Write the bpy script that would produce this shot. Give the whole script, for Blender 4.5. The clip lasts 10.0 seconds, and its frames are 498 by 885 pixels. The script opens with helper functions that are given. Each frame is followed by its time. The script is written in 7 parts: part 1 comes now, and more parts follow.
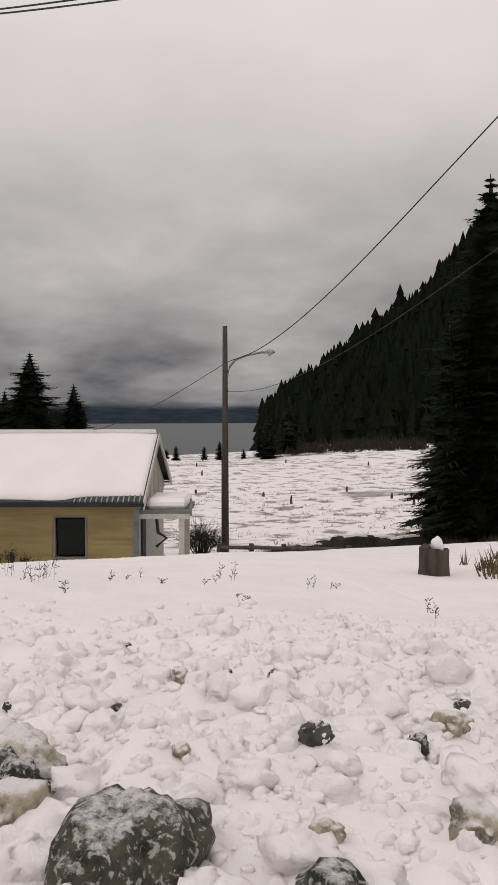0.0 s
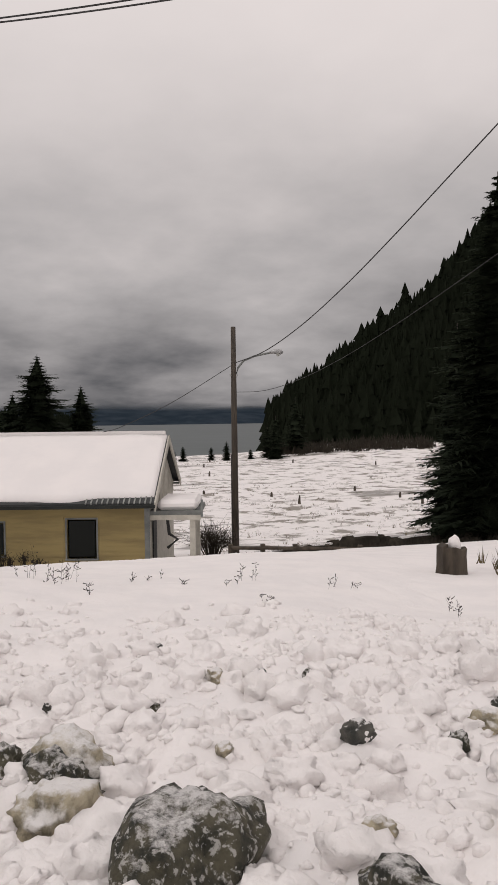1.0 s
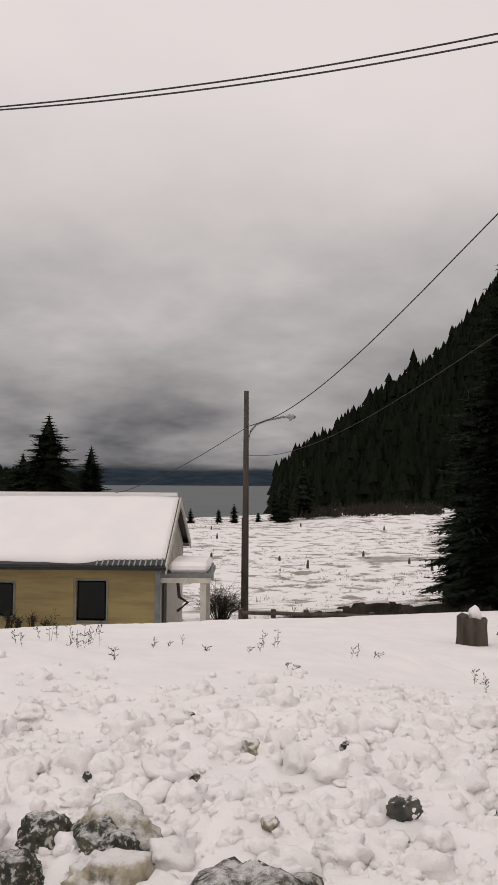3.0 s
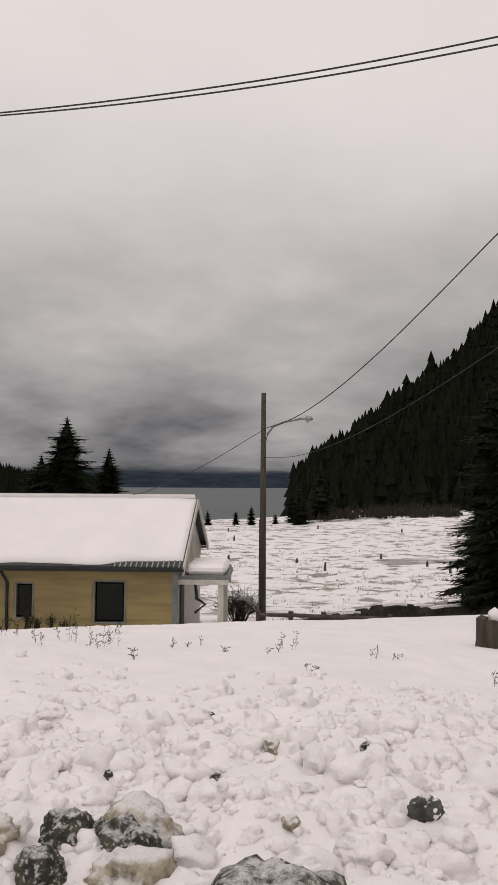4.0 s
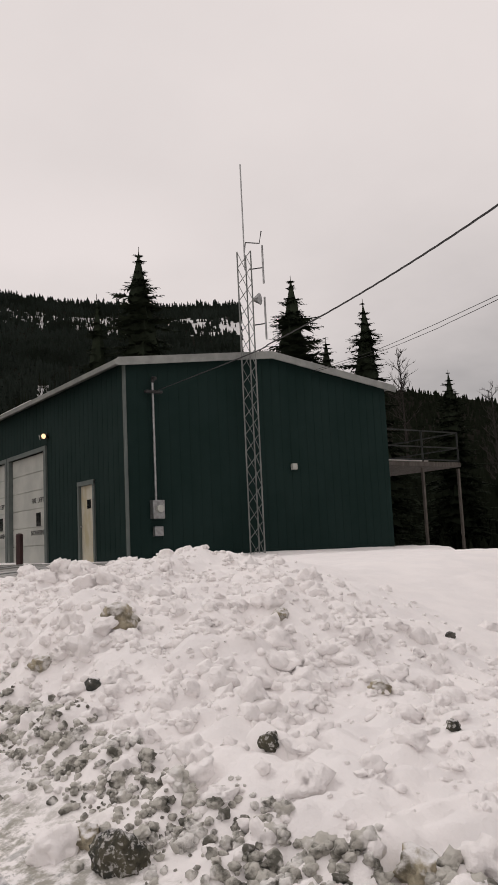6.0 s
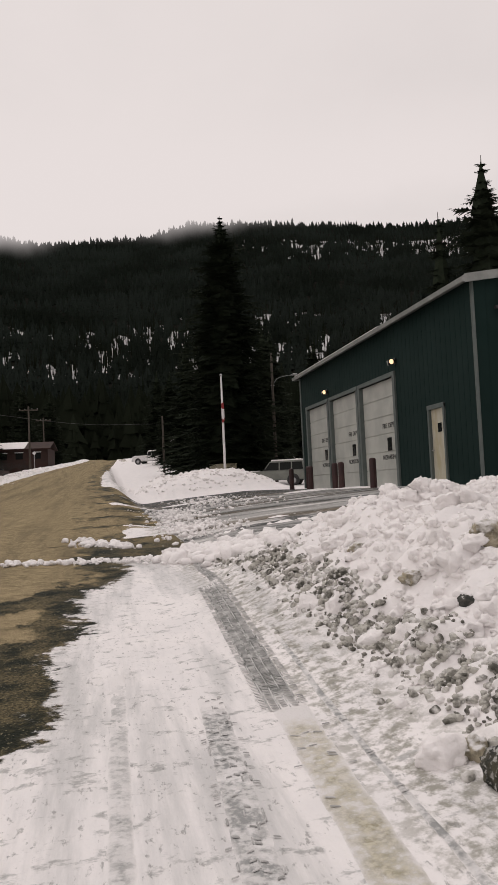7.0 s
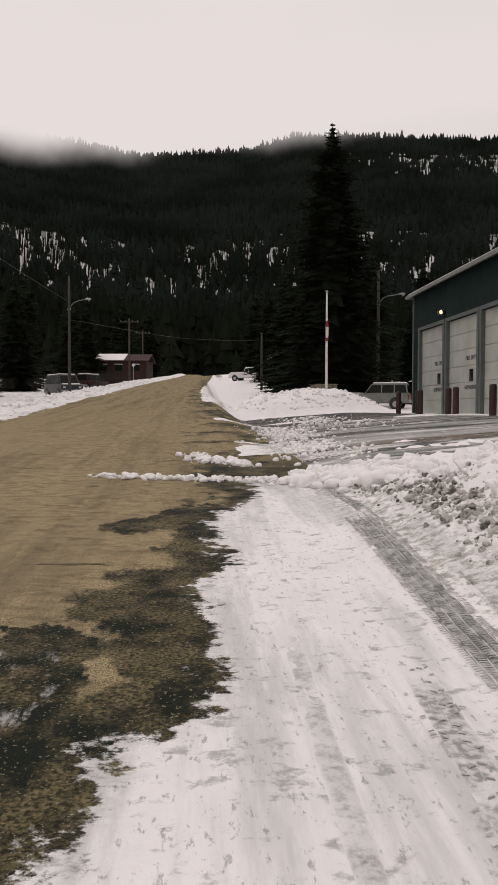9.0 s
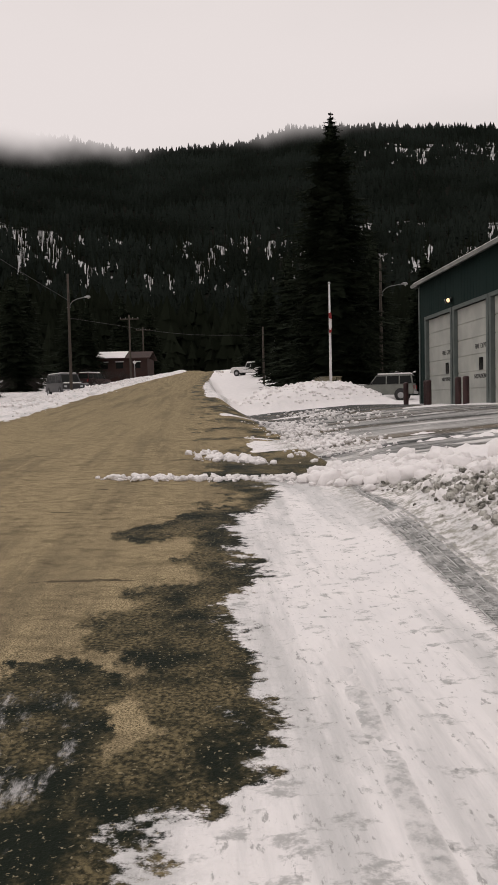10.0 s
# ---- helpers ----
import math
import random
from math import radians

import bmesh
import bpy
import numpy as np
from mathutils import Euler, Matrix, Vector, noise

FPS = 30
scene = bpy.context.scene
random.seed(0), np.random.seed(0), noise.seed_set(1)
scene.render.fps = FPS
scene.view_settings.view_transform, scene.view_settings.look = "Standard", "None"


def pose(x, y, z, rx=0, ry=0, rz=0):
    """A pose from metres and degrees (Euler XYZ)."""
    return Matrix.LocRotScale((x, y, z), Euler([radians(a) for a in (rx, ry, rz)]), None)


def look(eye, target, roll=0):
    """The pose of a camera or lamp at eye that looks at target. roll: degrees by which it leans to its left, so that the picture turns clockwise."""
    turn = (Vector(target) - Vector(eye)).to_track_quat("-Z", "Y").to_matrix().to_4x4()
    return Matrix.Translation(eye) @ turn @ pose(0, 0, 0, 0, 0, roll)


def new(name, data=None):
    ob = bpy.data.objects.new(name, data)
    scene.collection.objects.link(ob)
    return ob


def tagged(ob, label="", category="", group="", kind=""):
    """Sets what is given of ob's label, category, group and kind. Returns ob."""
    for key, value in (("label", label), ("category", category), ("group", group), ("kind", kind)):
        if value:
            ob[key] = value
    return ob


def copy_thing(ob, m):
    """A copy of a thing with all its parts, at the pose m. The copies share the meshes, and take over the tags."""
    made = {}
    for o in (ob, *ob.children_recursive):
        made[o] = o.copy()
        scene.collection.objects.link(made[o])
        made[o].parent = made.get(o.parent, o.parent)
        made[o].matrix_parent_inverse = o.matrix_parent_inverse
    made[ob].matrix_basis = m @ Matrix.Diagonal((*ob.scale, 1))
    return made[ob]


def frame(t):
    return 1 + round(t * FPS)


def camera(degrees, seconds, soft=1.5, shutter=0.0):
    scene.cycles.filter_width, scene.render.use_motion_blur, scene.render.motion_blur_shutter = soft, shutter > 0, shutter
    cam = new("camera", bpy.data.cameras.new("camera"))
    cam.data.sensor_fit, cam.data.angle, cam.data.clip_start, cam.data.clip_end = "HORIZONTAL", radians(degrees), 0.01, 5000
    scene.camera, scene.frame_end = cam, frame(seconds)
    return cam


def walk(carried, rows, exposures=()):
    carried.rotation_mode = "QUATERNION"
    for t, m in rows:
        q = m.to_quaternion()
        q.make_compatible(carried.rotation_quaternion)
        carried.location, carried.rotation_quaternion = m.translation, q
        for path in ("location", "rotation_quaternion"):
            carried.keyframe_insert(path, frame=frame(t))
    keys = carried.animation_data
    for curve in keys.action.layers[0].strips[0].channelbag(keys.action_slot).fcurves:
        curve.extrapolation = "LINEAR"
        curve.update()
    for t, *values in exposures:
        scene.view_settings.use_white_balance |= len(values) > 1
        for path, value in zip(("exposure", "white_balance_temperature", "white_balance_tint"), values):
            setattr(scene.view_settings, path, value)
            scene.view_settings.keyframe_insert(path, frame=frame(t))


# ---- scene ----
cam = camera(34.4, 10.0)
PATH = [
    (0, (-0.402, -3.498, 1.243), (0.133, -1.572, 1.176), -0.1),
    (0.5, (-0.431, -3.489, 1.249), (0.096, -1.561, 1.182), -0.0),
    (1, (-0.526, -3.491, 1.249), (-0.005, -1.561, 1.183), -0.7),
    (1.5, (-0.652, -3.503, 1.254), (-0.108, -1.579, 1.207), -1.0),
    (2, (-0.71, -3.525, 1.293), (-0.162, -1.601, 1.318), -0.1),
    (3.5, (-0.704, -3.536, 1.284), (-0.219, -1.598, 1.377), 0.4),
    (4, (-0.72, -3.539, 1.278), (-0.257, -1.595, 1.372), 0.4),
    (4.5, (-0.755, -3.542, 1.268), (-0.331, -1.59, 1.358), 0.6),
    (5, (-0.82, -3.542, 1.269), (-0.664, -1.551, 1.362), 0.8),
    (5.2, (-0.873, -3.436, 1.228), (-1.072, -1.449, 1.345), 0.1),
    (5.3, (-0.897, -3.393, 1.213), (-1.296, -1.438, 1.347), -0.4),
    (5.5, (-0.953, -3.386, 1.208), (-1.778, -1.574, 1.395), -1.8),
    (5.6, (-0.957, -3.402, 1.218), (-1.994, -1.705, 1.43), -2.7),
    (5.7, (-0.997, -3.384, 1.208), (-2.218, -1.817, 1.442), -2.8),
    (6.8, (-1.203, -3.365, 1.096), (-3.16, -2.973, 1.236), -3.3),
    (7, (-1.258, -3.415, 1.109), (-3.221, -3.049, 1.219), -2.7),
    (7.5, (-1.429, -3.501, 1.097), (-3.424, -3.372, 1.152), -1.4),
    (8, (-1.675, -3.546, 1.103), (-3.673, -3.46, 1.125), -1.2),
    (8.5, (-1.935, -3.671, 1.079), (-3.93, -3.557, 0.995), 0.3),
    (9, (-2.194, -3.797, 1.093), (-4.188, -3.661, 1.009), 0.1),
    (9.5, (-2.467, -3.851, 1.109), (-4.462, -3.725, 1.028), -1.7),
    (10, (-2.726, -3.918, 1.096), (-4.72, -3.788, 0.999), -1.3),
]
walk(cam, [(t, look(eye, target, roll)) for t, eye, target, roll in PATH])


# ---------- world and light ----------
def make_world():
    w = bpy.data.worlds.new("overcast_sky")
    w.use_nodes = True
    nt = w.node_tree
    nd, lk = nt.nodes, nt.links
    nd.clear()
    out = nd.new("ShaderNodeOutputWorld")
    bg = nd.new("ShaderNodeBackground")
    tc = nd.new("ShaderNodeTexCoord")
    sep = nd.new("ShaderNodeSeparateXYZ")
    lk.new(tc.outputs["Generated"], sep.inputs[0])

    def math_node(op, a, b=None, clamp=False):
        m = nd.new("ShaderNodeMath")
        m.operation, m.use_clamp = op, clamp
        for k, v in enumerate((a, b)):
            if v is None:
                continue
            if isinstance(v, (int, float)):
                m.inputs[k].default_value = v
            else:
                lk.new(v, m.inputs[k])
        return m.outputs[0]

    # cloud deck: directions projected on a flat layer, so that clouds flatten towards the horizon
    zz = math_node("ADD", math_node("MAXIMUM", sep.outputs[2], 0.0), 0.26)
    px = math_node("DIVIDE", sep.outputs[0], zz)
    py = math_node("DIVIDE", sep.outputs[1], zz)
    comb = nd.new("ShaderNodeCombineXYZ")
    lk.new(px, comb.inputs[0]), lk.new(py, comb.inputs[1])

    def cloud(scale, detail, rough, seed):
        n = nd.new("ShaderNodeTexNoise")
        n.noise_dimensions = "4D"
        n.inputs["Scale"].default_value, n.inputs["Detail"].default_value = scale, detail
        n.inputs["Roughness"].default_value, n.inputs["W"].default_value = rough, seed
        lk.new(comb.outputs[0], n.inputs["Vector"])
        return n.outputs[0]

    n1 = cloud(1.7, 6, 0.55, 3.1)
    n2 = cloud(0.75, 3, 0.5, 7.7)
    mixn = math_node("ADD", math_node("MULTIPLY", n1, 0.6), math_node("MULTIPLY", n2, 0.4))
    # heavy cloud over the lake, thin bright cloud over the valley road and overhead
    lake = math_node("ADD", math_node("MULTIPLY", sep.outputs[1], 0.86), math_node("MULTIPLY", sep.outputs[0], 0.42))
    side = nd.new("ShaderNodeMapRange")
    side.interpolation_type = "SMOOTHSTEP"
    side.inputs["From Min"].default_value, side.inputs["From Max"].default_value = -0.25, 0.75
    lk.new(lake, side.inputs["Value"])
    low = nd.new("ShaderNodeMapRange")
    low.interpolation_type = "SMOOTHSTEP"
    low.inputs["From Min"].default_value, low.inputs["From Max"].default_value = 0.02, 0.5
    low.inputs["To Min"].default_value, low.inputs["To Max"].default_value = 1.0, 0.0
    lk.new(sep.outputs[2], low.inputs["Value"])
    heavy = math_node("MULTIPLY", side.outputs[0], low.outputs[0])
    contrast = math_node("MULTIPLY", math_node("SUBTRACT", mixn, 0.5), math_node("ADD", math_node("MULTIPLY", heavy, 1.15), 0.26))
    level = math_node("ADD", math_node("SUBTRACT", 0.76, math_node("MULTIPLY", heavy, 0.47)), contrast)
    level = math_node("MAXIMUM", math_node("MINIMUM", level, 0.86), 0.10)
    ramp = nd.new("ShaderNodeValToRGB")
    el = ramp.color_ramp.elements
    el[0].position, el[0].color = 0.1, (0.100, 0.100, 0.108, 1)
    el[1].position, el[1].color = 0.9, (0.92, 0.835, 0.815, 1)
    mid = el.new(0.45)
    mid.color = (0.435, 0.410, 0.410, 1)
    lk.new(level, ramp.inputs[0])
    lk.new(ramp.outputs[0], bg.inputs["Color"])
    bg.inputs["Strength"].default_value = 1.0
    lk.new(bg.outputs[0], out.inputs["Surface"])
    scene.world = w


make_world()
sun_data = bpy.data.lights.new("sun", "SUN")
sun_data.energy, sun_data.angle, sun_data.color = 0.55, radians(25), (1.0, 0.96, 0.93)
sun = new("sun", sun_data)
sun.matrix_world = look((0, 0, 60), (26, 12, 20))

# ---------- materials ----------
def material(name, base, rough=0.8, metal=0.0, second=None, scale=3.0, detail=6, bump=0.0, bump_scale=None, spread=(0.35, 0.65),
             third=None, third_scale=0.4, third_spread=(0.5, 0.7), stretch=(1, 1, 1), spec=0.5, per_object=0.0, coord="Object"):
    m = bpy.data.materials.new(name)
    m.use_nodes = True
    nd, lk = m.node_tree.nodes, m.node_tree.links
    bs = nd["Principled BSDF"]
    bs.inputs["Roughness"].default_value, bs.inputs["Metallic"].default_value = rough, metal
    bs.inputs["Specular IOR Level"].default_value = spec
    tc = nd.new("ShaderNodeTexCoord")
    mp = nd.new("ShaderNodeMapping")
    mp.inputs["Scale"].default_value = stretch
    lk.new(tc.outputs[coord], mp.inputs[0])
    src = mp.outputs[0]

    def nz(sc, dt):
        n = nd.new("ShaderNodeTexNoise")
        n.inputs["Scale"].default_value, n.inputs["Detail"].default_value = sc, dt
        n.inputs["Roughness"].default_value = 0.6
        lk.new(src, n.inputs["Vector"])
        return n.outputs[0]

    def ramped(val, lo, hi):
        r = nd.new("ShaderNodeMapRange")
        r.interpolation_type = "SMOOTHSTEP"
        r.inputs["From Min"].default_value, r.inputs["From Max"].default_value = lo, hi
        lk.new(val, r.inputs["Value"])
        return r.outputs[0]

    def mix(fac, a, b):
        x = nd.new("ShaderNodeMix")
        x.data_type = "RGBA"
        lk.new(fac, x.inputs["Factor"])
        for k, v in (("A", a), ("B", b)):
            sock = [q for q in x.inputs if q.name == k and q.type == "RGBA"][0]
            if isinstance(v, tuple):
                sock.default_value = (*v, 1)
            else:
                lk.new(v, sock)
        return [q for q in x.outputs if q.type == "RGBA"][0]

    col = None
    if second:
        col = mix(ramped(nz(scale, detail), *spread), base, second)
    if third:
        col = mix(ramped(nz(third_scale, 5), *third_spread), col if col is not None else base, third)
    if per_object:
        oi = nd.new("ShaderNodeObjectInfo")
        hv = nd.new("ShaderNodeHueSaturation")
        vr = nd.new("ShaderNodeMapRange")
        vr.inputs["To Min"].default_value, vr.inputs["To Max"].default_value = 1 - per_object, 1 + per_object
        lk.new(oi.outputs["Random"], vr.inputs["Value"])
        lk.new(vr.outputs[0], hv.inputs["Value"])
        if col is None:
            hv.inputs["Color"].default_value = (*base, 1)
        else:
            lk.new(col, hv.inputs["Color"])
        col = hv.outputs[0]
    if col is None:
        bs.inputs["Base Color"].default_value = (*base, 1)
    else:
        lk.new(col, bs.inputs["Base Color"])
    if bump:
        b = nd.new("ShaderNodeBump")
        b.inputs["Strength"].default_value = bump
        b.inputs["Distance"].default_value = 0.02
        lk.new(nz(bump_scale or scale * 3, 6), b.inputs["Height"])
        lk.new(b.outputs[0], bs.inputs["Normal"])
    return m


SNOW = material("snow", (0.87, 0.84, 0.83), 0.8, second=(0.82, 0.795, 0.79), scale=2.2, bump=0.5, bump_scale=24, spec=0.1)


def shoulder_stain(mat, old=None):
    """Packed, scuffed and wet snow on the road shoulder."""
    nd, lk = mat.node_tree.nodes, mat.node_tree.links
    bs = nd["Principled BSDF"]
    old = old or bs.inputs["Base Color"].links[0].from_socket
    tc = nd.new("ShaderNodeTexCoord")
    sep = nd.new("ShaderNodeSeparateXYZ")
    lk.new(tc.outputs["Object"], sep.inputs[0])

    def rng_node(val, a, b, c=0.0, d=1.0):
        r = nd.new("ShaderNodeMapRange")
        r.interpolation_type = "SMOOTHSTEP"
        for k, v in (("From Min", a), ("From Max", b), ("To Min", c), ("To Max", d)):
            r.inputs[k].default_value = v
        lk.new(val, r.inputs["Value"])
        return r.outputs[0]

    def nz(scale, stretch, detail=6):
        mp = nd.new("ShaderNodeMapping")
        mp.inputs["Scale"].default_value = stretch
        lk.new(tc.outputs["Object"], mp.inputs[0])
        n = nd.new("ShaderNodeTexNoise")
        n.inputs["Scale"].default_value, n.inputs["Detail"].default_value, n.inputs["Roughness"].default_value = scale, detail, 0.68
        lk.new(mp.outputs[0], n.inputs["Vector"])
        return n.outputs[0]

    def mul(a, b):
        q = nd.new("ShaderNodeMath")
        q.operation = "MULTIPLY"
        lk.new(a, q.inputs[0])
        if isinstance(b, float):
            q.inputs[1].default_value = b
        else:
            lk.new(b, q.inputs[1])
        return q.outputs[0]

    def mix(fac, a, b):
        x = nd.new("ShaderNodeMix")
        x.data_type = "RGBA"
        lk.new(fac, x.inputs["Factor"])
        for k, v in (("A", a), ("B", b)):
            sock = [q for q in x.inputs if q.name == k and q.type == "RGBA"][0]
            if isinstance(v, tuple):
                sock.default_value = (*v, 1)
            else:
                lk.new(v, sock)
        return [q for q in x.outputs if q.type == "RGBA"][0]

    zone = rng_node(sep.outputs[1], -1.95, -2.3)
    scuff = mul(zone, rng_node(nz(13.0, (0.8, 0.55, 1), 12), 0.545, 0.66, 0.0, 0.65))
    flecks = mul(zone, rng_node(nz(27, (0.5, 1.2, 1), 6), 0.58, 0.67, 0.0, 0.6))
    grass = mul(rng_node(sep.outputs[1], 26.0, 30.0), rng_node(nz(1.1, (0.55, 0.5, 1), 14), 0.515, 0.60, 0.0, 0.8))
    ruts = mul(rng_node(sep.outputs[1], 27.0, 32.0), rng_node(nz(0.16, (0.35, 1.3, 1), 12), 0.56, 0.63, 0.0, 0.7))
    grey = mul(zone, rng_node(nz(1.7, (0.18, 1.7, 1), 9), 0.45, 0.66, 0.0, 0.7))
    slush = mul(rng_node(sep.outputs[1], -2.75, -2.35), mul(zone, rng_node(nz(13.0, (1, 1, 1), 12), 0.43, 0.62)))
    c = mix(grey, old, (0.50, 0.50, 0.495))
    c = mix(scuff, c, (0.27, 0.275, 0.265))
    c = mix(slush, c, (0.34, 0.33, 0.29))
    c = mix(flecks, c, (0.22, 0.22, 0.21))
    c = mix(grass, c, (0.17, 0.15, 0.115))
    c = mix(ruts, c, (0.10, 0.09, 0.07))
    return c


SNOW_GROUND = material("ground_snow", (0.87, 0.84, 0.83), 0.8, second=(0.82, 0.795, 0.79), scale=2.2, bump=0.55, bump_scale=26, spec=0.1)
SNOW_GROUND.node_tree.links.new(shoulder_stain(SNOW_GROUND), SNOW_GROUND.node_tree.nodes["Principled BSDF"].inputs["Base Color"])
SNOW_ROOF = material("roof_snow", (0.85, 0.82, 0.81), 0.8, second=(0.81, 0.785, 0.78), scale=0.8, bump=0.12, bump_scale=5, spec=0.1)
SNOW_CHUNK = material("snow_chunk", (0.88, 0.85, 0.84), 0.8, second=(0.80, 0.77, 0.75), scale=4, spread=(0.55, 0.8), bump=0.6, bump_scale=40, spec=0.2)
SNOW_DIRTY = material("dirty_snow", (0.46, 0.41, 0.30), 0.85, second=(0.12, 0.105, 0.07), scale=11, third=(0.66, 0.64, 0.61), third_scale=8, third_spread=(0.52, 0.66), bump=0.8, bump_scale=40)
DIRT_ICE = material("grey_ice", (0.50, 0.485, 0.44), 0.8, second=(0.10, 0.097, 0.080), scale=12, spread=(0.44, 0.62), third=(0.74, 0.725, 0.70), third_scale=7, third_spread=(0.50, 0.62), bump=0.6, bump_scale=40)
ROCK = material("rock", (0.026, 0.028, 0.022), 0.85, second=(0.115, 0.105, 0.070), scale=13, third=(0.50, 0.49, 0.465), third_scale=48, third_spread=(0.53, 0.62), bump=1.0, bump_scale=80)
def crusted(mat, lo, hi):
    """Frozen snow sits on the upward faces."""
    nd, lk = mat.node_tree.nodes, mat.node_tree.links
    bs = nd["Principled BSDF"]
    old = bs.inputs["Base Color"].links[0].from_socket
    geo = nd.new("ShaderNodeNewGeometry")
    sep = nd.new("ShaderNodeSeparateXYZ")
    lk.new(geo.outputs["Normal"], sep.inputs[0])
    n = nd.new("ShaderNodeTexNoise")
    n.inputs["Scale"].default_value, n.inputs["Detail"].default_value, n.inputs["Roughness"].default_value = 24, 9, 0.75
    lk.new(geo.outputs["Position"], n.inputs["Vector"])
    a = nd.new("ShaderNodeMath")
    a.operation = "MULTIPLY_ADD"
    a.inputs[1].default_value = 1.5
    lk.new(n.outputs[0], a.inputs[0]), lk.new(sep.outputs[2], a.inputs[2])
    r = nd.new("ShaderNodeMapRange")
    r.inputs["From Min"].default_value, r.inputs["From Max"].default_value = lo, hi
    lk.new(a.outputs[0], r.inputs["Value"])
    x = nd.new("ShaderNodeMix")
    x.data_type = "RGBA"
    lk.new(r.outputs[0], x.inputs["Factor"])
    sa, sb = [q for q in x.inputs if q.name in "AB" and q.type == "RGBA"]
    lk.new(old, sa)
    sb.default_value = (0.76, 0.745, 0.735, 1)
    lk.new([q for q in x.outputs if q.type == "RGBA"][0], bs.inputs["Base Color"])
    return mat


ROCK = crusted(ROCK, 1.55, 1.85)
SNOW_DIRTY = crusted(SNOW_DIRTY, 1.26, 1.70)
ROCK_DARK = crusted(material("dark_rock", (0.035, 0.038, 0.034), 0.8, second=(0.11, 0.105, 0.09), scale=12, bump=1.0, bump_scale=40), 1.58, 1.72)
NEEDLE = material("needles", (0.0190, 0.0255, 0.0165), 0.9, second=(0.0270, 0.0345, 0.0220), scale=1.5, spec=0.03)
NEEDLE_FAR = material("far_needles", (0.0115, 0.0145, 0.0092), 0.95, second=(0.0150, 0.0185, 0.0122), scale=0.08, spec=0.0)
NEEDLE_HIGH = material("mountain_needles", (0.013, 0.017, 0.013), 0.95, second=(0.025, 0.032, 0.027), scale=0.012, spec=0.0)
BARK = material("bark", (0.045, 0.038, 0.032), 0.9, second=(0.09, 0.08, 0.07), scale=9, stretch=(1, 1, 0.2), bump=0.8)
TWIG = material("twig", (0.030, 0.027, 0.024), 0.9, second=(0.052, 0.046, 0.042), scale=5, spec=0.05)
POLE_WOOD = material("pole_wood", (0.085, 0.069, 0.053), 0.9, second=(0.045, 0.038, 0.031), scale=5, stretch=(6, 6, 0.4), bump=0.6)
STEEL = material("galvanised_steel", (0.42, 0.43, 0.43), 0.45, 0.8, second=(0.30, 0.30, 0.30), scale=12)
BLACK = material("black_rubber", (0.012, 0.012, 0.013), 0.6, second=(0.03, 0.03, 0.03), scale=8)
CABLE = material("cable", (0.016, 0.016, 0.017), 0.55)
WATER = material("lake_water", (0.050, 0.066, 0.068), 0.5, second=(0.066, 0.082, 0.084), scale=0.01, stretch=(1, 3, 1), bump=0.25, bump_scale=0.6, spec=0.22)
# The blue of distance is put into this forest colour.
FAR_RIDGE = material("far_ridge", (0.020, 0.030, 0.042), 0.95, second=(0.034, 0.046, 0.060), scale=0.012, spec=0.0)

# ---------- noise and ground ----------
_lat = np.random.RandomState(11).rand(256, 256)


def vnoise(x, y):
    x, y = np.asarray(x, float), np.asarray(y, float)
    xi, yi = np.floor(x).astype(int), np.floor(y).astype(int)
    fx, fy = x - xi, y - yi
    fx, fy = fx * fx * (3 - 2 * fx), fy * fy * (3 - 2 * fy)
    a, b = _lat[xi % 256, yi % 256], _lat[(xi + 1) % 256, yi % 256]
    c, d = _lat[xi % 256, (yi + 1) % 256], _lat[(xi + 1) % 256, (yi + 1) % 256]
    return (a * (1 - fx) + b * fx) * (1 - fy) + (c * (1 - fx) + d * fx) * fy


def fbm(x, y, octaves=4, gain=0.5):
    v, amp, tot = 0.0, 1.0, 0.0
    for k in range(octaves):
        v = v + amp * vnoise(x * 2**k + 17.3 * k, y * 2**k + 9.1 * k)
        tot += amp
        amp *= gain
    return v / tot


def smooth(a, b, x):
    t = np.clip((np.asarray(x, float) - a) / (b - a), 0, 1)
    return t * t * (3 - 2 * t)


def road_z(x):
    d = -np.asarray(x, float)
    return np.interp(d, [-40, 4, 12, 30, 60, 100, 150, 185, 230, 400], [-0.6, 0, 0.20, 0.80, 2.25, 4.35, 6.95, 8.75, 9.6, 8])


def road_y(x):
    return -6.8 + 4.2 * smooth(40, 185, -np.asarray(x, float))


def asphalt_edge(x):
    """Where the snow of the shoulder meets the bare road."""
    return np.interp(-np.asarray(x, float), [-30, 3.0, 4.0, 4.8, 4.95, 5.4, 6.1, 6.6, 7.4, 8.9, 10.9, 12.1, 14, 60, 180], [-4.3, -4.25, -4.15, -4.13, -3.85, -3.66, -3.68, -3.82, -3.58, -3.7, -3.2, -3.06, -3.3, -3.7, 0.0])


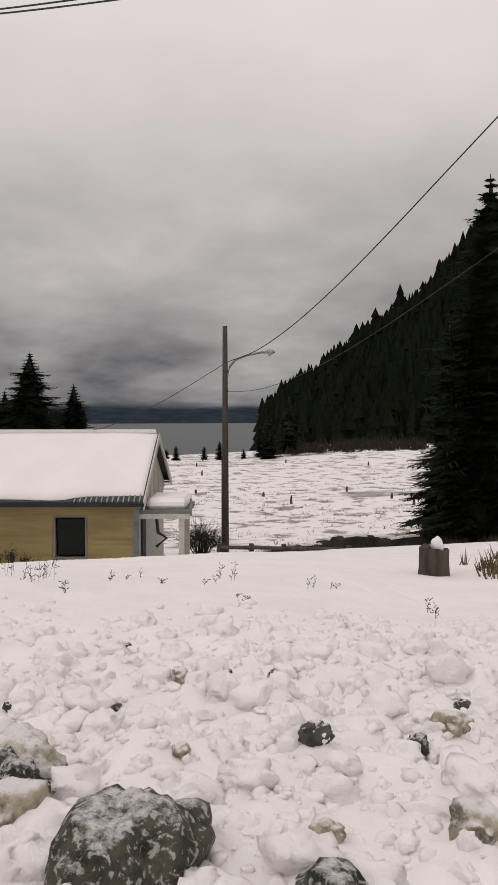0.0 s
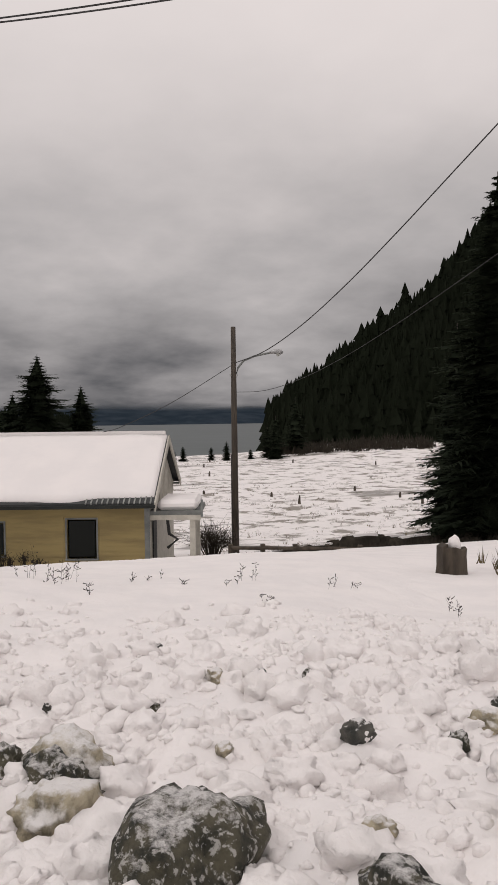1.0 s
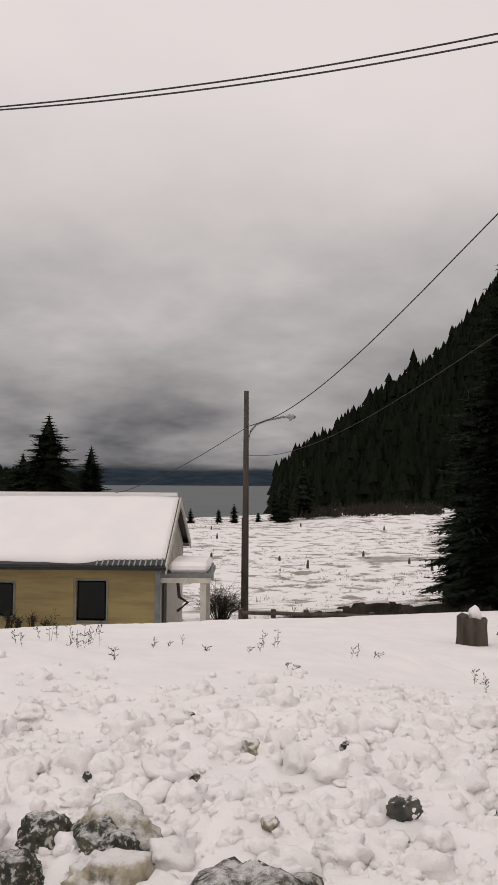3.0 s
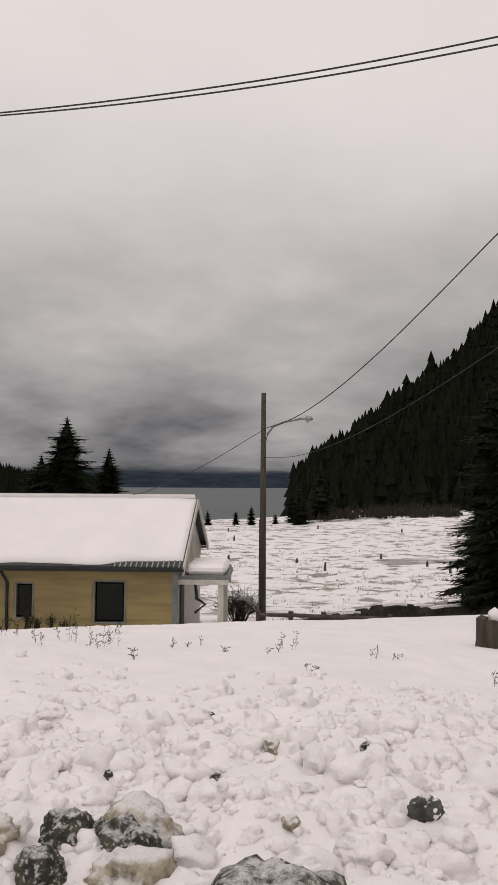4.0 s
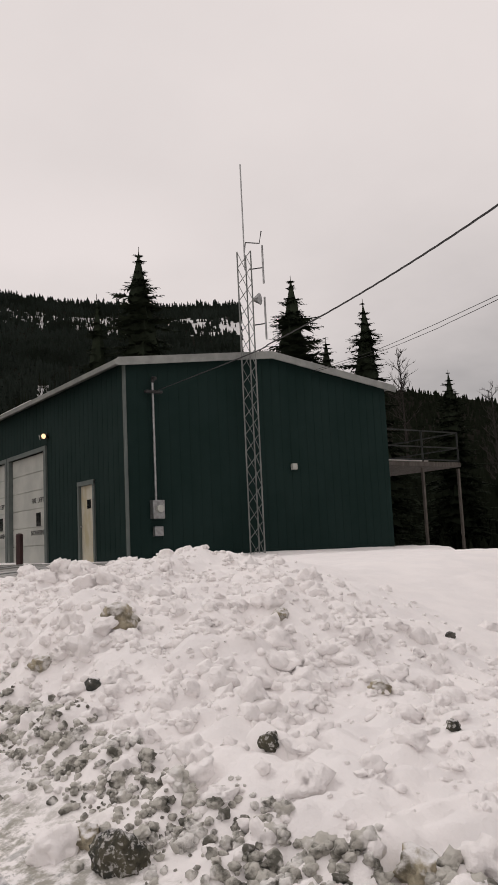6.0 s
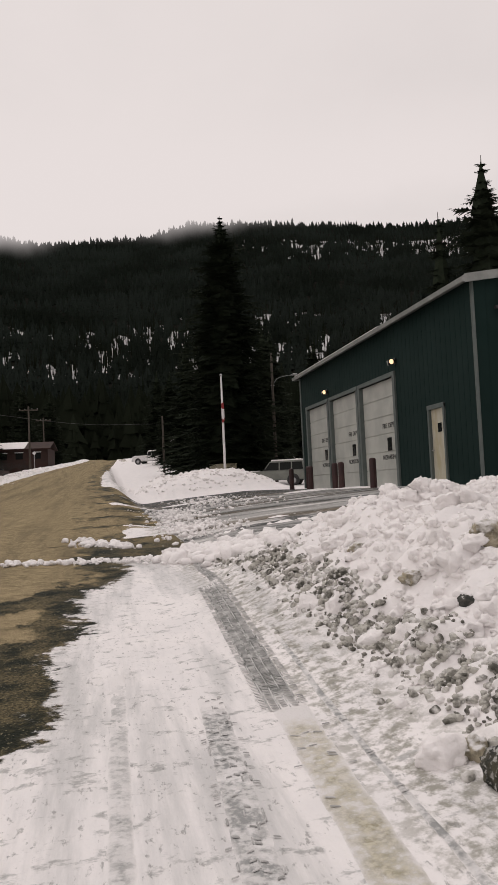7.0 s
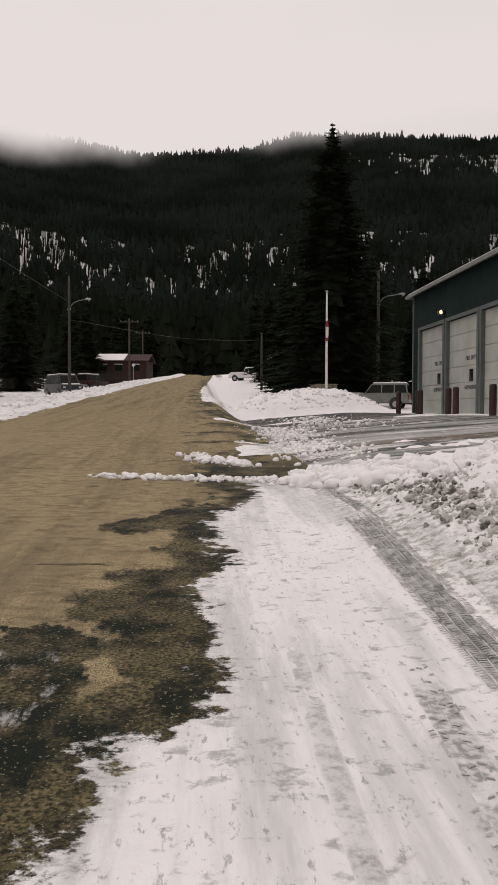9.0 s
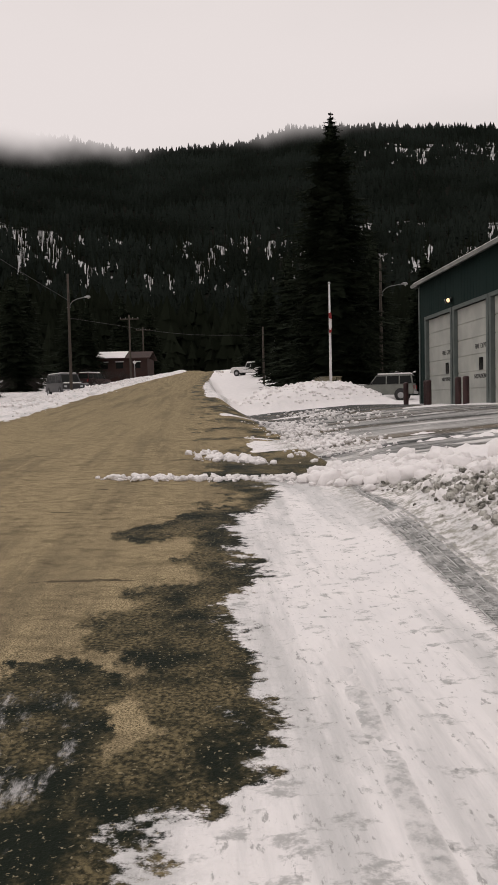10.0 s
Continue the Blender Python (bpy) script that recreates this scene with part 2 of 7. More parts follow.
def field_z(x, y):
    f = np.interp(y, [-40, -2.6, 0, 1, 4, 6.5, 9, 16, 24, 30, 45, 112, 125, 190, 4000], [0.3, 0, 0.05, 0.0, -0.27, -0.52, -0.97, -2.28, -3.80, -4.5, -4.75, -4.45, -5.6, -25, -60])
    f = f + 1.5 * smooth(22, 52, x) * smooth(60, 110, y) * (1 - smooth(128, 170, y))
    rim = np.interp(-np.asarray(x, float), [4, 7, 9, 12, 15, 20, 40, 120], [4.4, 5.3, 6.6, 8.4, 12.5, 16.5, 18, 40])
    lot = np.interp(y, [-3, 0, 4], [0.30, 0.6, 0.90]) - 0.5 * np.clip(y - rim, 0, 11)
    return f, lot


def base_z(x, y):
    x, y = np.asarray(x, float), np.asarray(y, float)
    f, lot = field_z(x, y)
    lot = lot + smooth(38, 110, -x) * (road_z(x) - 0.75)
    w = smooth(4.3, 8.2, -x)
    side = f * (1 - w) + lot * w
    r = road_z(x)
    k = smooth(-3.0, -1.2, y)
    z = r * (1 - k) + side * k
    return z - 0.9 * smooth(5.0, 9.0, road_y(x) - y) * smooth(25, 55, -x)


def bank_z(x, y):
    """Ploughed snow beside the road: a long berm with a high heap at the driveway."""
    berm = 0.13 * np.exp(-((y + 1.9) / 0.55) ** 2) * smooth(-6, 0.5, -x) * (1 - smooth(9.0, 10.2, -x))
    heap = 0.47 * np.exp(-(((x + 7.0) / 2.1) ** 4)) * smooth(-2.12, -1.0, y) * (1 - smooth(0.4, 3.2, y))
    heap2 = 0.24 * np.exp(-(((x + 4.2) / 2.0) ** 4)) * smooth(-2.2, -1.2, y) * (1 - smooth(-0.6, 2.0, y))
    tank = 0.18 * np.exp(-(((x + 1.9) / 1.6) ** 2 + ((y - 2.8) / 1.6) ** 2)) + 0.31 * np.exp(-(((x + 3.9) / 2.4) ** 2 + ((y - 3.6) / 2.0) ** 2))
    pile = 1.25 * np.exp(-(((x + 47.5) / 3.0) ** 4 + ((y - 2.2) / 3.9) ** 4)) * (0.75 + 0.5 * fbm(x * 0.5, y * 0.5, 3))
    far = 0.24 * np.exp(-((y - road_y(x) + 4.3) / 1.0) ** 2) * smooth(4, 14, -x) * (0.5 + fbm(x * 0.35, y * 0.6, 3))
    dip = 0.28 * smooth(0.22, 0.62, (x + 0.4) / np.maximum(y + 3.5, 0.5)) * smooth(0.0, 2.5, y) * (1 - smooth(10, 15, y))
    return berm + heap + heap2 + tank + pile + far - dip


def snow_z(x, y):
    x, y = np.asarray(x, float), np.asarray(y, float)
    z = base_z(x, y)
    near = np.exp(-(((x + 3) / 10) ** 2 + ((y - 1) / 8) ** 2))
    bankish = smooth(-2.35, -1.8, y)
    fall = (0.22 + 0.78 * smooth(2.2, -0.4, y)) * smooth(16, 9, np.abs(x + 3))
    billow = np.abs(2 * vnoise(x * 3.3, y * 3.3) - 1) * 0.50 + np.abs(2 * vnoise(x * 7.1 + 3, y * 7.1) - 1) * 0.32 + np.abs(2 * vnoise(x * 14.7, y * 14.7 + 8) - 1) * 0.18
    lumps = (billow - 0.45) * 0.17 * bankish * fall
    heapy = np.clip(bank_z(x, y) / 0.5, 0, 1) * smooth(2.5, 0.5, y)
    lumps = lumps + heapy * (fbm(x * 1.6 + 5, y * 1.6, 3, 0.55) - 0.5) * 0.30
    soft = (fbm(x * 0.25, y * 0.25, 3) - 0.5) * 0.22 * smooth(-1.5, 4, y)
    z = z + bank_z(x, y) + lumps + soft * (1 - 0.6 * near)
    # the snow lies over the road's edge and thins out on the asphalt
    edge = (y - asphalt_edge(x)) + (fbm(x * 2.2, y * 3.6, 5, 0.65) - 0.5) * 0.55 + (vnoise(x * 14, y * 9) - 0.5) * 0.10
    over = smooth(0.02, 0.40, edge)
    lot = smooth(11.6, 13.0, -x) * (1 - smooth(41, 44, -x)) * (1 - smooth(4.6, 5.3, y))
    patch = fbm(x * 0.5, y * 0.28, 5, 0.6)
    over = over * (1 - lot) + lot * over * smooth(0.54, 0.70, patch)
    left_edge = road_y(x) - 3.1 - y + (fbm(x * 0.9, y * 1.5, 4) - 0.5) * 0.9
    over = np.maximum(over, smooth(-0.1, 0.25, left_edge))
    film = (vnoise(x * 5, y * 5) - 0.5) * 0.007 * smooth(-1.0, -2.0, y)
    return z - 0.05 + 0.062 * over + film * over


def grid_object(name, xs, ys, zfun, mat):
    gx, gy = np.meshgrid(xs, ys, indexing="ij")
    gz = zfun(gx, gy)
    verts = np.stack([gx, gy, gz], -1).reshape(-1, 3)
    nx, ny = len(xs), len(ys)
    i = np.arange(nx - 1)[:, None] * ny + np.arange(ny - 1)[None, :]
    faces = np.stack([i, i + ny, i + ny + 1, i + 1], -1).reshape(-1, 4)
    me = bpy.data.meshes.new(name)
    me.vertices.add(len(verts))
    me.vertices.foreach_set("co", verts.ravel())
    me.loops.add(faces.size)
    me.loops.foreach_set("vertex_index", faces.ravel())
    me.polygons.add(len(faces))
    me.polygons.foreach_set("loop_start", np.arange(len(faces)) * 4)
    me.polygons.foreach_set("use_smooth", np.ones(len(faces), bool))
    me.update(calc_edges=True)
    me.materials.append(mat)
    return new(name, me)


def spread(*stops):
    """Coordinates that run through (value, step) stops."""
    out = [stops[0][0]]
    for (a, sa), (b, sb) in zip(stops, stops[1:]):
        while out[-1] < b:
            t = (out[-1] - a) / (b - a)
            out.append(out[-1] + sa + (sb - sa) * t)
    return np.array(out)


xs = spread((-1500, 160), (-200, 8), (-60, 0.8), (-13, 0.10), (-10.5, 0.036), (2.8, 0.032), (8, 0.4), (40, 2.5), (1500, 180))
ys = spread((-1200, 160), (-60, 5), (-12, 0.5), (-6, 0.12), (-4.8, 0.036), (1.0, 0.034), (6, 0.16), (30, 1.0), (120, 3), (240, 12))
ground = tagged(grid_object("ground", xs, ys, snow_z, SNOW_GROUND), "snow-covered ground sloping from the road to the lake field", "ground", kind="structure")

# ---------- mesh helpers ----------
def mesh_from(name, verts, faces, mat, smooth_faces=False):
    me = bpy.data.meshes.new(name)
    me.from_pydata([tuple(v) for v in verts], [], [tuple(f) for f in faces])
    if smooth_faces:
        me.polygons.foreach_set("use_smooth", [True] * len(me.polygons))
    me.update()
    me.materials.append(mat)
    return me


def part(name, bm, mat, parent, label="", smooth_faces=False):
    me = bpy.data.meshes.new(name)
    bmesh.ops.recalc_face_normals(bm, faces=bm.faces)
    for f in bm.faces:
        f.smooth = smooth_faces
    bm.to_mesh(me)
    bm.free()
    me.materials.append(mat)
    ob = new(name, me)
    ob.parent = parent
    if label:
        tagged(ob, label)
    return ob


def thing(name, m, label, category, group="", kind=""):
    ob = new(name)
    ob.empty_display_size = 0.2
    ob.matrix_world = m
    return tagged(ob, label, category, group, kind)


def box(bm, x0, y0, z0, x1, y1, z1, bevel=0.0):
    m = Matrix.Translation(((x0 + x1) / 2, (y0 + y1) / 2, (z0 + z1) / 2)) @ Matrix.Diagonal((abs(x1 - x0), abs(y1 - y0), abs(z1 - z0), 1))
    geo = bmesh.ops.create_cube(bm, size=1, matrix=m)
    if bevel:
        edges = {e for v in geo["verts"] for e in v.link_edges}
        bmesh.ops.bevel(bm, geom=list(edges), offset=bevel, segments=1, affect="EDGES")
    return bm


def boxed(*a, bevel=0.0):
    return box(bmesh.new(), *a, bevel=bevel)


def tube(bm, points, radius, seg=8, cap=True):
    """A tube along points; radius is one number or one for each point."""
    pts = [Vector(p) for p in points]
    rad = [radius] * len(pts) if isinstance(radius, (int, float)) else list(radius)
    rings = []
    for k, p in enumerate(pts):
        d = (pts[min(k + 1, len(pts) - 1)] - pts[max(k - 1, 0)]).normalized()
        a = d.cross(Vector((0, 0, 1)) if abs(d.z) < 0.95 else Vector((1, 0, 0))).normalized()
        b = d.cross(a)
        rings.append([bm.verts.new(p + rad[k] * (a * math.cos(2 * math.pi * j / seg) + b * math.sin(2 * math.pi * j / seg))) for j in range(seg)])
    for r0, r1 in zip(rings, rings[1:]):
        for j in range(seg):
            bm.faces.new((r0[j], r0[(j + 1) % seg], r1[(j + 1) % seg], r1[j]))
    if cap:
        bm.faces.new(rings[0][::-1])
        bm.faces.new(rings[-1])
    return bm


def prism(bm, outline, axis, a, b):
    """A flat outline (pairs) drawn out along axis from a to b."""
    def v3(p, q):
        return {"x": (q, p[0], p[1]), "y": (p[0], q, p[1]), "z": (p[0], p[1], q)}[axis]
    lo = [bm.verts.new(v3(p, a)) for p in outline]
    hi = [bm.verts.new(v3(p, b)) for p in outline]
    n = len(outline)
    for k in range(n):
        bm.faces.new((lo[k], lo[(k + 1) % n], hi[(k + 1) % n], hi[k]))
    bm.faces.new(lo[::-1])
    bm.faces.new(hi)
    return bm

# ---------- road, water, distance ----------
def asphalt_material():
    m = bpy.data.materials.new("sanded_asphalt")
    m.use_nodes = True
    nd, lk = m.node_tree.nodes, m.node_tree.links
    bs = nd["Principled BSDF"]
    tc = nd.new("ShaderNodeTexCoord")

    def nz(sc, dt, stretch=(1, 1, 1), rough=0.6):
        mp = nd.new("ShaderNodeMapping")
        mp.inputs["Scale"].default_value = stretch
        lk.new(tc.outputs["Object"], mp.inputs[0])
        n = nd.new("ShaderNodeTexNoise")
        n.inputs["Scale"].default_value, n.inputs["Detail"].default_value, n.inputs["Roughness"].default_value = sc, dt, rough
        lk.new(mp.outputs[0], n.inputs["Vector"])
        return n.outputs[0]

    def ramped(val, lo, hi, a=0.0, b=1.0):
        r = nd.new("ShaderNodeMapRange")
        r.interpolation_type = "SMOOTHSTEP"
        r.inputs["From Min"].default_value, r.inputs["From Max"].default_value = lo, hi
        r.inputs["To Min"].default_value, r.inputs["To Max"].default_value = a, b
        lk.new(val, r.inputs["Value"])
        return r.outputs[0]

    def op(kind, a, b):
        q = nd.new("ShaderNodeMath")
        q.operation, q.use_clamp = kind, True
        for k, v in enumerate((a, b)):
            if isinstance(v, (int, float)):
                q.inputs[k].default_value = v
            else:
                lk.new(v, q.inputs[k])
        return q.outputs[0]

    def op_raw(kind, a, b):
        out = op(kind, a, b)
        out.node.use_clamp = False
        return out

    def mix(fac, a, b):
        x = nd.new("ShaderNodeMix")
        x.data_type = "RGBA"
        lk.new(fac, x.inputs["Factor"])
        for k, v in (("A", a), ("B", b)):
            sock = [q for q in x.inputs if q.name == k and q.type == "RGBA"][0]
            if isinstance(v, tuple):
                sock.default_value = (*v, 1)
            else:
                lk.new(v, sock)
        return [q for q in x.outputs if q.type == "RGBA"][0]

    sep = nd.new("ShaderNodeSeparateXYZ")
    lk.new(tc.outputs["Object"], sep.inputs[0])
    grain = nz(55, 3)
    # dry sanded lane, wet dark margin by the shoulder
    at = nd.new("ShaderNodeAttribute")
    at.attribute_name = "edge"
    margin = op("ADD", ramped(at.outputs["Fac"], -1.12, -0.10), ramped(nz(0.75, 9, (0.8, 1.4, 1), 0.68), 0.28, 0.72, -0.55, 0.45))
    # a dark wet pool in the lane with a skin of grey ice on it
    px_, py_ = op_raw("ADD", sep.outputs[0], 5.25), op_raw("ADD", sep.outputs[1], 4.58)
    d2 = op_raw("ADD", op_raw("POWER", op_raw("MULTIPLY", px_, 0.95), 2.0), op_raw("POWER", op_raw("MULTIPLY", py_, 2.3), 2.0))
    d2 = op_raw("ADD", d2, ramped(nz(2.2, 8, (1, 1.5, 1), 0.7), 0.3, 0.7, -0.45, 0.45))
    close = ramped(d2, 0.85, 0.65)
    ice = op("MULTIPLY", ramped(d2, 0.14, -0.05), ramped(nz(16, 9, (0.5, 1.8, 1), 0.8), 0.42, 0.66))
    wet = op("MULTIPLY", ramped(margin, 0.42, 0.60), op("MAXIMUM", ramped(sep.outputs[0], -17, -12.5), ramped(nz(0.55, 9, (0.7, 1.6, 1), 0.7), 0.47, 0.56)))
    wet = op("MAXIMUM", op("MAXIMUM", wet, close), op("MULTIPLY", op("MULTIPLY", ramped(sep.outputs[0], -5.0, -4.5), ramped(sep.outputs[0], -3.7, -4.1)), ramped(sep.outputs[1], -5.4, -4.9)))
    sand = mix(ramped(nz(130, 5, (1, 1, 1), 0.7), 0.34, 0.64), (0.095, 0.075, 0.043), (0.50, 0.405, 0.245))
    sand = mix(ramped(nz(1.3, 8, (0.6, 1.2, 1), 0.7), 0.52, 0.74, 0.0, 0.6), sand, mix(ramped(grain, 0.4, 0.6), (0.05, 0.042, 0.028), (0.22, 0.18, 0.115)))
    sand = mix(ramped(nz(5.5, 10, (1.5, 0.9, 1), 0.72), 0.44, 0.64, 0.0, 0.55), sand, (0.095, 0.076, 0.046))
    damp = ramped(nz(2.1, 5, (1.7, 0.55, 1)), 0.66, 0.70, 0.0, 0.8)
    sand = mix(damp, sand, (0.055, 0.046, 0.032))
    streak = ramped(nz(0.9, 5, (0.10, 2.4, 1)), 0.46, 0.68)
    sand = mix(op("MULTIPLY", streak, 0.5), sand, (0.10, 0.083, 0.058))
    speck = ramped(nz(60, 2), 0.635, 0.67)
    dark = mix(speck, (0.0115, 0.0155, 0.0105), (0.24, 0.21, 0.14))
    tan = ramped(nz(2.4, 9, (1, 1, 1), 0.68), 0.40, 0.60)
    dark = mix(op("MULTIPLY", tan, 0.65), dark, mix(ramped(grain, 0.35, 0.68), (0.040, 0.034, 0.020), (0.30, 0.24, 0.13)))
    film = ramped(at.outputs["Fac"], -0.20, 0.24)
    film = ramped(op_raw("ADD", film, ramped(nz(6.5, 12, (1.3, 1.0, 1), 0.74), 0.28, 0.72, -0.40, 0.40)), 0.42, 0.64)
    film = op("MAXIMUM", film, ramped(at.outputs["Fac"], 0.16, 0.24))
    film = op("MULTIPLY", film, ramped(sep.outputs[0], -12.6, -11.2))
    film = op("MAXIMUM", film, op("MULTIPLY", ice, 0.6))
    plain = mix(ramped(nz(2.2, 6), 0.35, 0.65), (0.87, 0.84, 0.83), (0.82, 0.795, 0.79))
    packed = shoulder_stain(m, plain)
    rim = op("MULTIPLY", ramped(at.outputs["Fac"], 0.25, -0.15), ramped(nz(9, 8, (1.6, 0.9, 1), 0.75), 0.42, 0.66))
    lk.new(mix(film, mix(wet, sand, dark), mix(rim, packed, (0.45, 0.45, 0.44))), bs.inputs["Base Color"])
    lk.new(ramped(wet, 0, 1, 0.92, 0.55), bs.inputs["Roughness"])
    bs.inputs["Specular IOR Level"].default_value = 0.03
    b = nd.new("ShaderNodeBump")
    b.inputs["Strength"].default_value, b.inputs["Distance"].default_value = 0.7, 0.012
    lk.new(grain, b.inputs["Height"])
    lk.new(b.outputs[0], bs.inputs["Normal"])
    return m


ASPHALT = asphalt_material()


def forecourt_material():
    """Wet asphalt under streaks of grey ice, slush and sand."""
    m = material("wet_lot", (0.018, 0.022, 0.020), 0.6, spec=0.12, second=(0.05, 0.052, 0.05), scale=6, third=(0.15, 0.12, 0.08), third_scale=0.5,
                 third_spread=(0.5, 0.68), stretch=(1.2, 0.5, 1), bump=0.5, bump_scale=40)
    nd, lk = m.node_tree.nodes, m.node_tree.links
    bs = nd["Principled BSDF"]
    col = bs.inputs["Base Color"].links[0].from_socket
    tc = nd.new("ShaderNodeTexCoord")
    sep = nd.new("ShaderNodeSeparateXYZ")
    lk.new(tc.outputs["Object"], sep.inputs[0])
    for scale, stretch, lo, hi, top, tint in ((0.55, (1.0, 0.22, 1), 0.44, 0.60, 0.85, (0.40, 0.395, 0.38)), (0.9, (0.9, 0.35, 1), 0.52, 0.64, 0.9, (0.74, 0.72, 0.70)), (7.0, (1, 0.6, 1), 0.56, 0.66, 0.8, (0.66, 0.645, 0.63))):
        mp, n, r, x = nd.new("ShaderNodeMapping"), nd.new("ShaderNodeTexNoise"), nd.new("ShaderNodeMapRange"), nd.new("ShaderNodeMix")
        mp.inputs["Scale"].default_value = stretch
        n.inputs["Scale"].default_value, n.inputs["Detail"].default_value, n.inputs["Roughness"].default_value = scale, 12, 0.66
        r.interpolation_type = "SMOOTHSTEP"
        r.inputs["From Min"].default_value, r.inputs["From Max"].default_value, r.inputs["To Max"].default_value = lo, hi, top
        lk.new(tc.outputs["Object"], mp.inputs[0]), lk.new(mp.outputs[0], n.inputs["Vector"]), lk.new(n.outputs[0], r.inputs["Value"])
        # the part next to the bay doors has been cleared
        near = nd.new("ShaderNodeMapRange")
        near.inputs["From Min"].default_value, near.inputs["From Max"].default_value = -34, -24
        lk.new(sep.outputs[0], near.inputs["Value"])
        both = nd.new("ShaderNodeMath")
        both.operation = "MULTIPLY"
        lk.new(r.outputs[0], both.inputs[0]), lk.new(near.outputs[0], both.inputs[1])
        x.data_type = "RGBA"
        lk.new(both.outputs[0] if scale < 5 else r.outputs[0], x.inputs["Factor"])
        sa, sb = [q for q in x.inputs if q.name in "AB" and q.type == "RGBA"]
        lk.new(col, sa)
        sb.default_value = (*tint, 1)
        col = [q for q in x.outputs if q.type == "RGBA"][0]
    lk.new(col, bs.inputs["Base Color"])
    return m


LOT = forecourt_material()
rx = spread((-235, 3), (-60, 0.6), (-14, 0.1), (0, 0.1), (4, 0.3), (40, 2))


def road_object():
    v, f = [], []
    cols = np.concatenate([np.linspace(-3.3, 1.2, 22), np.linspace(1.32, 4.6, 55)])
    for x in rx:
        for c in cols:
            y = float(road_y(x)) + c
            v.append((x, y, float(base_z(x, y)) + 0.006 * math.sin(c * 2)))
    n = len(cols)
    for i in range(len(rx) - 1):
        for j in range(n - 1):
            f.append((i * n + j, (i + 1) * n + j, (i + 1) * n + j + 1, i * n + j + 1))
    me = mesh_from("road", v, f, ASPHALT, True)
    va = np.array(v)
    ragged = (fbm(va[:, 0] * 2.2, va[:, 1] * 3.6, 5, 0.65) - 0.5) * 0.55
    me.attributes.new("edge", "FLOAT", "POINT").data.foreach_set("value", (va[:, 1] - asphalt_edge(va[:, 0]) + ragged).astype(np.float32))
    return new("road", me)


tagged(road_object(), "sanded asphalt road, wet and dark along its snowy edge", "road", kind="structure")
lx, ly = np.linspace(-44, -11.4, 90), np.linspace(-3.25, 5.55, 40)
tagged(grid_object("forecourt", lx, ly, lambda x, y: base_z(x, y) - 0.004, LOT), "wet dark asphalt forecourt before the fire hall", "forecourt", kind="structure")

wv = [(-3000, 90, -24), (4000, 90, -24), (4000, 3200, -24), (-3000, 3200, -24)]
tagged(new("lake", mesh_from("lake", wv, [(0, 1, 2, 3)], WATER)), "grey-green lake under low cloud", "lake", kind="structure")


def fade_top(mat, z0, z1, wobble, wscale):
    """The hill's top goes up into cloud: imitated by alpha that falls with height."""
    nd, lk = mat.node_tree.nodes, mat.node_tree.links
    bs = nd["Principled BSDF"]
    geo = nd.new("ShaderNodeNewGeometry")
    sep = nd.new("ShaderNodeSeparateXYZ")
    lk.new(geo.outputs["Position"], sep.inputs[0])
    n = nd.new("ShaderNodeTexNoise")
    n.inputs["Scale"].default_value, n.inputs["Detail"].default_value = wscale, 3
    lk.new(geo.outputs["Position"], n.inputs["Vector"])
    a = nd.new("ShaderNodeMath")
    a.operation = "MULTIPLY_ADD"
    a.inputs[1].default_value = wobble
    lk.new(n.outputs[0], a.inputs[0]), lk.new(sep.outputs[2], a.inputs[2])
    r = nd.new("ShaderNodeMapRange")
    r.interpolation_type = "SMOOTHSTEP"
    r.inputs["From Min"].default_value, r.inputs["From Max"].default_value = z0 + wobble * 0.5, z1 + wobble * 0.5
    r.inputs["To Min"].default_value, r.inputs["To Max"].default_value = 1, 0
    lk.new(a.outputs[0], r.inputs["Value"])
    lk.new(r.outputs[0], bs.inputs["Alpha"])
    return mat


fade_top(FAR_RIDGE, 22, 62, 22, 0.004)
frx, fry = np.linspace(-2600, 3400, 160), np.linspace(2600, 4200, 14)
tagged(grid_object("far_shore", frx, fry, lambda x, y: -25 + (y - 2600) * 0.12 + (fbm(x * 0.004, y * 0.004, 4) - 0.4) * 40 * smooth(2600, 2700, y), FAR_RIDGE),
       "dark forested far shore tinted blue, its top faded out as into cloud", "hillside", kind="structure")


# ---------- forests ----------
def forest_mesh(name, sites, mat, tiers=3, sides=6, seed=1):
    """Many simple conifers (x, y, z, height, radius) in one mesh: ragged tiers with gaps between them."""
    rng = np.random.RandomState(seed)
    V, F = [], []
    base = 0
    ang = np.arange(sides) * 2 * np.pi / sides
    for (x, y, z, hgt, rad) in sites:
        lean = rng.uniform(-0.02, 0.02, 2) * hgt
        for k in range(tiers):
            lo, hi = 0.10 + 0.80 * k / tiers, 0.10 + 0.80 * (k + 1) / tiers + 0.16
            hi = min(hi, 1.0) if k < tiers - 1 else 1.0
            rr = rad * (1 - lo) ** 0.7 * rng.uniform(0.62, 1.2, sides) * np.where(np.arange(sides) % 2, 0.6, 1.2)
            zz = z + hgt * lo - rng.uniform(0, 0.07, sides) * hgt
            t = rng.uniform(0, 6.28)
            ring = np.stack([x + lean[0] * lo + rr * np.cos(ang + t), y + lean[1] * lo + rr * np.sin(ang + t), zz], 1)
            V.append(ring)
            V.append(np.array([[x + lean[0] * hi, y + lean[1] * hi, z + hgt * hi]]))
            for j in range(sides):
                F.append((base + j, base + (j + 1) % sides, base + sides))
            base += sides + 1
    return mesh_from(name, np.concatenate(V), F, mat)


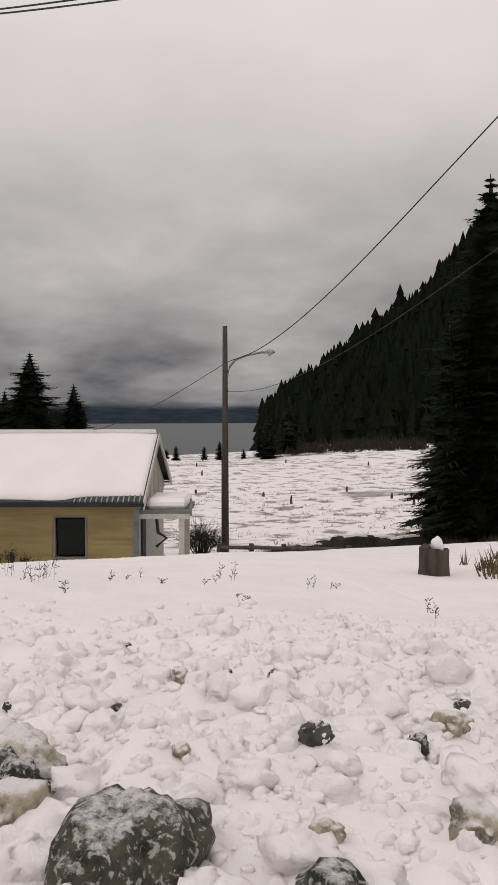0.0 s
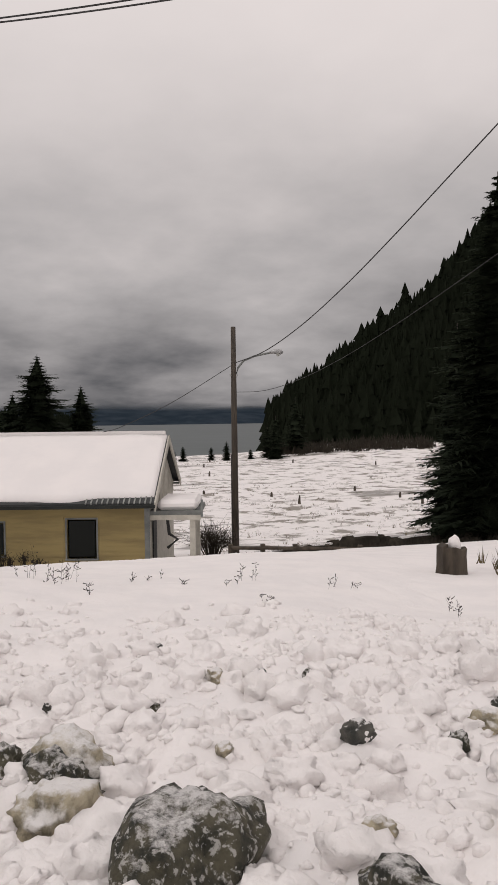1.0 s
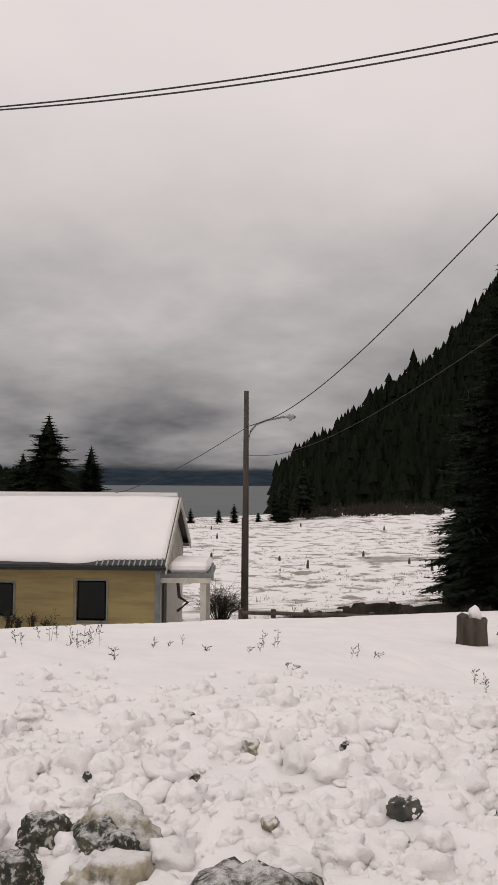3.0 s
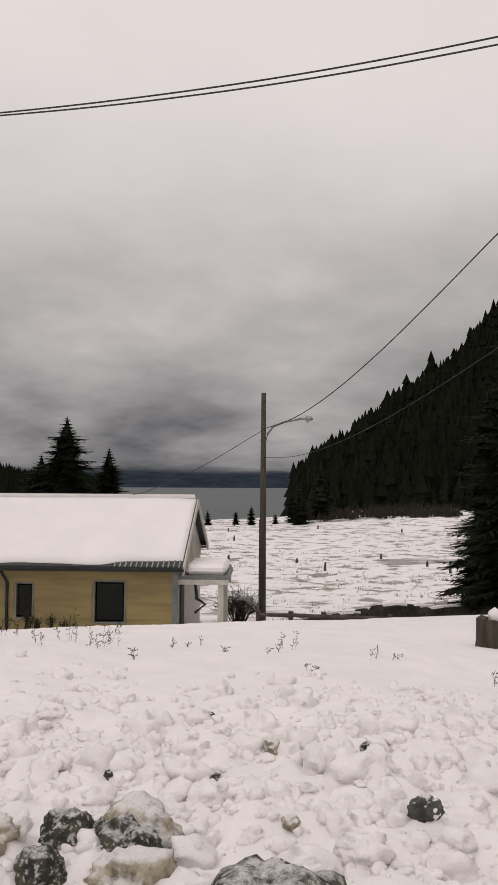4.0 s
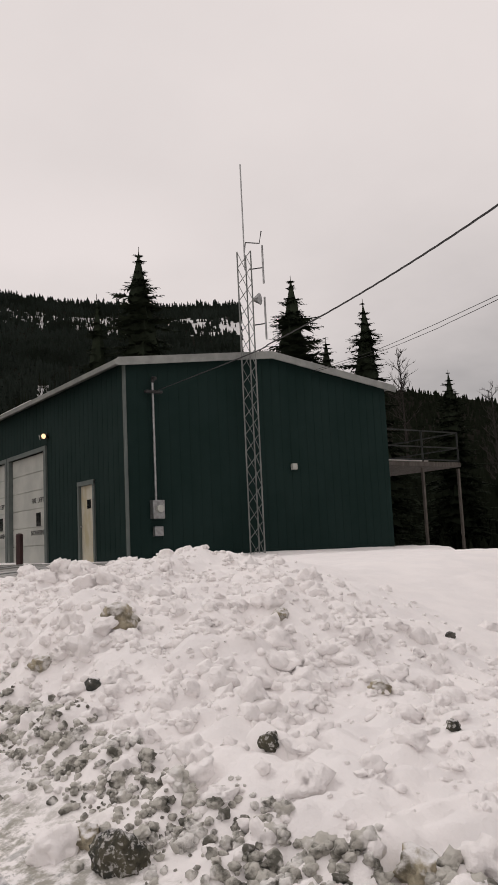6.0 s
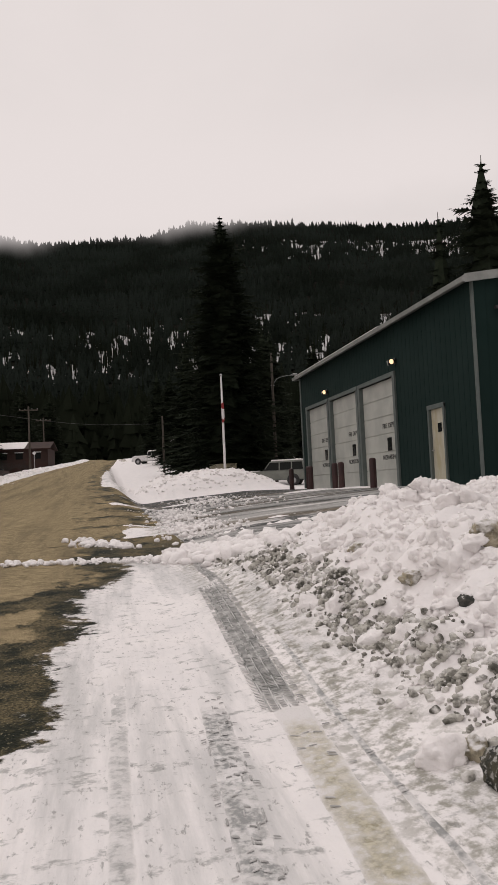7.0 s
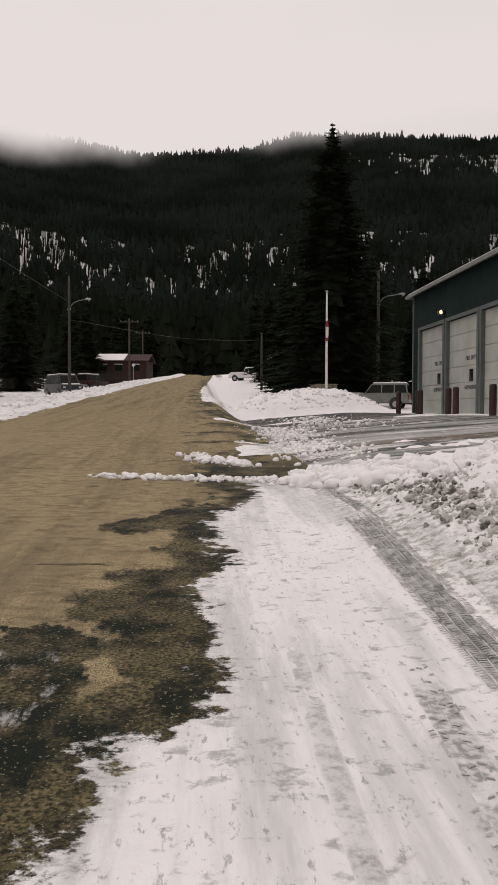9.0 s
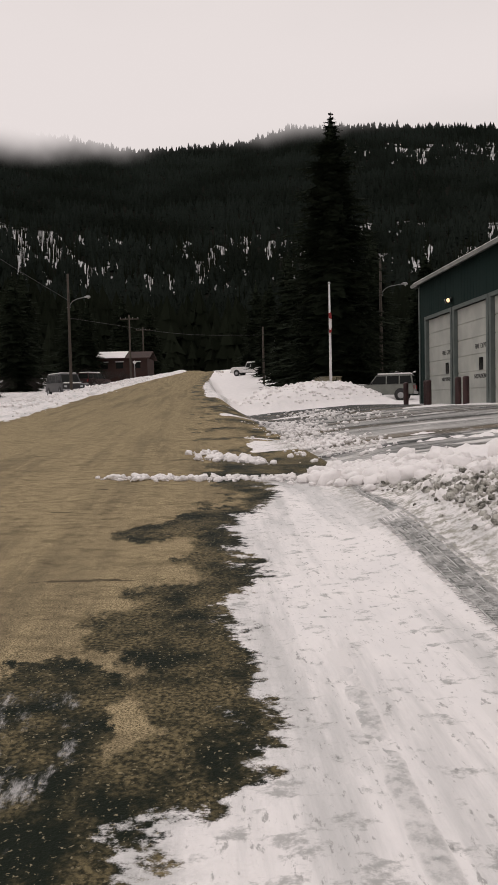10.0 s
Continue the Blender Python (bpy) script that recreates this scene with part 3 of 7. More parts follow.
def polar(az, d, eye=(-0.9, -3.5)):
    a = math.radians(az)
    return eye[0] - d * math.sin(a), eye[1] + d * math.cos(a)


def hill(name, label, az0, az1, crest, d0, d1, foot, count, hmin, hmax, seed, mat, gmat, tiers=3, keep=None, rows=24, cols=60, clear=None):
    """A wooded slope round the viewer: crest is a list of (azimuth, elevation) of its tree tops, seen over d1 metres."""
    ca, ce = zip(*sorted(crest))
    def height(az, t):
        el = np.interp(az, ca, ce)
        top = 1.2 + d1 * math.tan(math.radians(el)) - 0.8 * hmax
        low = foot(az)
        return low + (max(top, low + 1) - low) * (0.15 * t + 0.85 * t ** 1.15)
    azs, ts = np.linspace(az0, az1, cols), np.linspace(0, 1, rows)
    v, f = [], []
    for a in azs:
        for t in ts:
            d = d0 + (d1 - d0) * t
            x, y = polar(a, d)
            v.append((x, y, height(a, t)))
        x, y = polar(a, d1 * 1.25)
        v.append((x, y, height(a, 1) - 0.25 * d1))
    n = rows + 1
    for i in range(cols - 1):
        for j in range(n - 1):
            f.append((i * n + j, i * n + j + 1, (i + 1) * n + j + 1, (i + 1) * n + j))
    slope = tagged(new(name + "_slope", mesh_from(name + "_slope", v, f, gmat, True)), label, "hillside", kind="structure")
    rng = np.random.RandomState(seed)
    sites = []
    while len(sites) < count:
        a, t = rng.uniform(az0, az1), rng.uniform(0, 1) ** 0.8
        if keep is not None and rng.rand() > keep(a, t):
            continue
        d = d0 + (d1 - d0) * t
        x, y = polar(a, d)
        hh = rng.uniform(hmin, hmax) * (0.75 + 0.5 * rng.rand() ** 3)
        sites.append((x, y, height(a, t) - 0.5, hh, hh * rng.uniform(0.19, 0.31)))
    wood = tagged(new(name + "_forest", forest_mesh(name + "_forest", sites, mat, tiers, 8, seed)), "dense dark conifer forest on the " + name.replace("_", " "), "forest", kind="stuff")
    if clear is not None:
        open_ = [clear(a, min(t, 1.0)) for a in azs for t in list(ts) + [1.0]]
        slope.data.attributes.new("cleared", "FLOAT", "POINT").data.foreach_set("value", np.array(open_, np.float32))
    return slope, wood


# Ground painted near-black, so gaps between the trees stay dark.
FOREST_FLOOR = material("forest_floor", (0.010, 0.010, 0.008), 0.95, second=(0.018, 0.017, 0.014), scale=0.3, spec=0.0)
right_crest = [(-60, 21), (-45, 19), (-36, 17), (-32.4, 14.6), (-31.1, 13.2), (-29.6, 11.2), (-28.1, 9.8), (-25.8, 8.4), (-23.5, 6.3), (-21.9, 5.2), (-20.3, 3.8), (-18.7, 2.8), (-17.1, 1.4), (-16.6, -0.6)]
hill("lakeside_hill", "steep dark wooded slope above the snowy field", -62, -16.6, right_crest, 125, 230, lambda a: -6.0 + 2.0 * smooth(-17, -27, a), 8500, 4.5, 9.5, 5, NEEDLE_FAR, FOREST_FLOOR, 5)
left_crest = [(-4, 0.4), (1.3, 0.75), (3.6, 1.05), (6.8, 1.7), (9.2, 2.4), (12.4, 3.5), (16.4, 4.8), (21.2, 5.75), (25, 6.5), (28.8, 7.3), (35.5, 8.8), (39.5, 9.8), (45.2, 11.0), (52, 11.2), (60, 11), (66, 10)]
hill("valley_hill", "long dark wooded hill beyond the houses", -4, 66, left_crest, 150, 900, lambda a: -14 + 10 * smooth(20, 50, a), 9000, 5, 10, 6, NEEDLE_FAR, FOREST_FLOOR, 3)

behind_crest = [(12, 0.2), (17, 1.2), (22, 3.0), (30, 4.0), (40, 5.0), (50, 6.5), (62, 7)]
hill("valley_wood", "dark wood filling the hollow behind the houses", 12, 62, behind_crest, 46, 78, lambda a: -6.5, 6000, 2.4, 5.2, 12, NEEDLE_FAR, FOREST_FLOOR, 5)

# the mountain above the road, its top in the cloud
# Snow slope painted near-black between the trees; clearings() whitens the bare patches.
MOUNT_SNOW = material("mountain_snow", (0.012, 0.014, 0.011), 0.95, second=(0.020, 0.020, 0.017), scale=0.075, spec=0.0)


def clearings(mat):
    """Snow lies white where the slope has no trees."""
    nd, lk = mat.node_tree.nodes, mat.node_tree.links
    bs = nd["Principled BSDF"]
    old = bs.inputs["Base Color"].links[0].from_socket
    at, tc, n = nd.new("ShaderNodeAttribute"), nd.new("ShaderNodeTexCoord"), nd.new("ShaderNodeTexNoise")
    at.attribute_name = "cleared"
    n.inputs["Scale"].default_value, n.inputs["Detail"].default_value = 0.12, 8
    lk.new(tc.outputs["Object"], n.inputs["Vector"])
    ad, r, x = nd.new("ShaderNodeMath"), nd.new("ShaderNodeMapRange"), nd.new("ShaderNodeMix")
    lk.new(at.outputs["Fac"], ad.inputs[0]), lk.new(n.outputs[0], ad.inputs[1])
    r.inputs["From Min"].default_value, r.inputs["From Max"].default_value = 0.85, 1.1
    lk.new(ad.outputs[0], r.inputs["Value"])
    x.data_type = "RGBA"
    lk.new(r.outputs[0], x.inputs["Factor"])
    sa, sb = [q for q in x.inputs if q.name in "AB" and q.type == "RGBA"]
    lk.new(old, sa)
    sb.default_value = (0.60, 0.60, 0.60, 1)
    lk.new([q for q in x.outputs if q.type == "RGBA"][0], bs.inputs["Base Color"])


clearings(MOUNT_SNOW)


def bare_table():
    """How bare the slope is: a broken band of clearings and a few patches high up."""
    a, t = np.meshgrid(np.linspace(55, 122, 600), np.linspace(0, 1, 240), indexing="ij")
    p = fbm(a * 1.3 + 3, t * 24, 5, 0.66)
    band = smooth(0.17, 0.24, t) * (1 - smooth(0.36, 0.43, t))
    high = smooth(0.68, 0.74, t) * (1 - smooth(0.84, 0.90, t)) * (1 - smooth(76, 82, a))
    return np.maximum(band * smooth(0.475, 0.56, p), high * smooth(0.50, 0.58, p)).tolist()


BARE_SLOPE = bare_table()


def mount_open(a, t):
    return BARE_SLOPE[min(599, max(0, int((a - 55) / 67 * 599)))][min(239, max(0, int(t * 239)))]


def mount_keep(a, t):
    return max(0.07, 1.0 - 1.5 * mount_open(a, t))


mount_crest = [(55, 17.4), (60, 17.4), (68, 17.7), (75, 18.4), (80, 18.7), (83, 18.8), (86, 17.9), (89, 17.7), (94, 17.4), (98, 18.0), (106, 19), (125, 20)]
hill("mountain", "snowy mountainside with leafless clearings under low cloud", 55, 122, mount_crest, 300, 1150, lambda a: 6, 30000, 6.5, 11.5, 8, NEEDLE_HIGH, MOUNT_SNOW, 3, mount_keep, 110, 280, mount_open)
def low_cloud():
    m = bpy.data.materials.new("low_cloud")
    m.use_nodes = True
    nd, lk = m.node_tree.nodes, m.node_tree.links
    nd.clear()
    out, mixs = nd.new("ShaderNodeOutputMaterial"), nd.new("ShaderNodeMixShader")
    # Emission in the sky's colour stands in for daylight on the cloud.
    em, tr = nd.new("ShaderNodeEmission"), nd.new("ShaderNodeBsdfTransparent")
    em.inputs["Color"].default_value = (0.795, 0.725, 0.712, 1)
    geo, sep = nd.new("ShaderNodeNewGeometry"), nd.new("ShaderNodeSeparateXYZ")
    lk.new(geo.outputs["Position"], sep.inputs[0])
    n = nd.new("ShaderNodeTexNoise")
    n.inputs["Scale"].default_value, n.inputs["Detail"].default_value = 0.006, 4
    lk.new(geo.outputs["Position"], n.inputs["Vector"])
    a = nd.new("ShaderNodeMath")
    a.operation = "MULTIPLY_ADD"
    a.inputs[1].default_value = 62
    rise = nd.new("ShaderNodeAttribute")
    rise.attribute_name = "rise"
    zl = nd.new("ShaderNodeMath")
    lk.new(sep.outputs[2], zl.inputs[0]), lk.new(rise.outputs["Fac"], zl.inputs[1])
    lk.new(n.outputs[0], a.inputs[0]), lk.new(zl.outputs[0], a.inputs[2])
    r = nd.new("ShaderNodeMapRange")
    r.interpolation_type = "SMOOTHERSTEP"
    r.inputs["From Min"].default_value, r.inputs["From Max"].default_value = 266, 312
    lk.new(a.outputs[0], r.inputs["Value"])
    top = nd.new("ShaderNodeMapRange")
    top.interpolation_type = "SMOOTHERSTEP"
    top.inputs["From Min"].default_value, top.inputs["From Max"].default_value = 300, 420
    top.inputs["To Min"].default_value, top.inputs["To Max"].default_value = 1, 0
    lk.new(sep.outputs[2], top.inputs["Value"])
    mu = nd.new("ShaderNodeMath")
    mu.operation = "MULTIPLY"
    lk.new(r.outputs[0], mu.inputs[0]), lk.new(top.outputs[0], mu.inputs[1])
    veil = nd.new("ShaderNodeAttribute")
    veil.attribute_name = "veil"
    mv = nd.new("ShaderNodeMath")
    mv.operation = "MULTIPLY"
    lk.new(mu.outputs[0], mv.inputs[0]), lk.new(veil.outputs["Fac"], mv.inputs[1])
    lk.new(mv.outputs[0], mixs.inputs[0]), lk.new(tr.outputs[0], mixs.inputs[1]), lk.new(em.outputs[0], mixs.inputs[2])
    lk.new(mixs.outputs[0], out.inputs["Surface"])
    v, f = [], []
    for k, a_ in enumerate(np.linspace(48, 132, 60)):
        x, y = polar(a_, 800)
        v += [(x, y, 150), (x, y, 440)]
        if k:
            f.append((2 * k - 2, 2 * k, 2 * k + 1, 2 * k - 1))
    me = mesh_from("low_cloud", v, f, m, True)
    az = np.repeat(np.linspace(48, 132, 60), 2)
    thin = me.attributes.new("veil", "FLOAT", "POINT")
    thin.data.foreach_set("value", (smooth(52, 66, az) * (1 - smooth(122, 131, az))).astype(np.float32))
    lift = me.attributes.new("rise", "FLOAT", "POINT")
    lift.data.foreach_set("value", np.interp(az, [76, 84, 90, 96, 102], [-20, -16, -6, 4, 9]).astype(np.float32))
    ob = new("low_cloud", me)
    tagged(ob, "pale cloud lying over the mountain's top", "cloud", kind="structure")


low_cloud()
rngb = np.random.RandomState(31)
sites = []
for _ in range(26000):
    a_, t_ = rngb.uniform(60, 112), rngb.uniform(0.14, 0.88)
    if rngb.rand() > mount_open(a_, t_) + 0.02:
        continue
    d_ = 300 + 850 * t_
    el_ = np.interp(a_, *zip(*mount_crest))
    zt = 6 + (1.2 + 1150 * math.tan(radians(el_)) - 11.2 - 6) * (0.15 * t_ + 0.85 * t_ ** 1.15)
    x, y = polar(a_, d_)
    hh = rngb.uniform(9, 17)
    sites.append((x, y, zt - 2, hh, rngb.uniform(0.3, 0.75)))
tagged(new("bare_wood", forest_mesh("bare_wood", sites, NEEDLE_FAR, 1, 4, 5)), "thin leafless trunks on the cleared mountainside", "forest", kind="stuff")
# dark woods at the road's end, in front of the mountain
wood_crest = [(62, 8.5), (70, 8.8), (78, 8.2), (84, 7.6), (88, 7.0), (91, 7.0), (95, 7.8), (100, 8.8), (108, 10), (125, 12)]
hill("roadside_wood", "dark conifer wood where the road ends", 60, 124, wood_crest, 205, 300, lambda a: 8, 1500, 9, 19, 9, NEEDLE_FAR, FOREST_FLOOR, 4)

# ---------- fire hall ----------
GUTTER = material("dark_gutter", (0.018, 0.021, 0.020), 0.6, second=(0.03, 0.033, 0.031), scale=3, spec=0.2)
TEAL = material("teal_siding", (0.0090, 0.0220, 0.0195), 0.7, second=(0.0120, 0.026, 0.0235), scale=0.7, bump=0.1, spec=0.08)
TRIM = material("grey_green_trim", (0.085, 0.105, 0.10), 0.6, second=(0.11, 0.13, 0.12), scale=3)
FASCIA = material("fascia_metal", (0.28, 0.29, 0.275), 0.5, second=(0.20, 0.21, 0.20), scale=2)
DOOR_GREY = material("door_panel", (0.46, 0.47, 0.43), 0.55, second=(0.38, 0.39, 0.36), scale=1.2)
DOOR_TAN = material("worn_tan_door", (0.42, 0.37, 0.24), 0.6, second=(0.52, 0.50, 0.42), scale=2.5, stretch=(1, 1, 0.4))
MAROON = material("maroon_paint", (0.030, 0.010, 0.010), 0.55, second=(0.045, 0.014, 0.013), scale=6)
GLASS_DARK = material("dark_window_glass", (0.012, 0.014, 0.013), 0.15, spec=0.12)
CONCRETE = material("wet_concrete", (0.17, 0.145, 0.11), 0.7, second=(0.10, 0.085, 0.065), scale=1.5, bump=0.4)
INK = material("black_lettering", (0.015, 0.015, 0.015), 0.7)


def lamp_material(name, colour, strength):
    m = bpy.data.materials.new(name)
    m.use_nodes = True
    bs = m.node_tree.nodes["Principled BSDF"]
    bs.inputs["Base Color"].default_value = (*colour, 1)
    bs.inputs["Emission Color"].default_value = (*colour, 1)
    bs.inputs["Emission Strength"].default_value = strength
    return m


LAMP_GLOW = lamp_material("lit_lamp", (1.0, 0.70, 0.40), 1.1)


def writing(text, size, m, parent, name="lettering", mat=None):
    cu = bpy.data.curves.new(name, "FONT")
    cu.body, cu.size, cu.align_x, cu.align_y, cu.extrude = text, size, "CENTER", "CENTER", 0.003
    tmp = new(name, cu)
    dg = bpy.context.evaluated_depsgraph_get()
    me = bpy.data.meshes.new_from_object(tmp.evaluated_get(dg))
    bpy.data.objects.remove(tmp)
    me.materials.clear()
    me.materials.append(mat or INK)
    ob = new(name, me)
    ob.parent = parent
    ob.matrix_local = m
    return ob


def fire_hall():
    """Origin at the near front corner on the ground; -x along the doors, +y to the back."""
    hall = thing("fire_hall", pose(-19.19, 5.6, 0.87), "teal metal-clad fire hall with three grey bay doors", "fire hall")
    L, D, H, RZ = 17.1, 9.1, 5.02, 5.62
    gaps = [(-5.55, -8.80), (-9.20, -12.45), (-12.90, -16.05)]
    DH = 3.46
    # front wall in pieces round the openings
    cuts = [(0, -0.4, -2.0, H), (-2.0, 2.16, -2.95, H), (-2.95, -0.4, gaps[0][0], H)]
    for k, (a, b) in enumerate(gaps):
        cuts += [(a, DH, b, H), (b, -0.4, gaps[k + 1][0] if k < 2 else -L, H)]
    for x0, z0, x1, z1 in cuts:
        part("wall_panel", boxed(x0, 0, z0, x1, 0.18, z1), TEAL, hall)
    x = -0.15
    while x > -L:
        inside = any(b - 0.12 < x < a + 0.12 for a, b in gaps) or -3.1 < x < -1.85
        if not inside:
            ob = part("siding_rib", boxed(x - 0.012, -0.005, 0.0, x + 0.012, 0.0, H), TEAL, hall)
        else:
            top = DH + 0.15 if not -3.1 < x < -1.85 else 2.3
            ob = part("siding_rib", boxed(x - 0.012, -0.005, top, x + 0.012, 0.0, H), TEAL, hall)
        x -= 0.305
    bm = prism(bmesh.new(), [(0.18, -0.6), (D, -0.6), (D, H), (D / 2, RZ), (0.18, H)], "x", -0.18, 0.0)
    part("end_wall", bm, TEAL, hall)
    bm = prism(bmesh.new(), [(0.18, -0.6), (D, -0.6), (D, H), (D / 2, RZ), (0.18, H)], "x", -L, -L + 0.18)
    part("end_wall", bm, TEAL, hall)
    part("back_wall", boxed(-0.18, D - 0.18, -1.5, -L + 0.18, D, H - 0.05), TEAL, hall)
    y = 0.35
    while y < D:
        part("siding_rib", boxed(0.0, y - 0.012, -0.5, 0.006, y + 0.012, H + (RZ - H) * (1 - abs(y - D / 2) / (D / 2)) - 0.02), TEAL, hall)
        y += 0.305
    for s, nm in ((0, "roof"), (1, "roof")):
        y0, y1 = (-0.28, D / 2) if s == 0 else (D + 0.28, D / 2)
        sl = (RZ - H) / (D / 2)
        z0 = H - 0.28 * sl
        out = [(y0, z0 + 0.02), (y1, RZ + 0.02), (y1, RZ + 0.09), (y0, z0 + 0.09)]
        part(nm, prism(bmesh.new(), out, "x", -L - 0.03, 0.2), FASCIA, hall)
        part("fascia", prism(bmesh.new(), [(y0, z0 - 0.10), (y1, RZ - 0.10), (y1, RZ + 0.11), (y0, z0 + 0.11)], "x", 0.2, 0.24), FASCIA, hall)
        part("fascia", prism(bmesh.new(), [(y0, z0 - 0.10), (y1, RZ - 0.10), (y1, RZ + 0.11), (y0, z0 + 0.11)], "x", -L - 0.07, -L - 0.03), FASCIA, hall)
        out = [(y0, z0 + 0.094), (y1, RZ + 0.094), (y1, RZ + 0.13), (y0, z0 + 0.11)]
        part("roof_snow", prism(bmesh.new(), out, "x", -L + 0.1, -6.0), SNOW, hall, "thin snow left on the roof")
    part("gutter", prism(bmesh.new(), [(-0.36, H - 0.12), (-0.28, H - 0.12), (-0.28, H - 0.01), (-0.38, H - 0.01)], "x", -L - 0.05, 0.24), FASCIA, hall, "pale metal eaves gutter")
    for cx in (0.0, -L):
        part("corner_trim", boxed(cx - 0.07, -0.035, -0.2, cx + 0.07, 0.0, H), TRIM, hall)
    for k, (a, b) in enumerate(gaps):
        door = part("bay_door", boxed(a, 0.10, 0, b, 0.14, DH), DOOR_GREY, hall, "grey sectional bay door with black lettering")
        for q in range(6):
            z0 = q * DH / 6
            part("door_section", boxed(b + 0.02, 0.075, z0 + 0.012, a - 0.02, 0.10, z0 + DH / 6 - 0.012, bevel=0.008), DOOR_GREY, door)
        cx = (a + b) / 2
        part("door_frame", boxed(a - 0.02, -0.06, 0, a + 0.17, 0.10, DH), TRIM, hall)
        part("door_frame", boxed(b + 0.02, -0.06, 0, b - 0.17, 0.10, DH), TRIM, hall)
        part("door_frame", boxed(b - 0.17, -0.065, DH, a + 0.17, 0.10, DH + 0.13), TRIM, hall)
        part("door_pane", boxed(cx - 0.0 + 0.62, 0.06, 1.18, cx + 0.98, 0.078, 1.60), GLASS_DARK, door, "small dark square pane")
        flat = Matrix.Rotation(radians(90), 4, "X")
        for word, size, dx, z in (("FIRE", 0.23, 0.42, 1.98), ("DEPT.", 0.23, 1.04, 1.98), ("NO", 0.22, 0.30, 0.97), ("PARKING", 0.22, 0.93, 0.97)):
            writing(word, size, Matrix.Translation((cx + dx, 0.070, z)) @ flat, door)
    # personnel door
    part("door_frame", boxed(-1.92, -0.05, 0, -2.02, 0.08, 2.2), TRIM, hall)
    part("door_frame", boxed(-2.93, -0.05, 0, -3.03, 0.08, 2.2), TRIM, hall)
    part("door_frame", boxed(-1.92, -0.055, 2.12, -3.03, 0.08, 2.24), TRIM, hall)
    door = part("personnel_door", boxed(-2.02, 0.03, 0.02, -2.93, 0.08, 2.12, bevel=0.004), DOOR_TAN, hall, "worn tan steel door")
    part("door_pane", boxed(-2.28, 0.012, 1.48, -2.50, 0.03, 1.72), GLASS_DARK, door)
    part("door_handle", tube(bmesh.new(), [(-2.84, 0.03, 1.0), (-2.84, -0.04, 1.0), (-2.72, -0.04, 1.0)], 0.013, 6), STEEL, door)
    # wall lamps over the bays
    for lx_ in (-12.85, -5.32):
        lamp = part("wall_lamp", boxed(lx_ - 0.09, -0.06, 3.78, lx_ + 0.09, 0.0, 3.96, bevel=0.01), BLACK, hall, "twin floodlight, lit")
        for dx in (-0.14, 0.16):
            bm = bmesh.new()
            tube(bm, [(lx_ + dx * 0.4, -0.05, 3.87), (lx_ + dx, -0.18, 3.84)], [0.04, 0.085], 10)
            part("lamp_head", bm, BLACK, lamp)
            bm = bmesh.new()
            tube(bm, [(lx_ + dx * 1.0, -0.181, 3.84), (lx_ + dx * 1.08, -0.21, 3.833)], [0.08, 0.07], 10)
            part("lamp_glass", bm, LAMP_GLOW if dx > 0 else DOOR_GREY, lamp)
    # electric service on the end wall
    sm = part("service_mast", tube(bmesh.new(), [(0.10, 0.74, 1.5), (0.10, 0.74, 4.55)], 0.03, 8), STEEL, hall, "grey service mast and meter")
    part("weather_head", tube(bmesh.new(), [(0.10, 0.74, 4.55), (0.14, 0.74, 4.66), (0.26, 0.74, 4.62)], 0.05, 8), BLACK, sm)
    part("insulator", boxed(0.08, 0.50, 4.26, 0.2, 0.98, 4.33, bevel=0.01), BLACK, sm)
    part("meter_box", boxed(0.02, 0.60, 1.05, 0.22, 0.92, 1.52, bevel=0.01), STEEL, sm)
    bm = tube(bmesh.new(), [(0.22, 0.76, 1.3), (0.32, 0.76, 1.3)], 0.09, 12)
    part("meter", bm, DOOR_GREY, sm)
    part("junction_box", boxed(0.02, 0.66, 0.62, 0.16, 0.90, 0.86, bevel=0.01), STEEL, sm)
    part("vent_cap", boxed(0.02, 5.15, 2.36, 0.14, 5.33, 2.54, bevel=0.02), DOOR_GREY, hall, "small pale wall vent")
    # deck on the back corner
    deck = part("deck", boxed(-0.2, D, 2.60, -5.0, D + 3.6, 2.75), BARK, hall, "raised rear deck with snow and a mesh railing")
    part("deck_snow", boxed(-0.25, D + 0.05, 2.754, -4.8, D + 2.1, 2.84, bevel=0.03), SNOW, deck)
    for py in (D + 0.06, D + 1.8, D + 3.55):
        part("deck_post", boxed(-0.25, py - 0.04, -2.2, -0.33, py + 0.04, 2.55), BARK, deck)
        part("rail_post", boxed(-0.22, py - 0.025, 2.75, -0.27, py + 0.025, 3.78), GUTTER, deck)
    for z in (3.78, 3.25, 2.82):
        part("rail", boxed(-0.22, D, z - 0.022, -0.26, D + 3.6, z + 0.022), GUTTER, deck)
        part("rail", boxed(-0.22, D + 3.56, z - 0.022, -5.0, D + 3.6, z + 0.022), GUTTER, deck)
    part("apron", boxed(0.4, 0.0, -0.5, -L - 0.5, -1.7, -0.005, bevel=0.01), CONCRETE, hall, "wet concrete apron along the doors")
    return hall


hall = fire_hall()


def bollard():
    b = thing("bollard", pose(0, 0, 0), "dark maroon steel bollard before a bay door", "bollard", "bollards at the bay doors")
    part("post", tube(bmesh.new(), [(0, 0, -0.3), (0, 0, 0.92)], 0.11, 14), MAROON, b, smooth_faces=False)
    part("cap", tube(bmesh.new(), [(0, 0, 0.92), (0, 0, 0.96), (0, 0, 0.975)], [0.11, 0.085, 0.03], 14), MAROON, b)
    return b


bl = bollard()
bl.matrix_world = pose(-25.55, 5.05, 0.87)
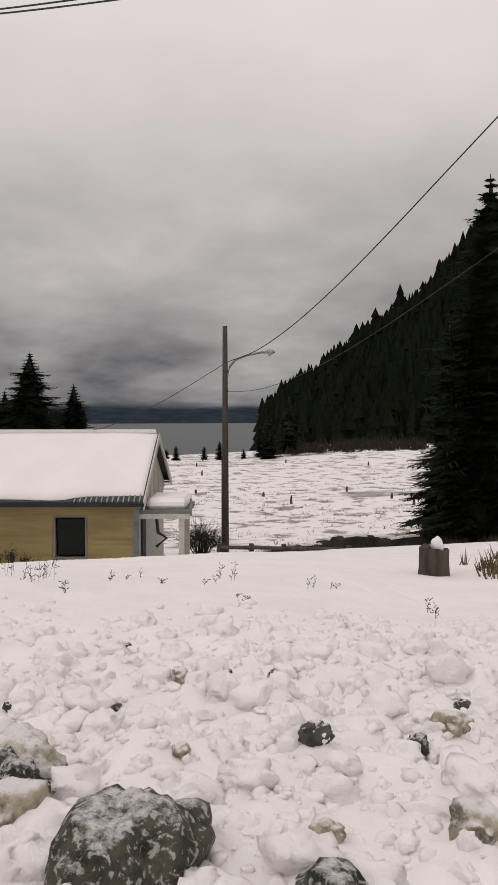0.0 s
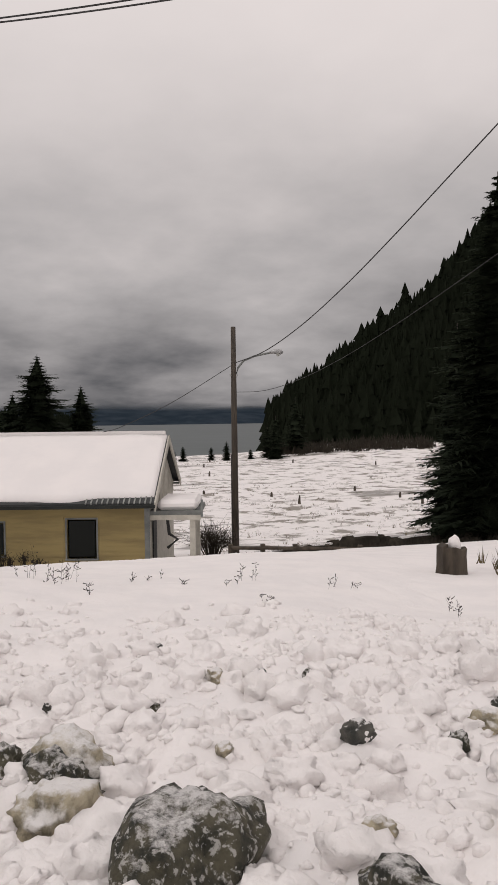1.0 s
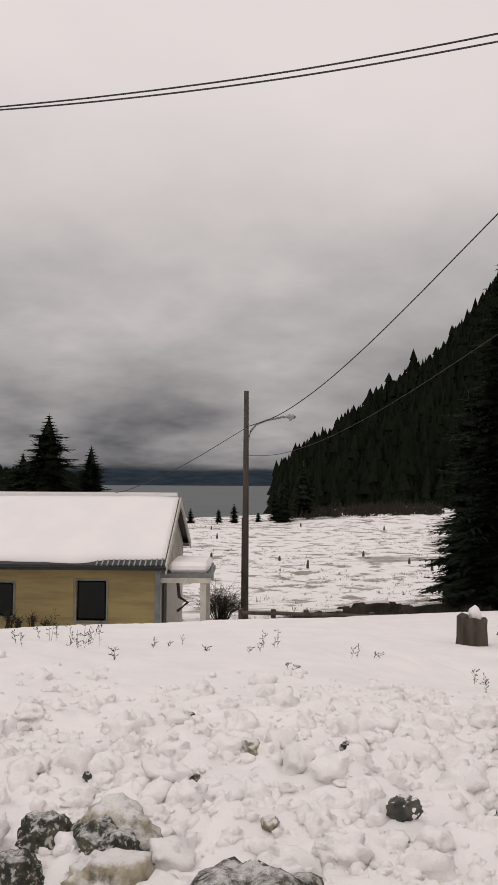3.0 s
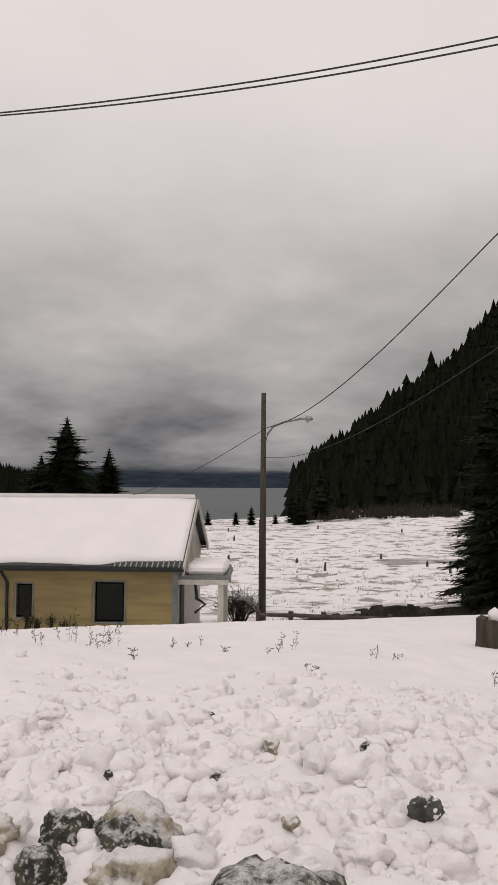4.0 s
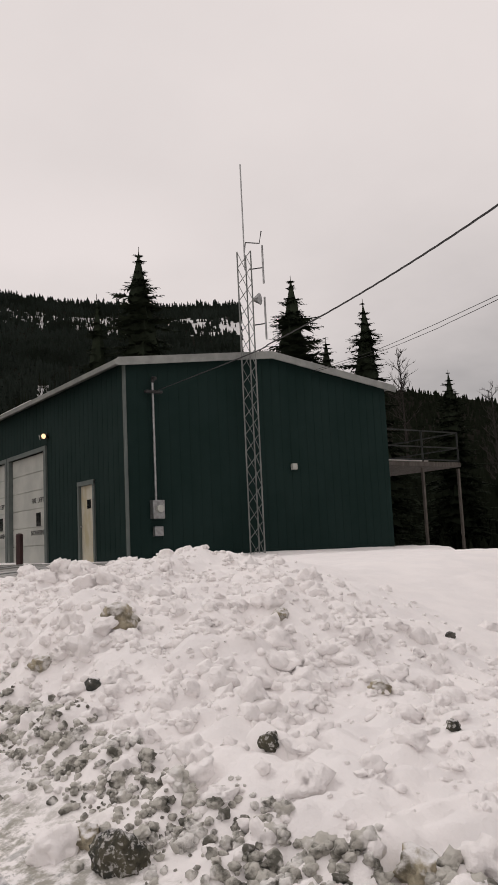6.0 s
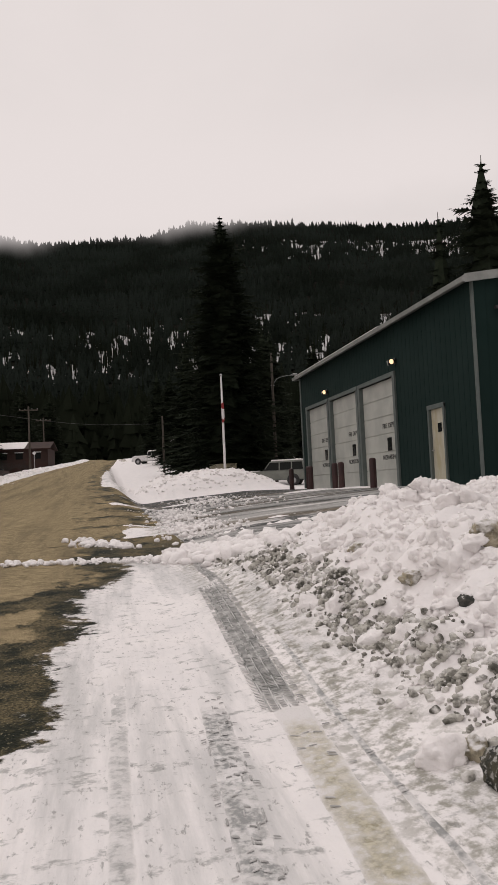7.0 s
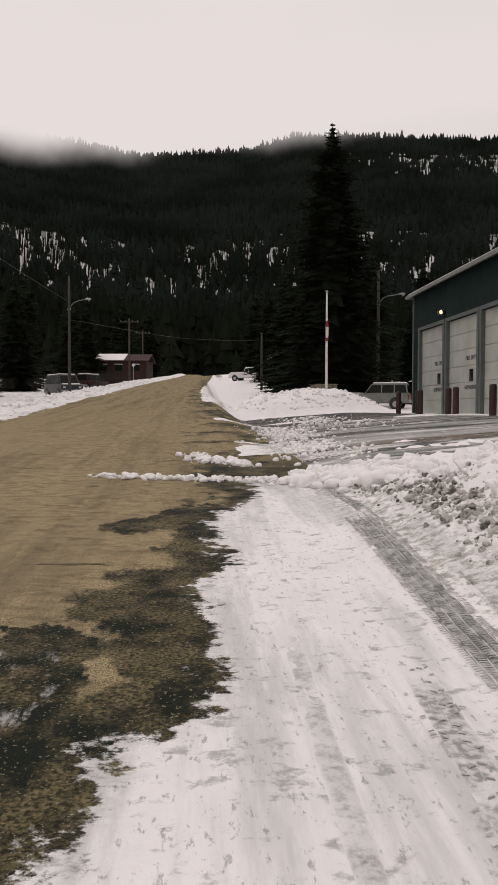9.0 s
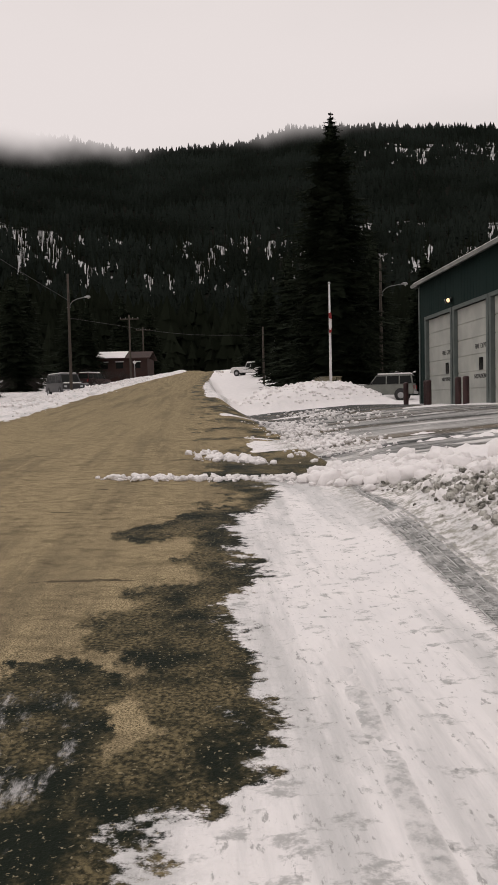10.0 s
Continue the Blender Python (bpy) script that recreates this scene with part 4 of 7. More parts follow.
for bx in (-28.95, -29.75, -33.25, -33.55, -36.6):
    copy_thing(bl, pose(bx, 5.05, 0.87))

# ---------- yellow house ----------
YELLOW = material("yellow_siding", (0.32, 0.25, 0.105), 0.75, second=(0.24, 0.185, 0.08), scale=1.3, stretch=(0.5, 1, 3), bump=0.15)
CREAM = material("cream_paint", (0.52, 0.50, 0.44), 0.65, second=(0.42, 0.40, 0.35), scale=4)
GREY_TRIM = material("grey_trim", (0.20, 0.21, 0.20), 0.65, second=(0.13, 0.14, 0.135), scale=3)
ROOF_METAL = material("roof_metal", (0.045, 0.05, 0.05), 0.6, 0.2, second=(0.03, 0.033, 0.033), scale=4)


def house():
    """Origin under the east end of the ridge, -x west along the ridge, +y to the back, away from the road."""
    m = Matrix(((0.965, 0.263, 0, 3.79), (-0.263, 0.965, 0, 22.64), (0, 0, 1, 0.0), (0, 0, 0, 1)))
    hs = thing("house", m, "long low yellow clapboard house with a snow-laden roof", "house")
    L, W, RZ, EZ, OV = 15.9, 3.6, 0.58, -1.20, 4.12
    BZ = -4.4
    sl = (RZ - EZ) / OV
    wt = RZ - W * sl - 0.12
    wins = [(-1.71, -2.55, -1.63, -2.75, "w"), (-4.34, -4.79, -1.70, -2.65, "n"), (-6.15, -7.0, -1.66, -2.7, "w"), (-9.39, -10.28, -1.68, -2.7, "w"), (-12.9, -13.7, -1.68, -2.7, "w")]
    # front wall behind the boards
    bm = bmesh.new()
    prev = -0.22
    for a, b, zt, zb, _ in wins:
        box(bm, prev, -W, BZ, a, -W + 0.14, wt)
        box(bm, a, -W, zt, b, -W + 0.14, wt)
        box(bm, a, -W, BZ, b, -W + 0.14, zb)
        prev = b
    box(bm, prev, -W, BZ, -L + 0.2, -W + 0.14, wt)
    part("front_wall", bm, YELLOW, hs)
    z = wt
    while z > -3.3:
        zl = z - 0.145
        prev = -0.22
        spans = []
        for a, b, zt, zb, _ in wins:
            if zl < zt + 0.08 and z > zb - 0.08:
                spans.append((prev, a + 0.09))
                prev = b - 0.09
        spans.append((prev, -L + 0.2))
        for a, b in spans:
            bm = prism(bmesh.new(), [(-W, zl + 0.15), (-W - 0.006, zl + 0.15), (-W - 0.022, zl), (-W, zl)], "x", b, a)
            part("clapboard", bm, YELLOW, hs)
        z -= 0.145
    for a, b, zt, zb, kind in wins:
        w = part("window", boxed(b + 0.05, -W + 0.05, zb + 0.05, a - 0.05, -W + 0.065, zt - 0.05), GLASS_DARK, hs, "dark window with a pale frame")
        for x0, x1, z0, z1 in ((a, a + 0.045, zb, zt + 0.045), (b - 0.045, b, zb, zt + 0.045), (b, a, zt, zt + 0.045), (b - 0.06, a + 0.06, zb - 0.05, zb)):
            part("window_frame", boxed(x0, -W - 0.03, z0, x1, -W + 0.06, z1), GREY_TRIM, w)
    gable = [(-W, BZ), (W, BZ), (W, wt), (0, RZ - 0.1), (-W, wt)]
    part("end_wall", prism(bmesh.new(), gable, "x", -0.36, -0.22), CREAM, hs, "cream gable end with vertical boards")
    part("end_wall", prism(bmesh.new(), gable, "x", -L + 0.22, -L + 0.36), CREAM, hs)
    part("back_wall", boxed(-0.36, W - 0.14, BZ, -L + 0.36, W, wt), YELLOW, hs)
    y = -3.3
    while y < 3.5:
        part("batten", boxed(-0.22, y - 0.02, EZ - 0.3, -0.2, y + 0.02, RZ - 0.16 - abs(y) * sl), CREAM, hs)
        y += 0.4
    part("corner_board", boxed(-0.34, -W - 0.03, BZ, -0.19, -W + 0.02, wt), GREY_TRIM, hs)
    for s in (-1, 1):
        o = [(0, RZ), (s * OV, EZ), (s * OV, EZ + 0.07), (0, RZ + 0.07)]
        part("roof", prism(bmesh.new(), o, "x", -L, 0.0), ROOF_METAL, hs, "ribbed dark metal roof")
        o = [(0, RZ - 0.17), (s * OV, EZ - 0.17), (s * OV, EZ + 0.08), (0, RZ + 0.08)]
        part("bargeboard", prism(bmesh.new(), o, "x", 0.0, 0.045), CREAM, hs)
        part("bargeboard", prism(bmesh.new(), o, "x", -L - 0.045, -L), CREAM, hs)
        part("soffit", prism(bmesh.new(), [(s * W, EZ - 0.05), (s * OV, EZ - 0.05), (s * OV, EZ - 0.02), (s * W, EZ - 0.02)], "x", -L, 0.0), GREY_TRIM, hs)
    # roof ribs show at the eave where the snow has slid
    x = -0.1
    while x > -1.9:
        o = [(-OV - 0.02, EZ + 0.05), (-OV + 0.55, EZ + 0.05 + 0.55 * sl), (-OV + 0.55, EZ + 0.09 + 0.55 * sl), (-OV - 0.02, EZ + 0.09)]
        part("roof_rib", prism(bmesh.new(), o, "x", x - 0.02, x + 0.02), FASCIA, hs)
        x -= 0.15
    part("ridge_cap", prism(bmesh.new(), [(-0.2, RZ - 0.02), (0, RZ + 0.09), (0.2, RZ - 0.02), (0, RZ + 0.05)], "x", -L, 0.02), GREY_TRIM, hs)
    bm = prism(bmesh.new(), [(-OV - 0.10, EZ - 0.07), (-OV, EZ - 0.07), (-OV, EZ + 0.02), (-OV - 0.12, EZ + 0.02)], "x", -L, 0.03)
    part("gutter", bm, GUTTER, hs, "dark eaves gutter")
    for dx in (-5.05, -8.55):
        part("downpipe", tube(bmesh.new(), [(dx, -OV - 0.05, EZ - 0.1), (dx, -W - 0.06, EZ - 0.45), (dx, -W - 0.06, BZ)], 0.045, 8), GUTTER, hs)
    # roof snow: thick, soft, with an uneven lower edge
    nx, ny = 90, 12
    v, f = [], []
    rng = np.random.RandomState(4)
    for i in range(nx + 1):
        x = -0.03 - (L - 0.08) * i / nx
        low = OV - 0.01 - 0.20 * float(fbm(x * 1.1, 3.3, 4)) - 0.16 * float(smooth(-2.4, -1.6, x))
        for j in range(ny + 1):
            t = j / ny
            yy = -(0.05 + (low - 0.05) * t)
            thick = 0.11 * min(1, 7 * (1 - t) + 0.12, 0.35 + 12 * t) * min(1, 0.35 + 8 * i / nx, 0.3 + 8 * (1 - i / nx))
            v.append((x, yy, RZ + yy * -sl * -1 + 0.075 + thick + 0.03 * float(vnoise(x * 0.9, yy * 1.3))))
    for i in range(nx):
        for j in range(ny):
            f.append((i * (ny + 1) + j, (i + 1) * (ny + 1) + j, (i + 1) * (ny + 1) + j + 1, i * (ny + 1) + j + 1))
    ob = new("roof_snow", mesh_from("roof_snow", v, f, SNOW_ROOF, True))
    so = ob.modifiers.new("thick", "SOLIDIFY")
    so.thickness, so.offset = 0.16, -1
    ob.parent = hs
    part("roof_snow", prism(bmesh.new(), [(0.05, RZ + 0.07), (OV - 0.1, EZ + 0.13), (OV - 0.1, EZ + 0.28), (0.05, RZ + 0.22)], "x", -L + 0.1, -0.1), SNOW, hs)
    # porch on the gable end
    px, pz = 1.25, -1.55
    porch = part("porch_roof", prism(bmesh.new(), [(-3.5, pz), (-1.2, pz), (-1.2, pz + 0.12), (-3.5, pz + 0.12)], "x", -0.22, px), GREY_TRIM, hs, "small porch roof with a snow cap")
    part("porch_snow", boxed(0.0, -3.4, pz + 0.124, px - 0.08, -1.3, pz + 0.42, bevel=0.1), SNOW, porch)
    part("porch_beam", boxed(-0.2, -3.52, pz - 0.14, px, -3.42, pz), CREAM, porch)
    part("porch_post", boxed(px - 0.32, -3.46, BZ, px - 0.16, -3.32, pz - 0.14), CREAM, porch)
    part("porch_post", boxed(px - 0.32, -1.4, BZ, px - 0.16, -1.26, pz - 0.14), CREAM, porch)
    part("porch_fascia", prism(bmesh.new(), [(-3.56, pz - 0.05), (-3.4, pz + 0.42), (-3.3, pz + 0.42), (-3.4, pz - 0.05)], "x", px, px + 0.06), GREY_TRIM, porch)
    part("house_door", boxed(-0.20, -2.9, -3.5, -0.17, -2.1, -1.62), BLACK, hs, "dark porch door")
    part("chair_arm", tube(bmesh.new(), [(0.25, -3.0, -1.75), (0.3, -3.05, -2.15), (0.55, -3.1, -2.3), (0.25, -3.1, -2.55)], 0.05, 6), BLACK, porch, "dark bracket hanging in the porch")
    return hs


house()

# ---------- snow chunks and rocks ----------
def ico(sub):
    bm = bmesh.new()
    bmesh.ops.create_icosphere(bm, subdivisions=sub, radius=1)
    bm.verts.ensure_lookup_table()
    v = np.array([q.co[:] for q in bm.verts])
    f = np.array([[q.index for q in fc.verts] for fc in bm.faces])
    bm.free()
    return v, f


ICO1, ICO2, ICO3 = ico(1), ico(3), ico(4)


def blob_noise(v, seed, amp, freq):
    """Radial lumps on unit points."""
    off = np.random.RandomState(seed).rand(3) * 40
    return np.array([1 + amp * noise.fractal(Vector(p * freq + off), 0.9, 2.1, 4) for p in v])


def chunk_shapes(base, count, amp, freq, seed):
    return [base[0] * blob_noise(base[0], seed + k, amp, freq)[:, None] for k in range(count)]


def chunks(name, label, sites, shapes, faces, mat, seed, flat=0.75, smooth_faces=True):
    """Many lumps (x, y, z, radius) in one mesh."""
    rng = np.random.RandomState(seed)
    V, F, n = [], [], len(shapes[0])
    for k, (x, y, z, r) in enumerate(sites):
        v = shapes[rng.randint(len(shapes))] * (rng.uniform(0.75, 1.25, 3) * (1, 1, flat))
        a, b = rng.uniform(0, 6.28), rng.uniform(-0.7, 0.7)
        ca, sa, cb, sb = math.cos(a), math.sin(a), math.cos(b), math.sin(b)
        m = np.array(((ca, -sa, 0), (sa, ca, 0), (0, 0, 1))) @ np.array(((1, 0, 0), (0, cb, -sb), (0, sb, cb)))
        V.append(v @ m.T * r + (x, y, z))
        F.append(faces + k * n)
    V, F = np.concatenate(V), np.concatenate(F)
    me = bpy.data.meshes.new(name)
    me.vertices.add(len(V))
    me.vertices.foreach_set("co", V.ravel())
    me.loops.add(F.size)
    me.loops.foreach_set("vertex_index", F.ravel())
    me.polygons.add(len(F))
    me.polygons.foreach_set("loop_start", np.arange(len(F)) * 3)
    me.polygons.foreach_set("use_smooth", np.full(len(F), smooth_faces))
    me.update(calc_edges=True)
    me.materials.append(mat)
    return tagged(new(name, me), label, "snow", kind="stuff")


rng = np.random.RandomState(21)


def scatter(count, x0, x1, y0, y1, r0, r1, weight, power=2.2, sink=0.25):
    out = []
    while len(out) < count:
        x, y = rng.uniform(x0, x1), rng.uniform(y0, y1)
        if rng.rand() > weight(x, y):
            continue
        r = r0 + (r1 - r0) * rng.rand() ** power
        out.append((x, y, 0, r, sink))
    zz = snow_z(np.array([o[0] for o in out]), np.array([o[1] for o in out]))
    return [(o[0], o[1], float(z) + o[3] * o[4], o[3]) for o, z in zip(out, zz)]


bankw = lambda x, y: float(smooth(2.6, -1.4, y) * (1 - 0.8 * smooth(3.2, 4.4, -x) * smooth(-1.6, -1.85, y)) * (1.0 - 0.72 * smooth(0.7, 1.6, -x) * (1 - smooth(3.6, 5.0, -x))))
big_shapes = chunk_shapes(ICO2, 12, 0.55, 1.7, 100)
small_shapes = chunk_shapes(ico(2), 12, 0.5, 1.8, 200)
ICO1 = ico(2)
chunks("snow_lumps", "ploughed lumps of white snow on the bank", scatter(2000, -10.2, 3.2, -2.1, 2.6, 0.022, 0.095, bankw, 2.2, -0.12), big_shapes, ICO2[1], SNOW_CHUNK, 1)
chunks("snow_crumbs", "small crumbs of snow scattered on the bank", scatter(6000, -10.4, 3.2, -2.2, 1.8, 0.008, 0.036, bankw, 1.8, 0.0), small_shapes, ICO1[1], SNOW_CHUNK, 2)
foot = lambda x, y: float(np.exp(-((y + 1.88 - 0.03 * (x + 6)) / 0.12) ** 2))
chunks("slush_lumps", "grey dirty lumps of ice along the heap's foot", scatter(800, -10.4, -2.2, -2.6, -1.5, 0.010, 0.038, foot, 1.8, 0.3), big_shapes, ICO2[1], DIRT_ICE, 3, 0.8)
chunks("slush_crumbs", "grey crumbs of ice along the heap's foot", scatter(1900, -10.4, -2.2, -2.75, -1.6, 0.006, 0.024, lambda x, y: float(np.exp(-((y + 1.95) / 0.17) ** 2)), 1.6, 0.3), small_shapes, ICO1[1], DIRT_ICE, 4, 0.8)
# windrows left by the plough across the driveway mouth
def windrow(x0, y0, x1, y1, wide, count, r0, r1):
    out = []
    for _ in range(count):
        t = rng.rand()
        x, y = x0 + (x1 - x0) * t + rng.normal(0, wide), y0 + (y1 - y0) * t + rng.normal(0, wide * 0.6)
        r = r0 + (r1 - r0) * rng.rand() ** 2
        out.append((x, y, float(max(snow_z(x, y), base_z(x, y))) + r * 0.35, r))
    return out


row = windrow(-12.6, -5.1, -11.9, -2.6, 0.10, 300, 0.012, 0.055) + windrow(-14.7, -3.7, -13.8, -3.0, 0.14, 140, 0.015, 0.08) + windrow(-15.5, -3.9, -15.2, -3.6, 0.15, 40, 0.02, 0.06)
row += windrow(-27, -1.4, -14.0, -1.9, 0.6, 900, 0.012, 0.06) + windrow(-12, -2.5, -10.2, -1.6, 0.28, 500, 0.02, 0.12) + windrow(-38, 1.0, -22, 0.2, 1.2, 300, 0.02, 0.08)
chunks("windrow", "broken line of slush left by the plough across the driveway", row, small_shapes, ICO1[1], SNOW_CHUNK, 5, 0.7)
pile_w = lambda x, y: float(bank_z(x, y) > 0.35)
chunks("pile_lumps", "lumps on the far snow pile", scatter(700, -52, -43, -2.5, 7, 0.03, 0.13, pile_w, 2.0, -0.1), small_shapes, ICO1[1], SNOW_CHUNK, 6)
lump_l = lambda x, y: float(np.exp(-((y - road_y(x) + 4.2) / 0.9) ** 2))
chunks("verge_lumps", "lumps of snow along the far verge of the road", scatter(900, -95, -14, -13, -6, 0.03, 0.14, lump_l, 2.0, -0.1), small_shapes, ICO1[1], SNOW_CHUNK, 7)


ICO4 = ICO3


def rock(x, y, size, seed, mat, label, z=None, squash=(1.1, 0.95, 0.8), sink=0.15):
    b = ICO4 if size > 0.1 else ICO3
    v = b[0] * (blob_noise(b[0], seed, 0.34, 0.8) * blob_noise(b[0], seed + 50, 0.11 if size > 0.15 else 0.2, 2.2) * blob_noise(b[0], seed + 90, 0.055, 9))[:, None] * np.array(squash) * size
    ob = new("rock", mesh_from("rock", v, b[1], mat, True))
    zz = float(snow_z(x, y)) if z is None else z
    ob.matrix_world = pose(x, y, zz + size * sink, 0, 0, seed * 37 % 360)
    return tagged(ob, label, "rock", "rocks in the ploughed snow")


SNOWY = "dark mossy boulder crusted with frozen snow"
DIRTY = "lump of grit-stained ice in the snowbank"
BARE = "small dark stone in the ploughed snow"


def lie(az, el, eye):
    """Where a line from a point on the road, at this bearing and dip, meets the snow."""
    d = np.arange(0.8, 14, 0.02)
    xx, yy = eye[0] - d * math.sin(radians(az)), eye[1] + d * math.cos(radians(az))
    k = int(np.argmax(snow_z(xx, yy) > eye[2] + d * math.tan(radians(el))))
    return float(xx[k]), float(yy[k]), float(d[k])


E0, E45, E53, E57, E70 = (-0.402, -3.498, 1.243), (-0.755, -3.542, 1.268), (-0.897, -3.393, 1.213), (-0.997, -3.384, 1.208), (-1.258, -3.415, 1.109)
STONES = [
    (E0, -7.1, -29.8, 0.105, ROCK), (E0, -22.4, -33.2, 0.075, ROCK), (E0, 1.5, -24.2, 0.045, ROCK), (E0, 1.8, -26.2, 0.05, SNOW_DIRTY),
    (E0, -20.3, -22.0, 0.022, ROCK_DARK), (E0, -27.4, -22.4, 0.015, ROCK), (E0, -6.8, -16.1, 0.007, ROCK_DARK), (E0, -13.8, -18.2, 0.010, ROCK_DARK), (E0, -6.0, -20.1, 0.009, ROCK),
    (E0, -30.4, -19.6, 0.010, ROCK_DARK), (E0, -10.6, -22.9, 0.013, SNOW_DIRTY), (E0, -31.6, -26.8, 0.034, SNOW_DIRTY), (E0, -29.8, -20.8, 0.020, SNOW_DIRTY), (E0, -21.1, -28.2, 0.020, SNOW_DIRTY),
    (E0, -17.3, -18.2, 0.009, ROCK), (E0, -10.6, -18.5, 0.014, SNOW_DIRTY), (E0, -23.1, -14.7, 0.012, SNOW_CHUNK),
    (E45, -6.6, -23.6, 0.052, SNOW_DIRTY), (E45, -1.8, -22.8, 0.030, ROCK), (E45, -4.6, -19.5, 0.008, ROCK_DARK), (E45, -0.1, -25.0, 0.034, ROCK), (E45, 3.6, -23.0, 0.034, SNOW_DIRTY),
    (E53, 7.2, -22.4, 0.050, SNOW_DIRTY), (E53, 4.0, -22.0, 0.040, SNOW_DIRTY), (E53, 3.2, -24.2, 0.034, SNOW_DIRTY), (E53, 17.6, -22.1, 0.036, SNOW_DIRTY), (E53, 23.3, -21.5, 0.036, SNOW_DIRTY),
    (E53, 21.4, -21.7, 0.016, ROCK_DARK), (E53, 19.7, -21.3, 0.014, ROCK_DARK), (E53, 0.9, -22.3, 0.026, ROCK), (E53, 27.0, -21.2, 0.020, ROCK), (E53, 11.0, -22.6, 0.013, ROCK), (E53, 14.0, -23.6, 0.024, SNOW_DIRTY),
    (E57, 34.2, -21.3, 0.026, ROCK_DARK), (E57, 29.9, -21.5, 0.015, ROCK_DARK), (E57, 31.0, -13.6, 0.007, ROCK_DARK), (E57, 43.0, -13.0, 0.009, ROCK), (E57, 55.2, -14.0, 0.013, ROCK), (E57, 47.5, -10.5, 0.012, SNOW_DIRTY),
    (E57, 42.4, -7.1, 0.006, ROCK_DARK), (E57, 53.8, -5.6, 0.010, SNOW_DIRTY), (E57, 38.0, -22.5, 0.022, ROCK), (E57, 46.0, -21.5, 0.03, SNOW_DIRTY),
    (E70, 64.9, -8.6, 0.010, ROCK_DARK), (E70, 63.4, -4.3, 0.022, SNOW_DIRTY), (E70, 66.9, -18.5, 0.030, SNOW_CHUNK), (E70, 64.9, -18.2, 0.020, SNOW_DIRTY), (E70, 62.6, -19.5, 0.034, ROCK), (E70, 72, -5.0, 0.013, SNOW_DIRTY), (E70, 68.5, -7.0, 0.012, SNOW_DIRTY)]
for k, (eye, az, el, size, mt) in enumerate(STONES):
    x, y, d = lie(az, el, eye)
    lab = {ROCK: SNOWY, SNOW_DIRTY: DIRTY, ROCK_DARK: BARE, SNOW_CHUNK: "rounded ball of clean snow on the bank"}[mt]
    rock(x, y, size * d, 60 + k, mt, lab, squash=(1.1, 0.9, 0.85) if size < 0.06 else (1.2, 0.8, 0.8), sink=0.12)

# ---------- tyre tracks on the shoulder ----------
TREAD_ICE = material("pressed_slush", (0.17, 0.175, 0.165), 0.6, second=(0.48, 0.475, 0.465), scale=13, spread=(0.45, 0.62), third=(0.60, 0.59, 0.58), third_scale=3.0, third_spread=(0.52, 0.72), spec=0.2, bump=0.4)
TREAD_SAND = material("sandy_slush", (0.60, 0.56, 0.44), 0.75, second=(0.33, 0.30, 0.20), scale=38, third=(0.74, 0.72, 0.69), third_scale=19, third_spread=(0.46, 0.66), bump=0.6)
TREAD_PACKED = material("packed_snow_track", (0.30, 0.305, 0.30), 0.7, second=(0.62, 0.61, 0.60), scale=24, spread=(0.42, 0.6), third=(0.74, 0.725, 0.72), third_scale=11, third_spread=(0.50, 0.66), bump=0.5)
TREAD_SNOW = material("tread_snow", (0.58, 0.57, 0.56), 0.8, second=(0.36, 0.36, 0.35), scale=11, spread=(0.4, 0.6))


def worn_rim(mat):
    """Tracks whose sides are lost in the snow round them."""
    nd, lk = mat.node_tree.nodes, mat.node_tree.links
    bs = nd["Principled BSDF"]
    old = bs.inputs["Base Color"].links[0].from_socket
    at, tc, n = nd.new("ShaderNodeAttribute"), nd.new("ShaderNodeTexCoord"), nd.new("ShaderNodeTexNoise")
    at.attribute_name = "rim"
    n.inputs["Scale"].default_value, n.inputs["Detail"].default_value, n.inputs["Roughness"].default_value = 7, 9, 0.75
    lk.new(tc.outputs["Object"], n.inputs["Vector"])
    ad, r, x = nd.new("ShaderNodeMath"), nd.new("ShaderNodeMapRange"), nd.new("ShaderNodeMix")
    lk.new(at.outputs["Fac"], ad.inputs[0]), lk.new(n.outputs[0], ad.inputs[1])
    r.inputs["From Min"].default_value, r.inputs["From Max"].default_value = 0.72, 1.12
    lk.new(ad.outputs[0], r.inputs["Value"])
    x.data_type = "RGBA"
    lk.new(r.outputs[0], x.inputs["Factor"])
    ca = [q for q in x.inputs if q.name == "A" and q.type == "RGBA"][0]
    cb = [q for q in x.inputs if q.name == "B" and q.type == "RGBA"][0]
    lk.new(old, ca)
    cb.default_value = (0.80, 0.775, 0.765, 1)
    lk.new([q for q in x.outputs if q.type == "RGBA"][0], bs.inputs["Base Color"])
    return mat


TREAD_ICE, TREAD_SAND, TREAD_PACKED = worn_rim(TREAD_ICE), worn_rim(TREAD_SAND), worn_rim(TREAD_PACKED)


def shoulder_top(x, y):
    return float(snow_z(x, y))


